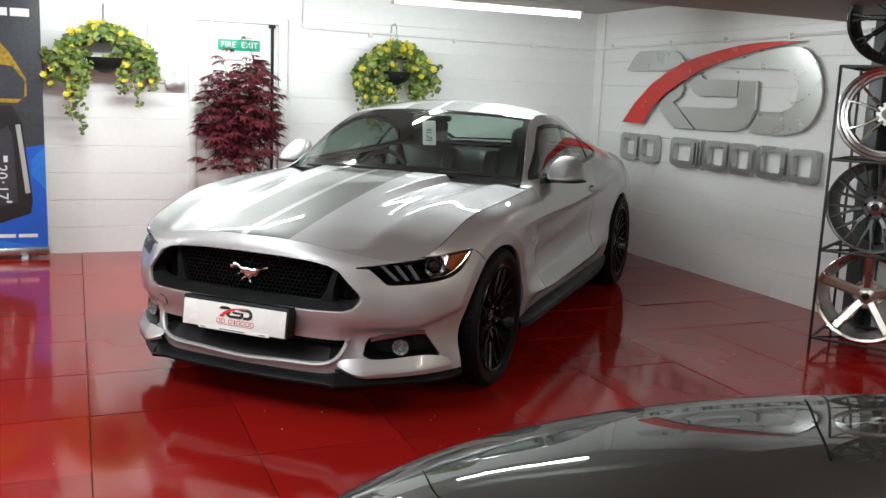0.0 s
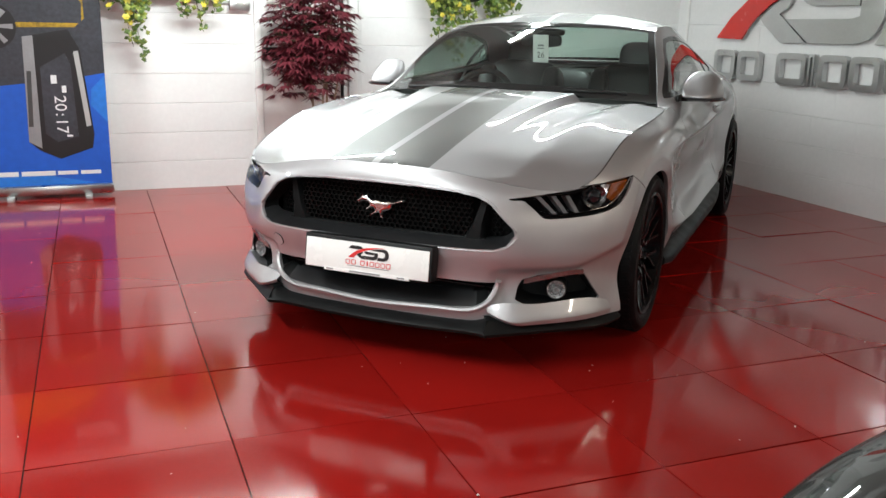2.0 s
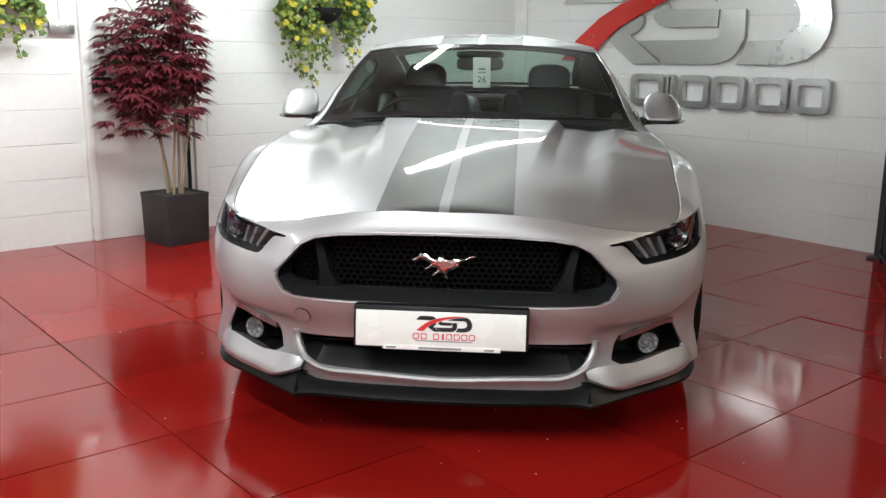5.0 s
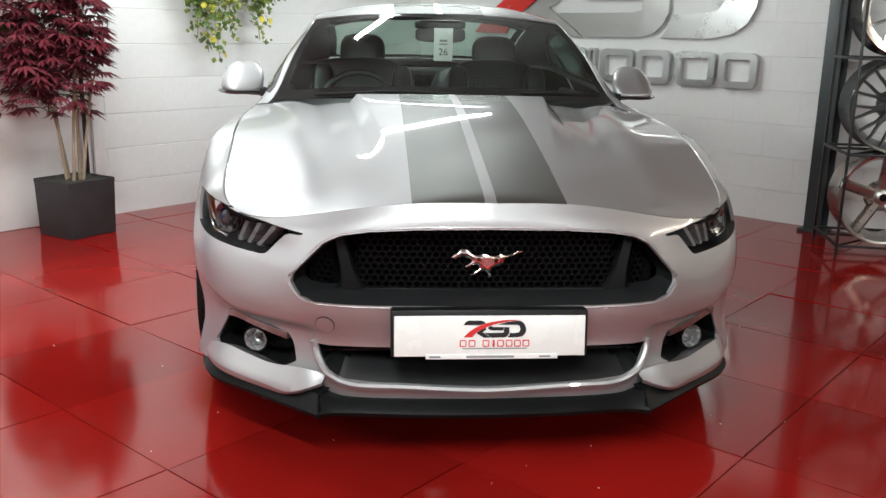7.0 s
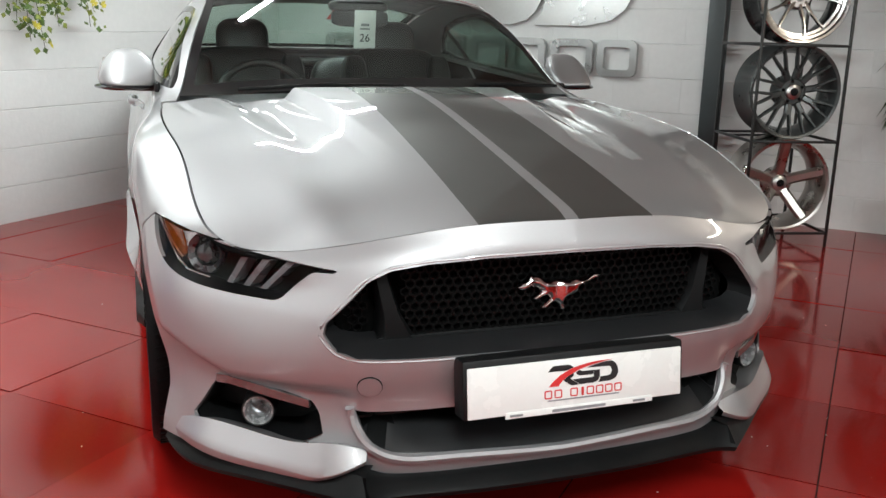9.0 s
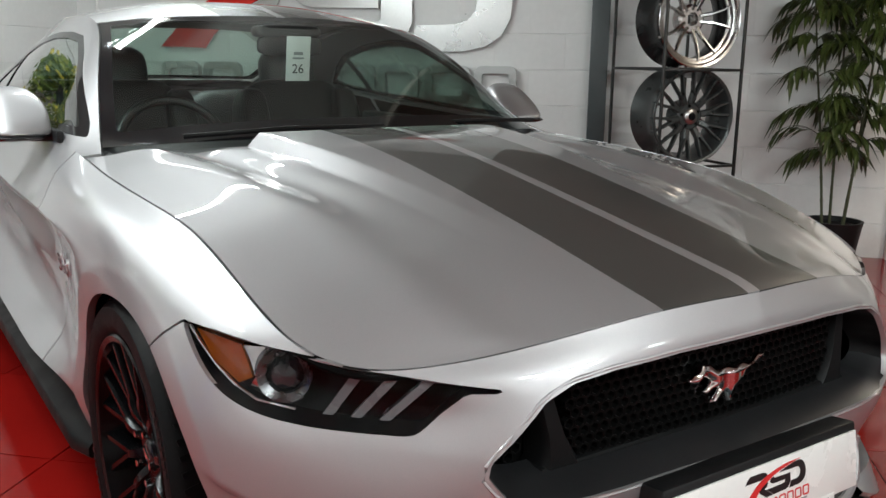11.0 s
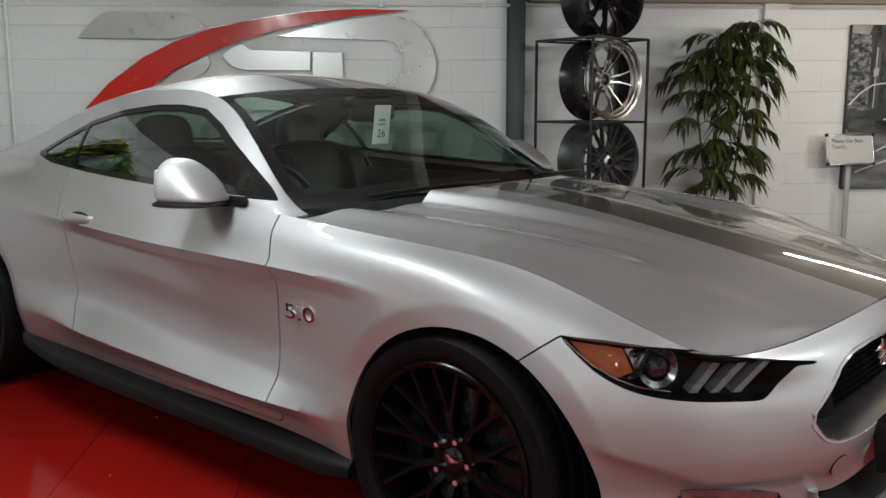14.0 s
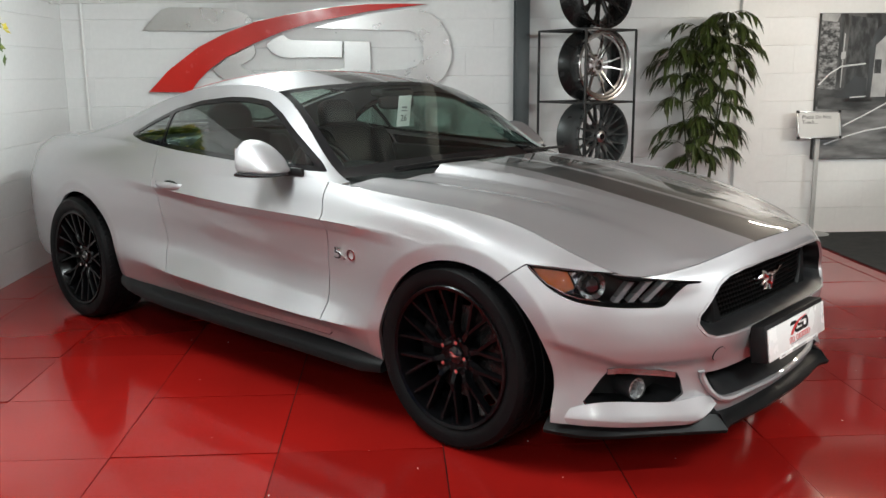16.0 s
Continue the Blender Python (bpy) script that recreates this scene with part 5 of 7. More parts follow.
    shell("pocket", np.array(rim_v), rim_f, MAT["black_plastic"], fog, "black fog lamp pocket")
    m = Matrix.Translation((s * .661, -.626, .355)) @ Vector((.28 * s, -.96, 0)).to_track_quat("X", "Z").to_matrix().to_4x4()
    bm = bmesh.new()
    spin(bm, [(-.05, .001), (-.035, .022), (.0, .030), (.004, .0315), (.004, .034), (-.05, .034)], 32)
    part("reflector", bm, MAT["fog_reflector"], fog, "bright fog lamp reflector", m=m)
    bm = bmesh.new()
    spin(bm, [(-.004, .001), (-.004, .030), (.001, .029), (.006, .019), (.008, .001)], 32)
    ob = part("glass", bm, MAT["lamp_glass"], fog, m=m)
    ring = bmesh.new()
    spin(ring, [(-.07, .0345), (.005, .0345), (.006, .036), (.002, .038), (-.07, .040)], 32)
    part("bezel", ring, MAT["black_plastic"], fog, m=m)
    ob.visible_shadow = False
    bm = bmesh.new()
    pts = [(q, z) for q, z in ((-.105, .404), (-.04, .420), (.03, .428), (.09, .433), (.128, .431))]
    for (q0, z0), (q1, z1) in zip(pts, pts[1:]):
        for k in range(3):
            qa, qb = q0 + (q1 - q0) * k / 3, q0 + (q1 - q0) * (k + 1) / 3
            za, zb = z0 + (z1 - z0) * k / 3, z0 + (z1 - z0) * (k + 1) / 3
            v = []
            for q, z, dz in ((qa, za, 0), (qb, zb, 0), (qb, zb, -.019), (qa, za, -.019)):
                d = float(corner_dent(q, z + dz))
                x, y = np.interp(q, xs[:, 0], xs[:, 1]) - .70 * d, np.interp(q, xs[:, 0], xs[:, 2]) + .72 * d
                v.append(bm.verts.new((s * (x + .005), y - .006, z + dz)))
            w = [bm.verts.new((p.co.x - .02 * s, p.co.y + .03, p.co.z - .004)) for p in v]
            bm.faces.new(v)
            for i in range(4):
                bm.faces.new((v[i], w[i], w[(i + 1) % 4], v[(i + 1) % 4]))
    bmesh.ops.remove_doubles(bm, verts=bm.verts[:], dist=.0005)
    part("running_light", bm, MAT["clear_plastic"], fog, "clear ribbed running light strip", smooth=False)

# ---- wheels ----
TYRE = [(-.116, .268), (-.125, .292), (-.124, .325), (-.112, .339), (-.095, .345), (-.062, .346), (-.060, .338), (-.052, .338), (-.050, .346), (-.006, .3465), (-.004, .338), (.004, .338), (.006, .3465),
        (.050, .346), (.052, .338), (.060, .338), (.062, .346), (.095, .345), (.112, .339), (.124, .325), (.126, .292), (.117, .268), (.106, .256), (-.104, .256)]


TYRE = [(x, .256 + (r - .256) * .905 if r > .256 else r) for x, r in TYRE]            # outer radius 0.338


def rim_barrel(bm, r, wide, dish=.0, seg=64):
    """A rim: outer lip, drop centre and inner lip; its face looks to +x."""
    h = wide / 2
    spin(bm, [(h, r + .006), (h + .004, r + .002), (h, r - .010), (h - .012, r - .014), (h - .05, r - .030), (0, r - .045), (-h + .03, r - .025), (-h, r - .006), (-h, r + .006), (-h + .02, r), (-.01, r - .03), (h - .03, r - .012), (h - .01, r)], seg)


def spoke(bm, a, r0, r1, w0, w1, x0, x1, thick, bend=0.0):
    """One tapering spoke at angle a, from (r0, x0) to (r1, x1), with a rounded ridge."""
    rows = []
    for k in range(5):
        t = k / 4
        r, w, x = r0 + (r1 - r0) * t, w0 + (w1 - w0) * t, x0 + (x1 - x0) * t + .010 * math.sin(math.pi * t)
        ang = a + bend * t
        c, s = math.cos(ang), math.sin(ang)
        rows.append([bm.verts.new((x + dx, r * c - u * s, r * s + u * c)) for dx, u in ((0, -w * .30), (.0, w * .30), (-thick * .3, w * .5), (-thick, w * .45), (-thick, -w * .45), (-thick * .3, -w * .5))])
    for p, q in zip(rows, rows[1:]):
        for j in range(6):
            bm.faces.new((p[j], p[(j + 1) % 6], q[(j + 1) % 6], q[j]))
    bm.faces.new(rows[0]); bm.faces.new(rows[-1])


def branch(bm, p, q, w, x0, x1, thick):
    """One straight bar of a forked spoke between two places (radius, angle)."""
    a, b = [Vector((r * math.cos(t), r * math.sin(t))) for r, t in (p, q)]
    d = (b - a).normalized()
    s = Vector((-d.y, d.x))
    rows = []
    for k in range(4):
        c, x = a.lerp(b, k / 3), x0 + (x1 - x0) * k / 3
        rows.append([bm.verts.new((x + dx, c.x + s.x * u * w, c.y + s.y * u * w)) for dx, u in ((0, -.28), (0, .28), (-thick * .3, .5), (-thick, .45), (-thick, -.45), (-thick * .3, -.5))])
    for m, n in zip(rows, rows[1:]):
        for j in range(6):
            bm.faces.new((m[j], m[(j + 1) % 6], n[(j + 1) % 6], n[j]))
    bm.faces.new(rows[0]); bm.faces.new(rows[-1])


def road_wheel(name, parent):
    wheel = new(name)
    wheel.parent = parent
    wheel["label"] = "black split-spoke alloy wheel with low-profile tyre"
    bm = bmesh.new()
    spin(bm, TYRE, 96)
    tyre = part("tyre", bm, MAT["rubber"], wheel, "black low-profile tyre")
    bm = bmesh.new()
    for k in range(72):                                              # shoulder sipes
        a = 2 * math.pi * k / 72
        for sx in (-1, 1):
            box(bm, (sx * .086, .3372 * math.cos(a), .3372 * math.sin(a)), (.040, .010, .0035), 0, Matrix.Rotation(a - math.pi / 2, 4, "X") @ Matrix.Rotation(.25 * sx, 4, "Z"))
    tagged(part("tread", bm, MAT["rubber"], tyre, smooth=False), kind="stuff")
    for a0 in (35, 215):                                             # raised maker's marks, as plain bars
        bm = bmesh.new()
        for k in range(7):
            a = radians(a0 + k * 3.4)
            box(bm, (.1262, .302 * math.cos(a), .302 * math.sin(a)), (.002, .012, .018), 0, Matrix.Rotation(a - math.pi / 2, 4, "X"))
        part("sidewall_marks", bm, MAT["black_trim"], tyre, smooth=False)
    bm = bmesh.new()
    rim_barrel(bm, .257, .236)
    rim = part("rim", bm, MAT["wheel_black"], wheel, "gloss black rim")
    for k in range(10):
        a = 2 * math.pi * k / 10
        bm = bmesh.new()
        spoke(bm, a, .055, .130, .030, .026, .070, .092, .035)
        for s in (-1, 1):
            branch(bm, (.118, a + .02 * s), (.248, a + .165 * s), .018, .090, .110, .030)
        part("spoke", bm, MAT["wheel_black"], rim)
    bm = bmesh.new()
    spin(bm, [(.02, .001), (.02, .078), (.060, .076), (.072, .068), (.070, .036), (.060, .034), (.060, .001)], 48)
    part("hub", bm, MAT["wheel_black"], rim)
    bm = bmesh.new()
    spin(bm, [(.055, .001), (.055, .033), (.076, .032), (.080, .026), (.081, .001)], 32)
    cap = part("centre_cap", bm, MAT["black_gloss"], rim)
    bm = bmesh.new()
    prism(bm, [(x * .20, y * .20) for x, y in BADGE], .002, pose(.081, 0, 0, 90, 0, 90))
    part("cap_badge", bm, MAT["chrome"], rim, "small chrome badge", smooth=False)
    for k in range(5):
        a = 2 * math.pi * k / 5 + math.pi / 2
        bm = bmesh.new()
        rod(bm, (.055, .0555 * math.cos(a), .0555 * math.sin(a)), (.092, .0555 * math.cos(a), .0555 * math.sin(a)), .0085, 6, .0075)
        part("wheel_nut", bm, MAT["chrome"], rim, "chrome wheel nut")
    bm = bmesh.new()
    spin(bm, [(-.02, .06), (-.02, .172), (.012, .172), (.012, .06)], 64)
    part("brake_disc", bm, MAT["barrel_dark"], wheel, "dark steel brake disc")
    bm = bmesh.new()
    for a in (-.5, -.25, 0, .25, .5):
        box(bm, (.005, .165 * math.cos(a + math.pi), .165 * math.sin(a + math.pi)), (.075, .06, .05), .008, Matrix.Rotation(a, 4, "X"))
    part("caliper", bm, MAT["black_trim"], wheel)
    return wheel


first = road_wheel("wheel", car)
first.matrix_basis = pose(.765, FRONT_AXLE, HUB_HEIGHT[FRONT_AXLE], 17, 0, 0)
copy_thing(first, pose(.778, REAR_AXLE, HUB_HEIGHT[REAR_AXLE], 40, 0, 0))
copy_thing(first, pose(-.765, FRONT_AXLE, HUB_HEIGHT[FRONT_AXLE], -18, 0, 180))
copy_thing(first, pose(-.778, REAR_AXLE, HUB_HEIGHT[REAR_AXLE], 4, 0, 180))

def side_x(y, z):
    """The body's half width at y and z."""
    i = np.argmin((BODY[..., 1] - y) ** 2 + (BODY[..., 2] - z) ** 2 + 9 * (BODY[..., 0] < .6))
    return float(BODY.reshape(-1, 3)[i, 0])


# ---- mirrors, handles, badges, wipers ----
for s in (1, -1):
    mirror = new("door_mirror")
    mirror.parent = car
    mirror["label"] = "silver door mirror on a black foot"
    bm = bmesh.new()
    bmesh.ops.create_uvsphere(bm, u_segments=32, v_segments=20, radius=1)
    for v in bm.verts:
        x, y, z = v.co
        x, y, z = [math.copysign(abs(c) ** .58, c) for c in (x, y, z)]
        front, outer = max(0.0, -y), max(0.0, x)
        # tall and upright at the glass, falling away to the front and to the outer tip
        tall = .112 * (1 - .55 * front ** 1.6) * (1 - .32 * outer ** 2) if z > 0 else .026
        y = y * (.150 if y < 0 else .040)
        v.co = (s * (x * .090 - .018 * max(0, z)), y * (1.0 - .15 * max(0, z)) + .022 * z, z * tall)
    ob = part("cap", bm, PAINT, mirror, "silver mirror cap", m=pose(s * .915, 1.040, .998, 0, 0, -16 * s))
    bm = bmesh.new()
    bmesh.ops.create_uvsphere(bm, u_segments=28, v_segments=8, radius=1)
    for v in bm.verts:
        x, y, z = v.co
        x, y = [math.copysign(abs(c) ** .75, c) for c in (x, y)]
        v.co = (x * .094, y * (.166 if y < 0 else .045), z * .014)
    part("lower_shell", bm, MAT["black_gloss"], mirror, "black lower shell", m=pose(s * .927, 1.035, .974, 0, 0, -16 * s))
    bm = bmesh.new()
    tube(bm, [(s * .92, 1.04, .974), (s * .86, .99, .972), (s * .80, .93, .974)], .016, 10, .9)
    box(bm, (s * .803, .92, .978), (.02, .13, .035), .008)
    part("foot", bm, MAT["black_plastic"], mirror, "black mirror foot")
    bm = bmesh.new()
    box(bm, (0, 0, 0), (.145, .004, .085), .0015)
    part("glass", bm, MAT["chrome"], mirror, "mirror glass", m=pose(s * .915, 1.083, 1.034, 0, 0, -16 * s))

    handle = new("door_handle")
    handle.parent = doors[0 if s > 0 else 1]
    hx = side_x(1.76, .868)
    bm = bmesh.new()
    rows = []
    for k in range(17):
        t = k / 16
        y, off, h = 1.655 + .215 * t, .030 * math.sin(math.pi * t) ** .5, .012 + .007 * math.sin(math.pi * t)
        z = .866 + .006 * t
        rows.append([bm.verts.new((s * (hx - .008 + off + dx), y, z + dz)) for dx, dz in ((0, -h), (.006, -h * .5), (.006, h * .5), (0, h), (-.012, h * .6), (-.012, -h * .6))])
    for p, q in zip(rows, rows[1:]):
        for j in range(6):
            bm.faces.new((p[j], p[(j + 1) % 6], q[(j + 1) % 6], q[j]))
    bm.faces.new(rows[0]); bm.faces.new(rows[-1])
    part("grip", bm, PAINT, handle, "silver pull handle")
    # no hollow is cut: a black lump gives the shade behind the grip
    bm = bmesh.new()
    bmesh.ops.create_uvsphere(bm, u_segments=24, v_segments=12, radius=1)
    for v in bm.verts:
        v.co = (s * (hx - .004 + .008 * v.co.x), 1.75 + .075 * v.co.y, .864 + .027 * v.co.z)
    part("recess", bm, MAT["black_gloss"], handle, "black shape for the shade behind the handle")

    lean = math.degrees(math.atan2(side_x(.528, .655) - side_x(.528, .725), .07))
    badge = words("wing_badge", "5.0", .062, Matrix.Translation((s * (side_x(.528, .688) + .008), .528, .688)) @ pose(0, 0, 0, 0, 0, 90 if s > 0 else -90) @ pose(0, 0, 0, 90 - lean, 0, 0), MAT["chrome"], car, .004)
    badge["label"] = "chrome engine badge on the front wing"
    badge.scale = (1.75, 1.05, 1)

for x0, x1, y0 in ((-.55, .02, .56), (.05, .62, .60)):
    bm = bmesh.new()
    tube(bm, [(x0, y0 + .02, .990), ((x0 + x1) / 2, y0 - .06, 1.010), (x1, y0 - .055, 1.005)], .007, 6)
    part("wiper", bm, MAT["black_plastic"], car, "black wiper arm")

# ---- inside the cabin ----
bm = bmesh.new()
box(bm, (0, 1.75, .36), (1.55, 2.1, .04), .01)
part("cabin_floor", bm, MAT["carpet"], car)
bm = bmesh.new()
rows = []
for x in np.linspace(-.76, .76, 31):
    hood = .045 * math.exp(-((x + .38) / .17) ** 2)
    rows.append([bm.verts.new((x, y, z)) for y, z in ((.62, .90), (.72, .925), (.90, .945 + hood * .6), (1.00, .945 + hood), (1.06, .90 + hood * .7), (1.05, .80), (1.0, .62), (.95, .40), (.62, .40))])
for a, b in zip(rows, rows[1:]):
    for j in range(8):
        bm.faces.new((a[j], a[j + 1], b[j + 1], b[j]))
part("dashboard", bm, MAT["dash_plastic"], car, "dark grey dashboard")
m = pose(-.38, 1.20, .885, 66, 0, 0)
bm = bmesh.new()
rings = 40
tube(bm, [(.185 * math.cos(a), .185 * math.sin(a), 0) for a in (2 * math.pi * k / rings for k in range(rings + 1))], .016, 10)
for a in (20, 160, 270):
    c, s_ = math.cos(radians(a)), math.sin(radians(a))
    tube(bm, [(.04 * c, .04 * s_, -.02), (.18 * c, .18 * s_, 0)], .016, 8)
rod(bm, (0, 0, -.16), (0, 0, .012), .055, 20, .07)
part("steering_wheel", bm, MAT["leather"], car, "black leather steering wheel", m=m)


def cushion(bm, centre, size, turn=0.0, power=.45):
    """A padded block with rounded corners."""
    made = bmesh.ops.create_uvsphere(bm, u_segments=28, v_segments=18, radius=1)["verts"]
    r = Matrix.Rotation(radians(turn), 4, "X")
    for v in made:
        p = Vector([math.copysign(abs(c) ** power, c) * k / 2 for c, k in zip(v.co, size)])
        v.co = r @ p + Vector(centre)


for x in (-.37, .37):
    seat = new("front_seat")
    seat.parent = car
    bm = bmesh.new()
    cushion(bm, (x, 1.55, .52), (.52, .56, .18), 8)
    part("squab", bm, MAT["leather"], seat)
    bm = bmesh.new()
    cushion(bm, (x, 1.86, .80), (.50, .16, .62), -16)
    for sx in (-1, 1):
        cushion(bm, (x + sx * .215, 1.82, .80), (.12, .20, .54), -16)
    part("backrest", bm, MAT["leather"], seat, "dark leather seat back")
    bm = bmesh.new()
    cushion(bm, (x, 1.965, 1.135), (.25, .11, .20), -10, .62)
    part("headrest", bm, MAT["leather"], seat)
for x in (-.32, .32):
    seat = new("rear_seat")
    seat.parent = car
    bm = bmesh.new()
    cushion(bm, (x, 2.42, .80), (.54, .16, .50), -22)
    part("backrest", bm, MAT["leather"], seat)
    bm = bmesh.new()
    cushion(bm, (x, 2.20, .58), (.54, .46, .16), 6)
    part("squab", bm, MAT["leather"], seat)
bm = bmesh.new()
box(bm, (0, 2.78, 1.005), (1.25, .50, .03), .01)
part("parcel_shelf", bm, MAT["carpet"], car)
bm = bmesh.new()
box(bm, (0, 1.55, .55), (.20, 1.0, .20), .04)
part("centre_console", bm, MAT["dash_plastic"], car)
P = crown([1.29, 1.6, 1.9, 2.1], [(0, 1.22, 1.312), (0, 1.5, 1.36), (0, 1.85, 1.352), (0, 2.15, 1.318)], 20, 20, inset=.03)
W, G = both_halves(*sheet(P))
shell("headlining", W, G, MAT["dash_plastic"], car)
for s in (1, -1):
    bm = bmesh.new()
    box(bm, (s * .775, 1.35, .74), (.05, 1.25, .44), .02)
    part("door_card", bm, MAT["dash_plastic"], car)
bm = bmesh.new()
cushion(bm, (0, 1.105, 1.238), (.235, .035, .068), 0, .5)
rod(bm, (0, 1.105, 1.25), (0, 1.12, 1.29), .012, 10)
part("interior_mirror", bm, MAT["black_plastic"], car, "black interior mirror")
bm = bmesh.new()
cushion(bm, (0, 1.13, 1.285), (.24, .10, .045), 0, .5)
part("sensor_cover", bm, MAT["black_plastic"], car)

# price tag hanging from the mirror
tag = tagged(new("hanger_tag"), "white stock tag hanging from the interior mirror", "tag")
tag.matrix_world = car.matrix_world @ pose(.012, 1.065, 1.195, 8, 0, 0)
bm = bmesh.new()
box(bm, (0, 0, 0), (.088, .0015, .150), .0004)
part("card", bm, MAT["plate_white"], tag)
bm = bmesh.new()
box(bm, (0, -.0012, .018), (.034, .0006, .010))
box(bm, (0, -.0012, .002), (.040, .0006, .006))
part("card_marks", bm, MAT["print_grey"], tag, smooth=False)
words("lettering", "26", .045, pose(0, -.0012, -.035, 90, 0, 0), MAT["print_black"], tag, .0004)

# ---- logo on the wall ----
logo = tagged(new("wall_logo_sign"), "brushed steel logo of raised shapes with a red sweep", "sign")
logo.matrix_world = RW @ pose(0, WALL_Y - 0.022, 0, 90, 0, 0)
for shape, outline in LOGO_SHAPES.items():
    bm = bmesh.new()
    lift = .022 if shape == "sweep" else .0
    prism(bm, [(x, z) for x, z in outline], .016, pose(0, 0, lift), .0015)
    if shape == "sweep":
        part("sweep", bm, MAT["sign_red"], logo, "glossy red sweep", smooth=False)
        bm = bmesh.new()
        c = np.mean(outline, axis=0)
        prism(bm, [(x + (.008 if x > c[0] else -.008), z + (.006 if z > 1.55 else -.006)) for x, z in outline], .004, pose(0, 0, lift - .006))
        part("backing", bm, MAT["brushed_light"], logo, smooth=False)
    else:
        part("slab", bm, MAT["brushed_light" if shape in ("cap", "bow") else "brushed_steel"], logo, smooth=False)
    for x, z in outline[::3]:
        bm = bmesh.new()
        k = (x + (np.mean(outline, axis=0)[0] - x) * .25, z + (np.mean(outline, axis=0)[1] - z) * .25)
        rod(bm, (k[0], k[1], -.021), (k[0], k[1], lift - .001), .006, 6)
        part("stand_off", bm, MAT["brushed_steel"], logo)
letters = tagged(new("wall_name_sign"), "row of raised brushed steel frames on the wall", "sign")
letters.matrix_world = RW @ pose(0, WALL_Y - 0.012, 0, 90, 0, 0)
for k, (x, w) in enumerate(((.762, .265), (1.058, .262), (1.540, .315), (1.753, .060), (1.962, .270), (2.252, .262), (2.572, .290), (2.878, .265))):
    bm = bmesh.new()
    ring_block(bm, x, .984, w, .236, .046 if w > .1 else .020, .045)
    part("frame", bm, MAT["brushed_steel" if k % 3 else "brushed_light"], letters, smooth=False)
    bm = bmesh.new()
    for dx in (-w * .35, w * .35):
        rod(bm, (x + dx, 1.075, -.011), (x + dx, 1.075, .002), .006, 6)
    part("stand_off", bm, MAT["brushed_steel"], letters)

# ---- wheel rack ----
RACK = Matrix.Translation((2.279, 1.514, 0)) @ pose(0, 0, 0, 0, 0, -13.7)
WIDE, DEEP, LEVELS, BAR = .492, .505, (.081, .593, 1.107, 1.621), .007
rack = tagged(new("wheel_rack"), "tall open rack of thin black square steel bars", "rack")
rack.matrix_world = RACK
for x in (0, WIDE):
    for y in (0, DEEP):
        bm = bmesh.new()
        box(bm, (x, y, LEVELS[-1] / 2), (2 * BAR, 2 * BAR, LEVELS[-1]), .001)
        part("post", bm, MAT["rack_black"], rack)
for z in LEVELS:
    shelf = new("shelf")
    shelf.parent = rack
    for y in (0, DEEP):
        bm = bmesh.new()
        box(bm, (WIDE / 2, y, z), (WIDE, 2 * BAR, 2 * BAR), .001)
        part("front_bar" if y == 0 else "back_bar", bm, MAT["rack_black"], shelf)
    for x in (0, WIDE):
        bm = bmesh.new()
        box(bm, (x, DEEP / 2, z), (2 * BAR, DEEP, 2 * BAR), .001)
        part("side_bar", bm, MAT["rack_black"], shelf)
    bm = bmesh.new()
    box(bm, (WIDE / 2, DEEP * .62, z), (WIDE, 2 * BAR, 2 * BAR), .001)
    part("cross_bar", bm, MAT["rack_black"], shelf)
    bm = bmesh.new()
    rod(bm, (0, 0, z), (WIDE, DEEP, z), BAR * .9, 4)
    part("diagonal_bar", bm, MAT["rack_black"], shelf)


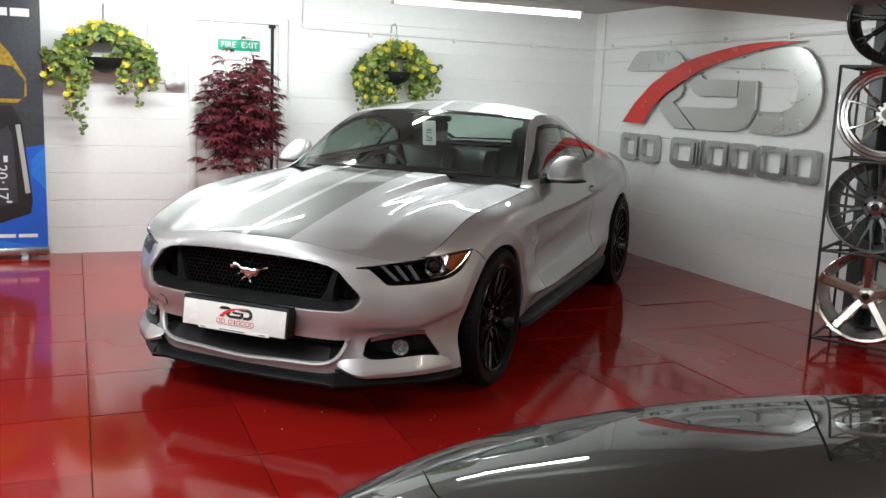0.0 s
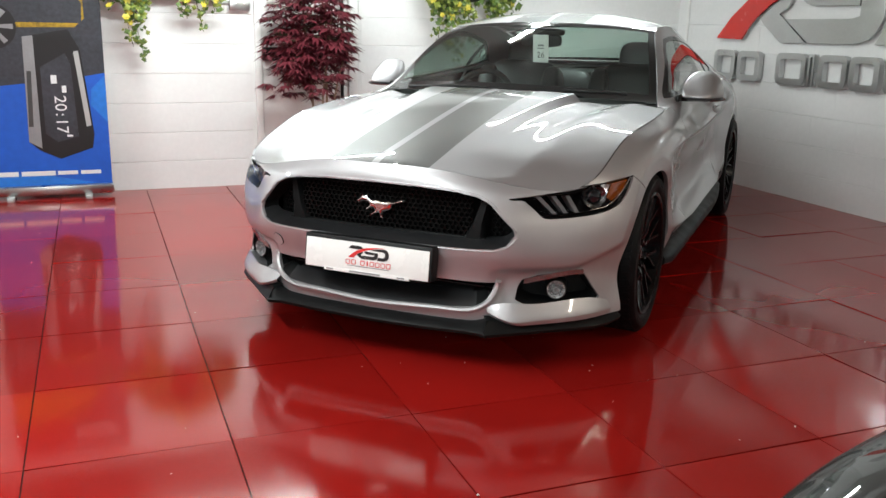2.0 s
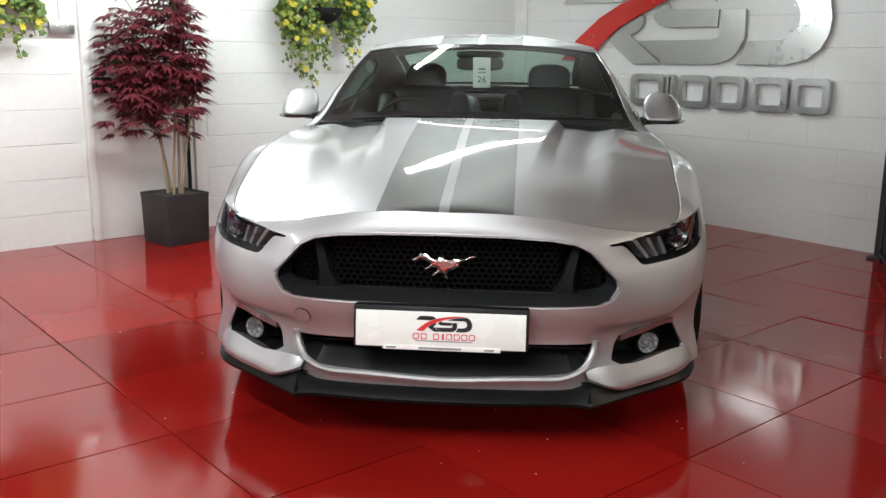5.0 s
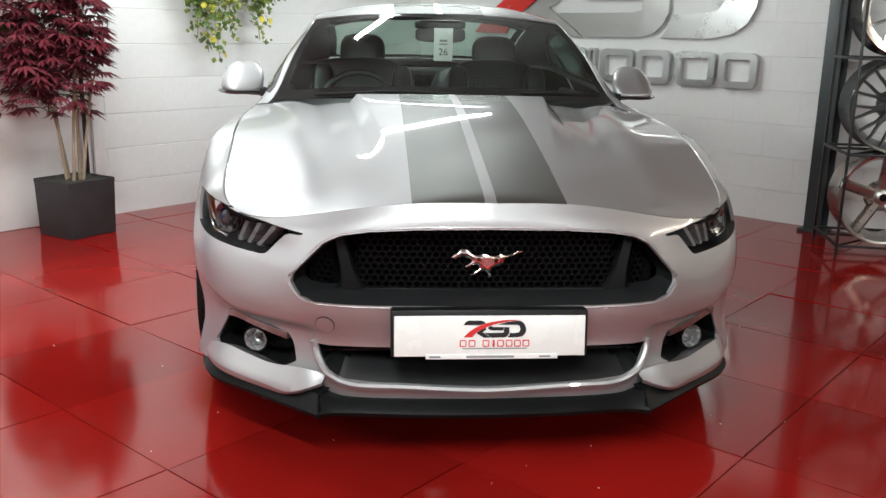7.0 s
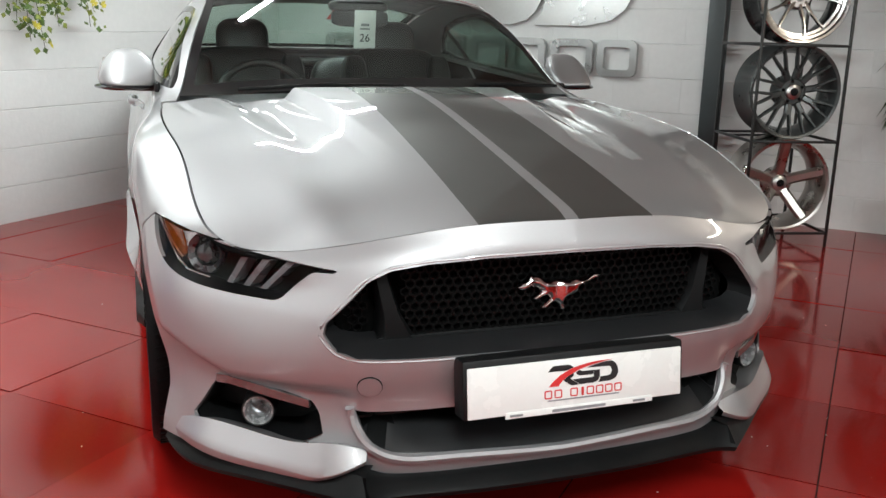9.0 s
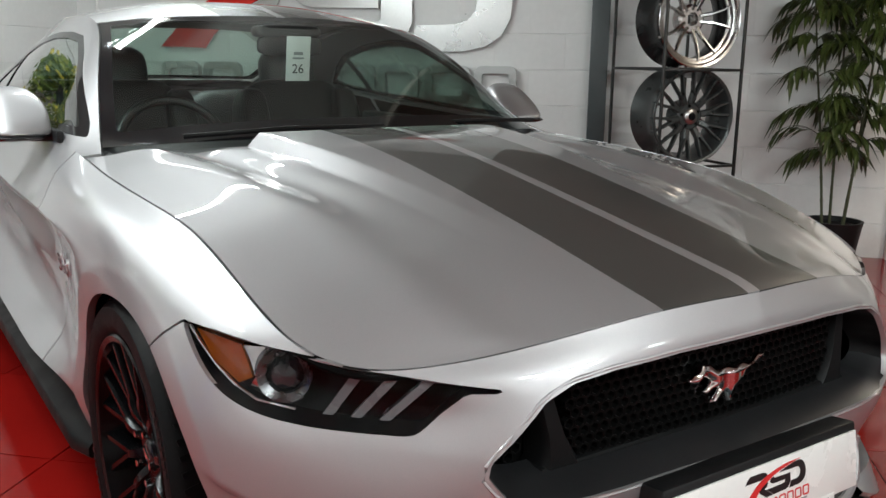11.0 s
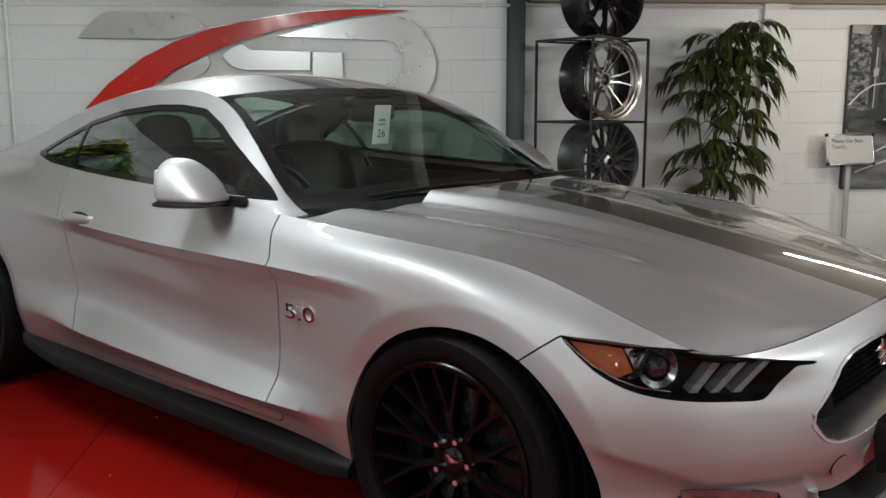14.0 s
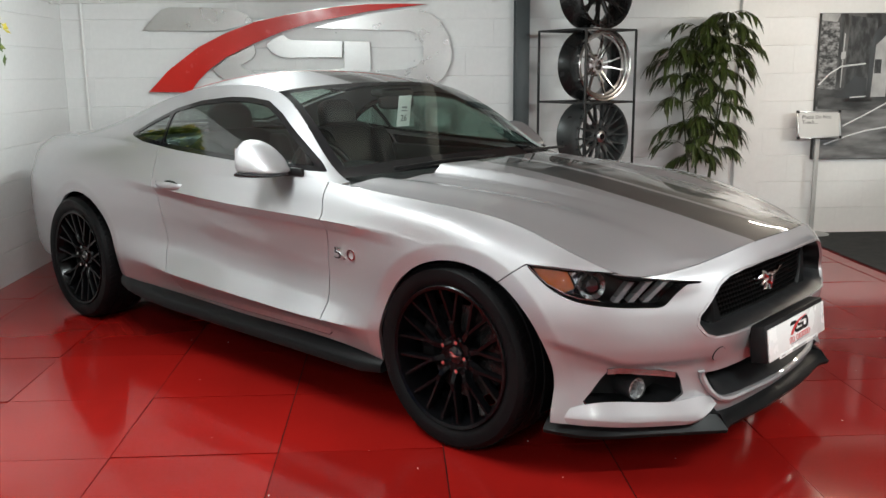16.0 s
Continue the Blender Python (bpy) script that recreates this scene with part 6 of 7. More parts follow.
def show_wheel(style, m, label):
    """A bare alloy wheel on show; its face looks to +x of m."""
    w = tagged(new("alloy_wheel"), label, "alloy wheel", "alloy wheels on the rack")
    w.matrix_world = m
    r, wide = .2505, .225
    face, barrel = {"black": ("alloy_black", "alloy_black"), "silver": ("alloy_silver", "barrel_dark"), "grey": ("alloy_grey", "alloy_grey"), "satin": ("alloy_satin", "alloy_satin")}[style]
    bm = bmesh.new()
    rim_barrel(bm, r, wide, seg=72)
    rim = part("rim", bm, MAT[barrel], w)
    bm = bmesh.new()
    h = wide / 2
    spin(bm, [(h + .001, r + .007), (h + .005, r + .003), (h + .001, r - .010), (h - .012, r - .016), (h - .03, r - .020), (h - .012, r - .0135), (h - .002, r - .008)], 72)
    part("lip", bm, MAT["alloy_silver" if style == "silver" else face], w)
    arms = []                                            # each spoke: bars (from, to, width, x0, x1, thickness)
    if style == "silver":
        hubx = .03
        for k in range(5):
            a = 2 * math.pi * k / 5
            for g in (-1, 1):
                arms.append([((.050, a + .30 * g), (.120, a + .20 * g), .022, .045, .066, .024), ((.117, a + .20 * g), (.185, a + .235 * g), .016, .066, .084, .022), ((.182, a + .235 * g), (.250, a + .29 * g), .013, .084, .098, .020)])
    elif style == "black":
        hubx = .05
        for k in range(10):
            a = 2 * math.pi * k / 10
            arms.append([((.05, a), (.15, a), .030, .06, .085, .03), ((.145, a), (.255, a + .09), .016, .085, .10, .026), ((.145, a), (.255, a - .09), .016, .085, .10, .026)])
    elif style == "grey":
        hubx = .07
        for k in range(10):
            a = 2 * math.pi * k / 10
            arms.append([((.070, a), (.128, a), .038, .085, .096, .03)] + [((.120, a + .06 * g), (.190, a + .135 * g), .017, .096, .104, .028) for g in (-1, 1)] + [((.186, a + .135 * g), (.258, a + .150 * g), .015, .104, .110, .026) for g in (-1, 1)])
    else:
        hubx = .03
        for k in range(5):
            a = 2 * math.pi * k / 5 + math.pi / 2
            arms.append([((.045, a), (.262, a), .060, .045, .108, .04)])
    for group in arms:
        bm = bmesh.new()
        for bar in group:
            branch(bm, *bar)
        part("spoke", bm, MAT[face], w)
    if style == "silver":
        bm = bmesh.new()
        spin(bm, [(h - .012, r - .012), (h - .016, r - .030), (h - .034, r - .034), (h - .036, r - .046), (h - .046, r - .046), (h - .05, r - .02)], 72)
        part("stepped_lip", bm, MAT["alloy_silver"], w, "polished stepped lip")
    bm = bmesh.new()
    spin(bm, [(-.02, .03), (-.02, .085), (hubx, .080), (hubx + .012, .066), (hubx + .012, .036), (hubx, .032)], 40)
    part("hub", bm, MAT[face], w)
    if style in ("grey", "satin"):
        bm = bmesh.new()
        spin(bm, [(hubx, .001), (hubx, .044), (hubx + .022, .043), (hubx + .028, .036), (hubx + .030, .001)], 32)
        cap = part("centre_cap", bm, MAT["brushed_steel"], w, "steel centre cap")
        bm = bmesh.new()
        spin(bm, [(hubx + .029, .001), (hubx + .029, .022), (hubx + .032, .021), (hubx + .032, .001)], 24)
        part("cap_disc", bm, MAT["black_gloss"], w)
    # black plugs in the hub face stand in for shaded bolt holes
    for k in range(5):
        a = 2 * math.pi * k / 5 + .3
        bm = bmesh.new()
        rod(bm, (hubx - .01, .056 * math.cos(a), .056 * math.sin(a)), (hubx + .0135, .056 * math.cos(a), .056 * math.sin(a)), .009, 10)
        part("bolt_hole_shade", bm, MAT["underside_and_shade"], w)
    return w


for z, style, turn, label in ((LEVELS[0], "satin", 0, "satin silver five-spoke alloy wheel on the bottom shelf"), (LEVELS[1], "grey", 10, "dark grey mesh-spoke alloy wheel with a round centre cap"),
                              (LEVELS[2], "silver", 4, "polished silver thin-spoke alloy wheel with deep dark barrel"), (LEVELS[3], "black", 0, "black ten-spoke alloy wheel on top of the rack")):
    show_wheel(style, RACK @ pose(WIDE / 2, .17, z + BAR + .258, 0, 0, -90) @ pose(0, 0, 0, turn, 0, 0), label)

# ---- plants ----
def leaf_blade(bm, base, way, up, length, width, fold=.25, droop=.2):
    """A pointed leaf of six triangles, folded along its rib."""
    way = way.normalized()
    side = way.cross(up)
    side = side.normalized() if side.length > 1e-4 else Vector((1, 0, 0))
    n = side.cross(way)
    mid = base + way * length * .45 - n * fold * width * .5
    tip = base + way * length - Vector((0, 0, droop * length))
    a, b = mid + side * width / 2 + n * fold * width, mid - side * width / 2 + n * fold * width
    v = [bm.verts.new(p) for p in (base, a, tip, b, mid)]
    for i in range(4):
        bm.faces.new((v[i], v[(i + 1) % 4], v[4]))


def vec(r=1.0):
    return Vector((random.gauss(0, 1), random.gauss(0, 1), random.gauss(0, 1))).normalized() * r


def ivy_leaf(bm, p, size):
    """A lobed ivy leaf facing roughly out from the wall."""
    n = (Vector((0, -1, .5)) + vec(.7)).normalized()
    q = n.to_track_quat("Z", "Y")
    spin0 = random.uniform(0, 6.28)
    c = bm.verts.new(p + n * size * .08)
    ring = []
    for k, r in enumerate((.5, .34, .52, .34, .6, .34, .52, .34)):
        a = spin0 + k * math.pi / 4
        ring.append(bm.verts.new(p + q @ Vector((r * size * math.cos(a), r * size * math.sin(a), random.uniform(-.08, .05) * size))))
    for k in range(8):
        bm.faces.new((c, ring[k], ring[(k + 1) % 8]))


def flower_head(p, size):
    bm = bmesh.new()
    n = (Vector((0, -1, .35)) + vec(.5)).normalized()
    q = n.to_track_quat("Z", "Y")
    for k in range(6):
        a = k * math.pi / 3 + random.uniform(-.2, .2)
        tip = p + q @ Vector((size * .55 * math.cos(a), size * .55 * math.sin(a), size * random.uniform(.05, .25)))
        l, r = [p + q @ Vector((size * .38 * math.cos(a + d), size * .38 * math.sin(a + d), size * .12)) for d in (-.5, .5)]
        v = [bm.verts.new(x) for x in (p, l, tip, r)]
        bm.faces.new(v)
    v = [bm.verts.new(p + q @ Vector((size * .12 * math.cos(k * 1.57), size * .12 * math.sin(k * 1.57), size * .2))) for k in range(4)]
    bm.faces.new(v)
    return bm


def hanging_basket(m, seed, strands, wide, drop):
    random.seed(seed)
    basket = tagged(new("hanging_basket"), "hanging basket of trailing green ivy with yellow flowers", "hanging plant", "hanging baskets")
    basket.matrix_world = m
    bm = bmesh.new()
    for v in bmesh.ops.create_uvsphere(bm, u_segments=20, v_segments=10, radius=.13)["verts"]:
        v.co.z = min(v.co.z, 0) * .9
    part("bowl", bm, MAT["black_plastic"], basket, "dark basket bowl")
    for k in range(3):
        a = k * 2.094 + .5
        bm = bmesh.new()
        rod(bm, (.12 * math.cos(a), .12 * math.sin(a), 0), (0, 0, .33), .003, 5)
        part("chain", bm, MAT["brushed_steel"], basket)
    bm = bmesh.new()
    tube(bm, [(0, .17, .28), (0, .14, .40), (0, .05, .41), (0, 0, .37), (0, 0, .33)], .006, 6)
    part("hook", bm, MAT["brushed_steel"], basket, "steel wall hook")
    bm, light, blooms = bmesh.new(), bmesh.new(), []
    for k in range(820):
        # an arch of leaves: full over the top, falling to both sides, with a hollow under the bowl
        t = random.gauss(0, .55)
        t = max(-1.25, min(1.25, t))
        r = random.uniform(.20, 1.0) ** .6
        x = wide * math.sin(t) * (.80 + .25 * r)
        z = .26 * math.cos(t * 1.25) * (.45 + .6 * r) - .03 - .10 * abs(t) * random.random()
        p = Vector((x, random.uniform(-.13, .09), z))
        ivy_leaf(bm if random.random() < .68 else light, p, random.uniform(.045, .085))
        if k % 19 == 0:
            blooms.append(flower_head(p + Vector((0, -.05, .02)), random.uniform(.045, .072)))
    for x0, length, sway in strands:
        n = int(length / .017)
        for k in range(n):
            t = k / n
            spread = .075 * (1 - t) + .012
            p = Vector((x0 + sway * t + random.gauss(0, spread * .6), random.uniform(-.09, .04), .06 - length * t + random.gauss(0, .01)))
            for _ in range(5 if t < .6 else 2):
                ivy_leaf(bm if random.random() < .6 else light, p + vec(.03), random.uniform(.030, .065) * (1 - .35 * t))
            if random.random() < .10:
                blooms.append(flower_head(p + Vector((0, -.04, 0)), random.uniform(.038, .060)))
    tagged(part("foliage", bm, MAT["leaf_green"], basket, "trailing ivy leaves", smooth=False), kind="stuff")
    tagged(part("young_leaves", light, MAT["leaf_light"], basket, "lighter young ivy leaves", smooth=False), kind="stuff")
    for bloom in blooms:
        part("flower", bloom, MAT["flower"], basket, "yellow flower", smooth=False)
    bm = bmesh.new()
    for x0, length, sway in strands:
        tube(bm, [(x0 * .6, -.02, .05), (x0, -.02, -length * .3), (x0 + sway, -.02, -length + .06)], .0025, 4)
    part("vine", bm, MAT["stem_dark"], basket)


hanging_basket(BW @ pose(-4.49, -.16, 1.555), 3, ((-.30, .55, .06), (-.24, .66, .08), (-.18, .40, .0), (.12, .35, .02), (.20, .44, .05), (.30, .30, .04), (-.36, .30, -.02)), .40, .6)
hanging_basket(BW @ pose(-2.11, -.16, 1.555), 8, ((-.24, .58, .02), (-.18, .62, .05), (-.10, .40, .0), (.14, .36, .02), (.22, .40, .02), (-.28, .48, -.02), (.28, .25, .08), (-.05, .50, .03), (.18, .50, .03)), .38, .55)


def maple():
    random.seed(21)
    tree = tagged(new("potted_maple"), "artificial dark red maple tree in a square slate pot", "potted plant")
    tree.matrix_world = BW @ pose(-3.41, -.34, 0, 0, 0, -31) @ Matrix.Scale(.965, 4)
    bm = bmesh.new()
    a, b, h = .163, .155, .345
    prism(bm, [(-b, -b), (b, -b), (b, b), (-b, b)], h)
    for v in bm.verts:
        if v.co.z > .1:
            v.co.x *= a / b; v.co.y *= a / b
    top = max(bm.faces, key=lambda f: f.calc_center_median().z)
    inner = bmesh.ops.inset_individual(bm, faces=[top], thickness=.018)
    bmesh.ops.translate(bm, vec=(0, 0, -.03), verts=top.verts[:])
    bmesh.ops.bevel(bm, geom=[e for e in bm.edges if e.calc_length() > .2], offset=.005, segments=2, affect="EDGES", profile=.5)
    part("pot", bm, MAT["slate"], tree, "dark grey slate pot", m=pose(0, 0, 0, 0, 0, 40))
    bm = bmesh.new()
    made = bmesh.ops.create_grid(bm, x_segments=14, y_segments=14, size=.145)["verts"]
    for v in made:
        v.co.z = .33 + random.uniform(-.006, .008)
    part("soil", bm, MAT["soil"], tree, m=pose(0, 0, 0, 0, 0, 40))
    stems, twigs = [], []
    for k, (x, y, tx, ty, tz) in enumerate(((-.04, .0, -.12, .02, 1.45), (.03, .02, .02, .0, 1.60), (.0, -.04, .12, -.04, 1.5), (.05, -.02, .20, .03, 1.25), (-.03, .04, -.22, -.02, 1.2))):
        pts = [(x, y, .31), (x * 1.2 + tx * .15, y + ty * .2, .62), (x + tx * .5, ty * .6, .62 + (tz - .62) * .5), (x + tx, ty, tz)]
        curve = curve_through(pts, 12)
        bm = bmesh.new()
        tube(bm, [tuple(p) for p in curve], .011, 7, .35)
        part("stem", bm, MAT["stem"], tree, "pale thin stem")
        stems.append(curve)
    bm, tw = bmesh.new(), bmesh.new()
    for k in range(560):
        c = stems[k % 5]
        i = min(11, int(5.5 + 6.5 * random.random() ** .8))
        base = Vector(c[i])
        out = Vector((random.gauss(0, 1), random.gauss(0, .8), random.uniform(-.35, .6))).normalized()
        reach = random.uniform(.03, .235) * (1.0 if base.z < 1.45 else .85)
        p = base + out * reach + Vector((0, 0, random.uniform(-.06, .08)))
        p.x = max(-.32, min(.28, p.x)) - .085
        p.z = max(.74, p.z)
        if k % 3 == 0:
            tube(tw, [tuple(base), tuple((base + p) / 2 + Vector((0, 0, .02))), tuple(p)], .003, 4)
        n = Vector((out.x, out.y, .1)).normalized()
        s = random.uniform(.075, .125)
        for j in range(7):
            ang = (j - 3) * .46 + random.uniform(-.1, .1)
            q = Matrix.Rotation(ang, 3, (n.cross(Vector((0, 0, 1))).cross(n)) if n.cross(Vector((0, 0, 1))).length > .01 else Vector((0, 0, 1)))
            way = q @ (n + Vector((0, 0, -.35))).normalized()
            leaf_blade(bm, p, way + vec(.12), Vector((0, 0, 1)) + vec(.4), s * (1.15 - .12 * abs(j - 3)), s * .23, .2, .15)
    tagged(part("leaves", bm, MAT["leaf_red"], tree, "dark red palmate leaves", smooth=False), kind="stuff")
    tagged(part("twig_work", tw, MAT["stem_dark"], tree), kind="stuff")


maple()


def palm():
    random.seed(5)
    tree = tagged(new("potted_palm"), "artificial bamboo palm with drooping dark green fronds in a black pot", "potted plant")
    tree.matrix_world = RW @ pose(4.87, -.36, 0) @ Matrix.Scale(.94, 4)
    bm = bmesh.new()
    spin(bm, [(0, .001), (0, .125), (.27, .165), (.30, .172), (.30, .155), (.27, .15), (.26, .001)], 28, "Z", closed=False)
    part("pot", bm, MAT["black_plastic"], tree, "round black plastic pot")
    bm, tw = bmesh.new(), bmesh.new()
    for x, y, tx, ty, tz, levels in ((-.06, 0, -.16, .03, 1.60, (.80, .98, 1.16, 1.36, 1.50, 1.58)), (-.01, .04, -.03, .05, 1.74, (.72, 1.02, 1.30, 1.56, 1.68, 1.73)), (.05, -.03, .10, -.03, 1.84, (.88, 1.14, 1.38, 1.60, 1.74, 1.82)), (.06, .03, .15, .04, 1.66, (.76, .96, 1.22, 1.46, 1.58, 1.65))):
        curve = curve_through([(x, y, .24), (x + tx * .3, y + ty * .3, .70), (x + tx * .7, ty * .7, 1.2), (x + tx, ty, tz)], 40)
        cane = bmesh.new()
        tube(cane, [tuple(p) for p in curve], .009, 7, .5)
        for p in curve[1:-1:4]:
            rod(cane, (p[0], p[1], p[2] - .004), (p[0], p[1], p[2] + .004), .0115, 7)
        part("cane", cane, MAT["stem_dark"], tree, "jointed dark green cane")
        turn = random.uniform(0, 6.28)
        for level in levels:
            base = Vector(curve[int(np.argmin(np.abs(curve[:, 2] - level)))])
            for g in range(4):
                turn += 1.65 + random.uniform(-.4, .4)
                out = Vector((math.cos(turn), .75 * math.sin(turn), random.uniform(.35, .85))).normalized()
                length = random.uniform(.17, .30)
                rib = [base + out * length * t + Vector((0, 0, -.55 * length * t * t)) for t in np.linspace(0, 1, 9)]
                tube(tw, [tuple(p) for p in rib], .0026, 4, .5)
                for i in range(2, 9):
                    d = (rib[i] - rib[i - 1]).normalized()
                    for sgn in (-1, 1):
                        side = d.cross(Vector((0, 0, 1))).normalized() * sgn
                        way = (d * .8 + side * random.uniform(.35, .65) + Vector((0, 0, -.55))).normalized()
                        leaf_blade(bm, rib[i], way + vec(.14), Vector((0, 0, 1)), random.uniform(.11, .18), random.uniform(.024, .038), .2, .28)
    tagged(part("leaves", bm, MAT["leaf_palm"], tree, "long pointed green leaflets", smooth=False), kind="stuff")
    tagged(part("ribs", tw, MAT["stem_dark"], tree), kind="stuff")


palm()

# ---- poster and notice ----
poster = tagged(new("wall_poster"), "large black and white photographic canvas print on the wall", "picture")
poster.matrix_world = RW @ pose(5.905, WALL_Y - .02, .612, 90, 0, 0) @ Matrix.Scale(.925, 4)
bm = bmesh.new()
box(bm, (.85, .625, 0), (1.70, 1.25, .036), .002)
part("canvas", bm, MAT["photo_print"], poster, "dark grey photo print")


def flat_shape(name, pts, z, material, parent, label=""):
    bm = bmesh.new()
    prism(bm, pts, .0012, pose(0, 0, z))
    return part(name, bm, material, parent, label, smooth=False)


flat_shape("yard_ground", [(.004, .004), (1.696, .004), (1.696, .46), (.9, .47), (.4, .44), (.004, .46)], .0185, MAT["print_ground"], poster)
flat_shape("ground_shade", [(.02, .44), (.34, .42), (.95, .45), (1.69, .44), (1.69, .60), (.02, .60)], .0190, MAT["print_shade"], poster)
flat_shape("stone_wall", [(.004, .62), (.17, .60), (.19, .92), (.16, 1.17), (.004, 1.19)], .0190, MAT["print_stone"], poster)
flat_shape("sky", [(.004, 1.19), (.14, 1.175), (.17, 1.246), (.004, 1.246)], .0192, MAT["print_pale"], poster)
flat_shape("dark_post", [(.165, .60), (.20, .60), (.205, 1.246), (.17, 1.246)], .0202, MAT["print_black_soft"], poster)
flat_shape("pale_post", [(.205, .62), (.214, .62), (.222, 1.08), (.213, 1.08)], .0204, MAT["print_pale"], poster)
flat_shape("wall_sign", [(.196, .86), (.236, .87), (.236, .93), (.196, .92)], .0206, MAT["print_pale"], poster)
flat_shape("dark_wall", [(.23, .50), (.50, .50), (.50, 1.20), (.26, 1.23)], .0190, MAT["print_black_soft"], poster)
flat_shape("arch", [(.45, .54), (.66, .54), (.66, 1.14), (.58, 1.17), (.50, 1.12), (.45, .98)], .0196, MAT["print_black"], poster)
flat_shape("doorway", [(.485, .54), (.62, .54), (.62, 1.04), (.58, 1.06), (.50, .98)], .0202, MAT["print_pale"], poster)
flat_shape("door_window", [(.50, .74), (.56, .74), (.56, .86), (.50, .86)], .0212, MAT["print_black_soft"], poster)
flat_shape("far_gable", [(.75, .60), (1.30, .60), (1.30, 1.02), (1.05, 1.20), (.75, 1.0)], .0190, MAT["print_stone"], poster)
flat_shape("car_side", [(.16, .53), (.44, .53), (.44, .70), (.33, .72), (.22, .60)], .0200, MAT["print_black"], poster)
for pts in (((.015, .645), (.10, .735), (.20, .800), (.42, .825)), ((.26, .29), (.45, .385), (.70, .52), (1.0, .60)), ((.10, .13), (.3, .20), (.46, .245), (.8, .30)), ((.30, .535), (.44, .545))):
    bm = bmesh.new()
    tube(bm, [(x, y, .020) for x, y in pts], .007, 4)
    part("highlight_line", bm, MAT["print_light"], poster, "pale outline of a car", smooth=False)

notice = tagged(new("notice_stand"), "white notice in a silver frame on a slim grey post", "sign")
notice.matrix_world = Matrix.Translation((4.235, .568, 0)) @ pose(0, 0, 0, 0, 0, -40)
bm = bmesh.new()
spin(bm, [(0, .001), (0, .15), (.008, .15), (.014, .13), (.018, .03), (.018, .001)], 36, "Z", closed=False)
part("base", bm, MAT["brushed_steel"], notice)
bm = bmesh.new()
box(bm, (0, 0, .42), (.035, .02, .82), .004)
part("post", bm, MAT["grey_plastic"], notice)
board = new("board")
board.parent = notice
board.matrix_basis = pose(-.012, -.022, .898, 80, 0, 0)
bm = bmesh.new()
box(bm, (0, 0, 0), (.355, .206, .010), .002)
part("sheet", bm, MAT["notice_paper"], board)
for sx, sy, w, h in ((0, .103, .36, .014), (0, -.103, .36, .014), (.178, 0, .014, .212), (-.178, 0, .014, .212)):
    bm = bmesh.new()
    box(bm, (sx, sy, .003), (w, h, .016), .003)
    part("frame_edge", bm, MAT["brushed_light"], board)
for sx in (-.178, .178):
    for sy in (-.103, .103):
        bm = bmesh.new()
        box(bm, (sx, sy, .004), (.022, .022, .018), .003)
        part("corner_cap", bm, MAT["black_plastic"], board)
words("lettering", "Please Do Not\nTouch...", .041, pose(-.145, .040, .0062), MAT["print_black"], board, .0004, "LEFT")

# ---- roll-up banner ----
banner = tagged(new("rollup_banner"), "tall roll-up banner with a car alarm fob on blue", "banner")
banner.matrix_world = BW @ pose(-4.935, -.17, 0, 90, 0, 0) @ Matrix.Scale(.96, 4)
bm = bmesh.new()
box(bm, (-.425, .06, 0), (.87, .07, .09), .012)
part("cassette", bm, MAT["brushed_light"], banner, "silver base cassette")
for x in (-.70, -.17):
    bm = bmesh.new()
    box(bm, (x, .014, .03), (.05, .028, .22), .006)
    part("foot", bm, MAT["grey_plastic"], banner)
bm = bmesh.new()
rod(bm, (-.425, .08, -.03), (-.425, 2.10, -.012), .012, 10)
part("pole", bm, MAT["brushed_steel"], banner)
bm = bmesh.new()
box(bm, (-.425, 1.095, 0), (.85, 2.01, .0025))
part("print_sheet", bm, MAT["print_dark"], banner, "dark printed sheet", smooth=False)
bm = bmesh.new()
box(bm, (-.425, 2.10, 0), (.86, .025, .02), .004)
part("top_rail", bm, MAT["brushed_light"], banner)
off = lambda pts: [(x + 4.975, z) for x, z in pts]
flat_shape("blue_field", [(-.85, .095), (0, .095), (0, .915), (-.35, .86), (-.85, .81)], .0015, MAT["print_blue"], banner, "blue field")
flat_shape("blue_wave", [(-.85, .10), (-.10, .10), (-.45, .17), (-.85, .19)], .0029, MAT["print_cyan"], banner)
flat_shape("blue_curve", [(0, .55), (0, .90), (-.10, .80), (-.11, .68)], .0029, MAT["print_cyan"], banner)
flat_shape("car_panel", off([(-5.82, 1.22), (-5.50, 1.235), (-5.16, 1.24), (-5.09, 1.30), (-5.09, 1.43), (-5.20, 1.62), (-5.30, 1.74), (-5.55, 1.80), (-5.82, 1.82)]), .0015, MAT["print_yellow"], banner, "yellow car picture")
flat_shape("car_shadow", off([(-5.82, 1.27), (-5.11, 1.27), (-5.10, 1.41), (-5.18, 1.52), (-5.5, 1.56), (-5.82, 1.57)]), .0029, MAT["print_dark"], banner)
bm = bmesh.new()
bmesh.ops.create_circle(bm, cap_ends=True, segments=32, radius=.16, matrix=pose(-5.70 + 4.975, 1.24, .0042))
part("wheel_picture", bm, MAT["print_black"], banner, smooth=False)
for k in range(7):
    c, d = math.cos(k * .8976), math.sin(k * .8976)
    flat_shape("wheel_spoke", [(-.725 + c * u - d * w, 1.24 + d * u + c * w) for u, w in ((.03, -.010), (.14, -.018), (.14, .018), (.03, .010))], .0056, MAT["print_grey"], banner)
flat_shape("fob", off([(-5.51, 1.17), (-5.205, 1.225), (-5.132, 1.08), (-5.076, .47), (-5.093, .368), (-5.319, .29), (-5.455, .356), (-5.524, .42)]), .0043, MAT["print_black"], banner, "black fob picture")
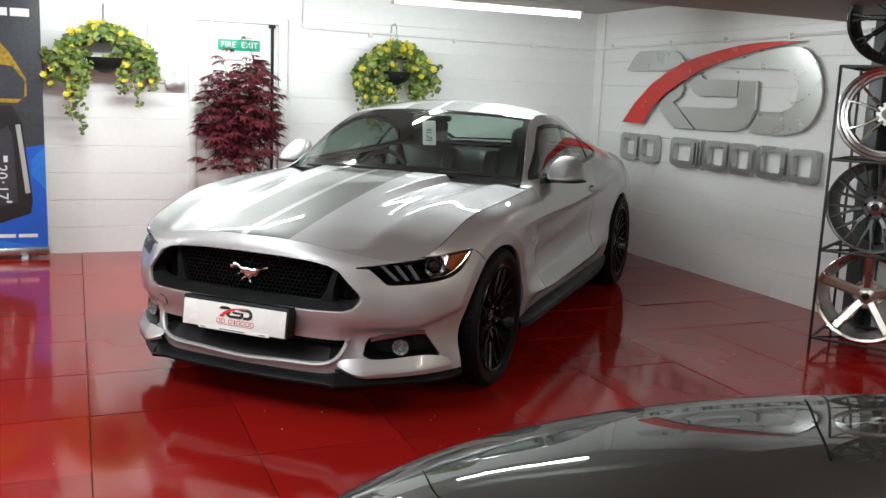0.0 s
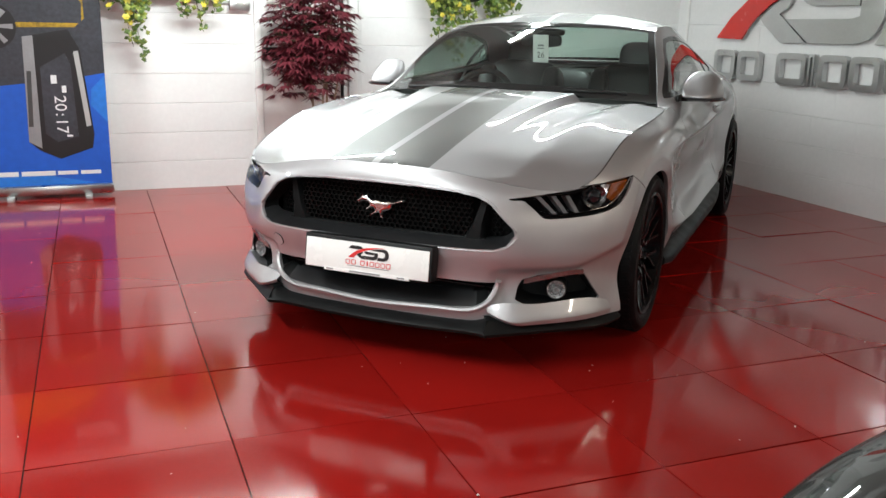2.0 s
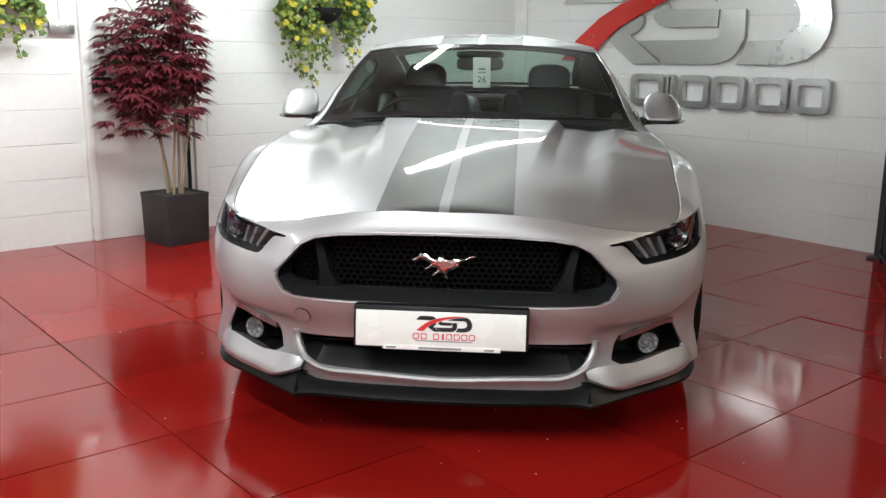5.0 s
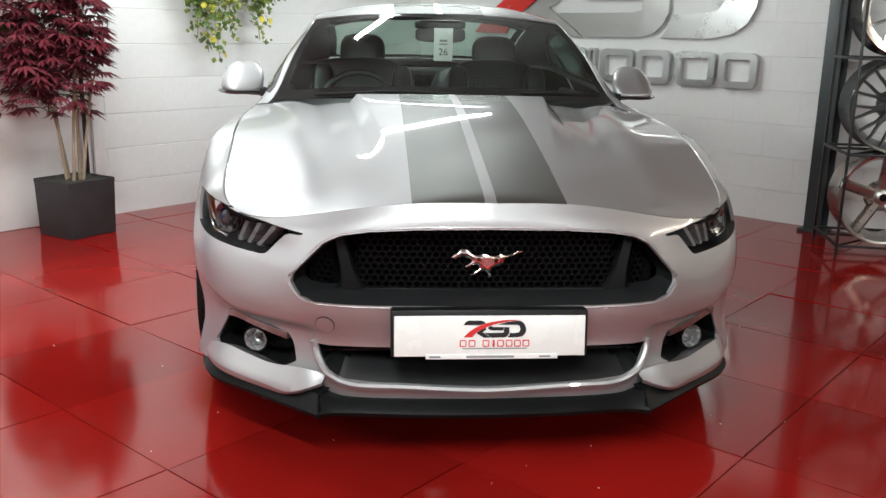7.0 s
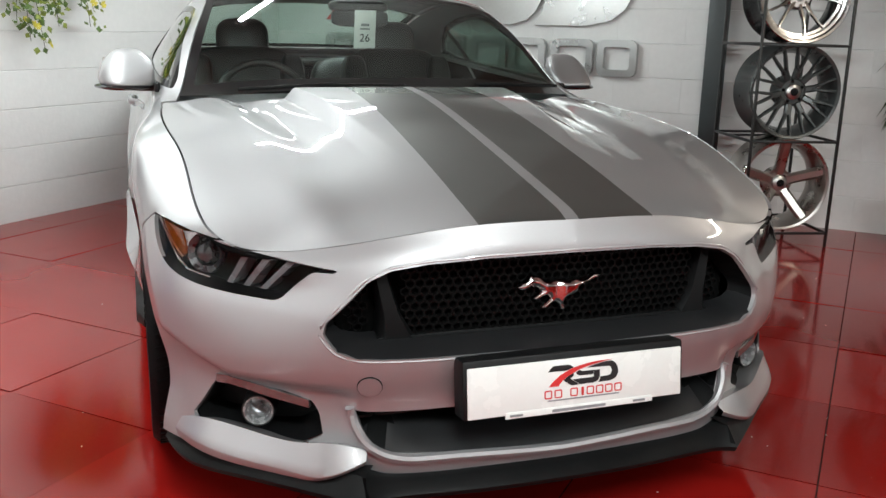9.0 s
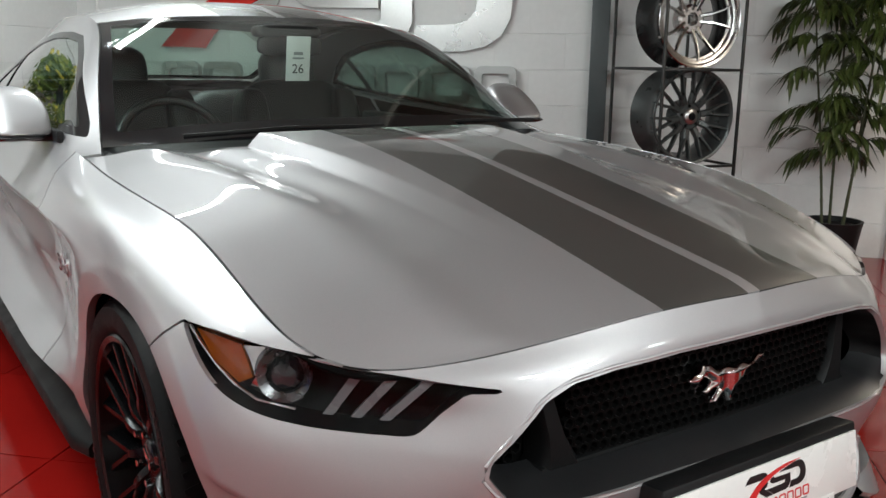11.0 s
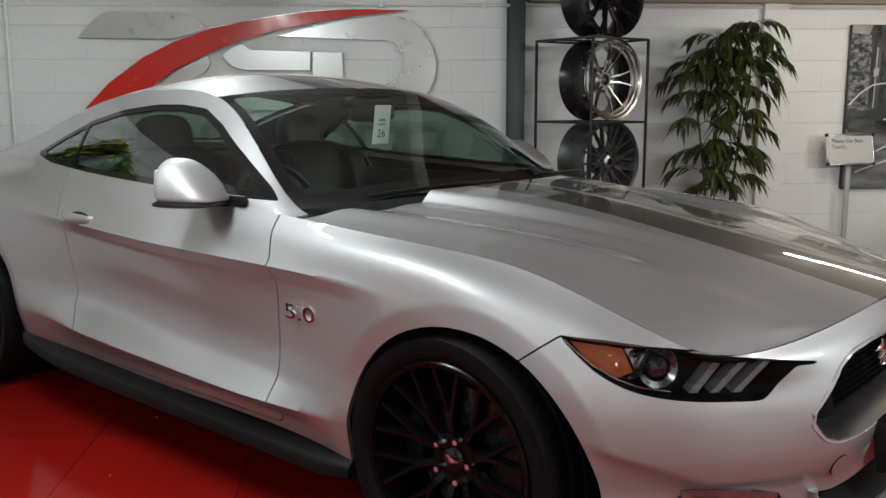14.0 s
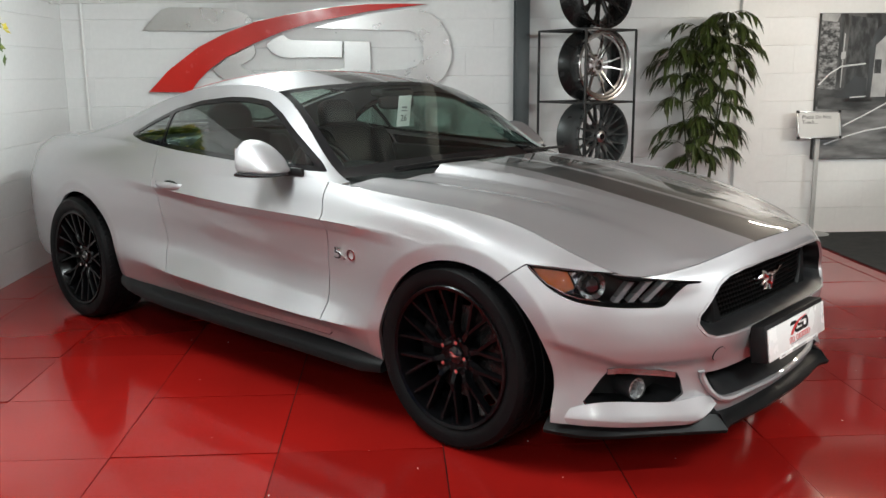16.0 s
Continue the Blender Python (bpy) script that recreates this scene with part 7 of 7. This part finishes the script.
flat_shape("fob_side", off([(-5.51, 1.17), (-5.44, 1.18), (-5.44, .37), (-5.524, .42)]), .0056, MAT["print_grey"], banner)
flat_shape("fob_screen", off([(-5.409, .957), (-5.236, 1.058), (-5.204, .979), (-5.183, .453), (-5.329, .414), (-5.409, .477)]), .0056, MAT["print_dark"], banner)
flat_shape("fob_strip", off([(-5.180, 1.068), (-5.146, 1.074), (-5.092, .533), (-5.126, .524)]), .0056, MAT["grey_plastic"], banner)
for text, y in (("20", .697), (":", .615), ("17", .533)):
    words("clock_digits" if text != ":" else "clock_colon", text, .115, pose(-5.295 + 4.975, y, .0075, 0, 0, -90), MAT["print_light"], banner, .0004)
for x0, x1, z, h, material in ((-.62, -.39, .185, .034, "print_light"), (-.375, -.235, .185, .028, "print_light"), (-.215, -.075, .185, .028, "print_light"), (-.85, -.64, .185, .034, "print_light"),
                               (-.21, -.075, 1.93, .06, "print_light"), (-.42, -.23, 1.93, .06, "print_light"), (-.30, -.27, .80, .05, "print_light"), (-.37, -.33, .87, .06, "print_light"), (-.29, -.25, .46, .015, "print_light")):
    flat_shape("text_bar", [(x0, z - h / 2), (x1, z - h / 2), (x1, z + h / 2), (x0, z + h / 2)], .0058 if z > .3 else .0044, MAT[material], banner)
flat_shape("fob_mark", off([(-5.50, .93), (-5.47, .93), (-5.485, .53), (-5.515, .53)]), .0069, MAT["alloy_grey"], banner)

# ---- the dark car whose bonnet reaches into the foreground ----
other = tagged(new("dark_car"), "glossy dark grey car parked with its rounded nose beside the aisle", "car")
other.matrix_world = pose(2.1805, -2.6234, -.116, 0, 0, -.24) @ Matrix.Diagonal((.966, .966, 1.041, 1)) @ Matrix.Translation((-2.2, 2.8, 0))
FAR_SIDE = [(1.42, -3.05), (1.455, -2.89), (1.525, -2.69), (1.62, -2.53), (1.74, -2.33), (1.92, -2.12), (2.15, -1.96), (2.45, -1.82), (2.9, -1.63), (3.6, -1.36), (4.4, -1.08)]
NEAR_SIDE = [(1.42, -3.05), (1.53, -3.14), (1.63, -3.26), (1.85, -3.36), (2.15, -3.36), (2.6, -3.26), (3.2, -3.05), (3.9, -2.8), (4.9, -2.45)]


def nose_half(plan):
    rim = curve_through(plan, 60)
    spine = curve_through([(1.42, -3.05), (2.2, -2.88), (3.2, -2.52), (4.65, -2.0)], 60)
    rows = []
    for i in range(60):
        e, c = rim[i], spine[i]
        w = c - e
        back = i / 59
        for_z = .06 * smooth_step(back * 1.5)
        prof = [(0.02, .20), (.004, .38), (.004, .55), (.016, .685), (.036, .755), (.080, .798), (.17, .828), (.37, .856), (.65, .882), (1.0, .898)]
        k = min(1.0, np.linalg.norm(w) / .5)
        low = .88 + .12 * smooth_step(back / .12)
        rows.append([(e[0] + w[0] * u, e[1] + w[1] * u, ((z + for_z) if z > .5 else z) * low) for u, z in prof])
    knots = np.linspace(0, 1, 10)
    fine = np.linspace(0, 1, 46)
    return np.stack([spline(knots, np.array(r), fine) for r in rows], axis=0)


P = np.concatenate([nose_half(FAR_SIDE), nose_half(NEAR_SIDE)[:, -2::-1]], axis=1)
for _ in range(30):                                      # ease the waves out of the skin
    P[1:-1, 1:-1] += .5 * ((P[:-2, 1:-1] + P[2:, 1:-1] + P[1:-1, :-2] + P[1:-1, 2:]) / 4 - P[1:-1, 1:-1])
V, F = sheet(P)
shell("wing", V, outward(V, F, (3.2, -2.3, .2)), MAT["dark_paint"], other, "glossy dark grey bodywork", sharp=80)
end = P[-1]
middle = np.array([[end[:, 0].mean(), end[:, 1].mean(), .5]])
shell("scuttle_panel", np.concatenate([end, middle]), [(i, (i + 1) % len(end), len(end)) for i in range(len(end))], MAT["dark_paint"], other, sharp=20)
top = P.reshape(-1, 3)
for pts in (((1.61, -2.75), (1.65, -2.81), (1.69, -2.87), (1.75, -2.96), (1.82, -3.02), (1.93, -3.09), (2.08, -3.17)), ((2.262, -2.16), (2.272, -2.25), (2.285, -2.40), (2.299, -2.52), (2.307, -2.60))):
    bm = bmesh.new()
    line = []
    for x, y in curve_through(pts, 24):
        d = (top[:, 0] - x) ** 2 + (top[:, 1] - y) ** 2 + 1e-7
        k = np.argsort(d)[:4]
        line.append((x, y, float(np.average(top[k, 2], weights=1 / d[k])) + .0008))
    tube(bm, line, .0022, 6)
    part("shut_line", bm, MAT["underside_and_shade"], other)
bm = bmesh.new()
box(bm, (3.4, -2.2, .22), (2.4, .9, .12), .03, Matrix.Rotation(radians(20), 4, "Z"))
part("floor_pan", bm, MAT["underside_and_shade"], other)
for x, y in ((2.45, -2.08), (2.75, -3.02)):
    bm = bmesh.new()
    spin(bm, [(-.10, .20), (-.11, .30), (-.09, .325), (.09, .325), (.11, .30), (.10, .20)], 40, "X")
    part("tyre", bm, MAT["rubber"], other, m=pose(x, y, .434, 0, 0, 112))

# ---- grit on the floor ----
random.seed(12)
bm = bmesh.new()
for k in range(420):
    p = RW @ Vector((random.uniform(.3, 9), random.uniform(-8.5, -.2), .0015))
    s = random.uniform(.0012, .0032) if random.random() < .9 else .0045
    v = [bm.verts.new(p + Vector((s * random.uniform(.6, 1.2) * math.cos(a), s * random.uniform(.6, 1.2) * math.sin(a), 0))) for a in (0, 1.26, 2.5, 3.77, 5.0)]
    t = bm.verts.new(p + Vector((0, 0, s * .7)))
    for i in range(5):
        bm.faces.new((v[i], v[(i + 1) % 5], t))
tagged(part("floor_grit", bm, MAT["dust"], None, smooth=False), "pale grit and dust specks scattered on the tiles", "dust", kind="stuff")
random.seed(0)

# ---- blocks of the walls and tiles of the floor ----
lay_blocks(wall_back, -6.3, -0.0, 2.30, 0.0, [(-3.86, -3.02, 2.05)], filled=True)
lay_blocks(wall_logo, 0.0, 8.55, 2.0, WALL_Y)

TILE = 0.591


def tile_mesh():
    bm = bmesh.new()
    box(bm, (0, 0, -0.006), (TILE - 0.0042, TILE - 0.0042, 0.012))
    me = bpy.data.meshes.new("tile")
    bm.to_mesh(me)
    bm.free()
    me.materials.append(MAT["tile_red"])
    return me


TILE_MESH = tile_mesh()
back_to_floor = floor.matrix_world.inverted()
inside_room = RW.inverted()
for i in range(-16, 17):
    for j in range(-16, 17):
        m = TILES @ pose((i + 0.5) * TILE, (j + 0.5) * TILE, 0)
        p = inside_room @ m.translation
        if -0.6 < p.x < 10.3 and -9.9 < p.y < 0.15:
            ob = new("tile", TILE_MESH)
            ob.parent = floor
            ob.matrix_basis = back_to_floor @ m @ pose(0, 0, random.uniform(-0.0006, 0.0), random.uniform(-0.30, 0.30), random.uniform(-0.30, 0.30), 0)
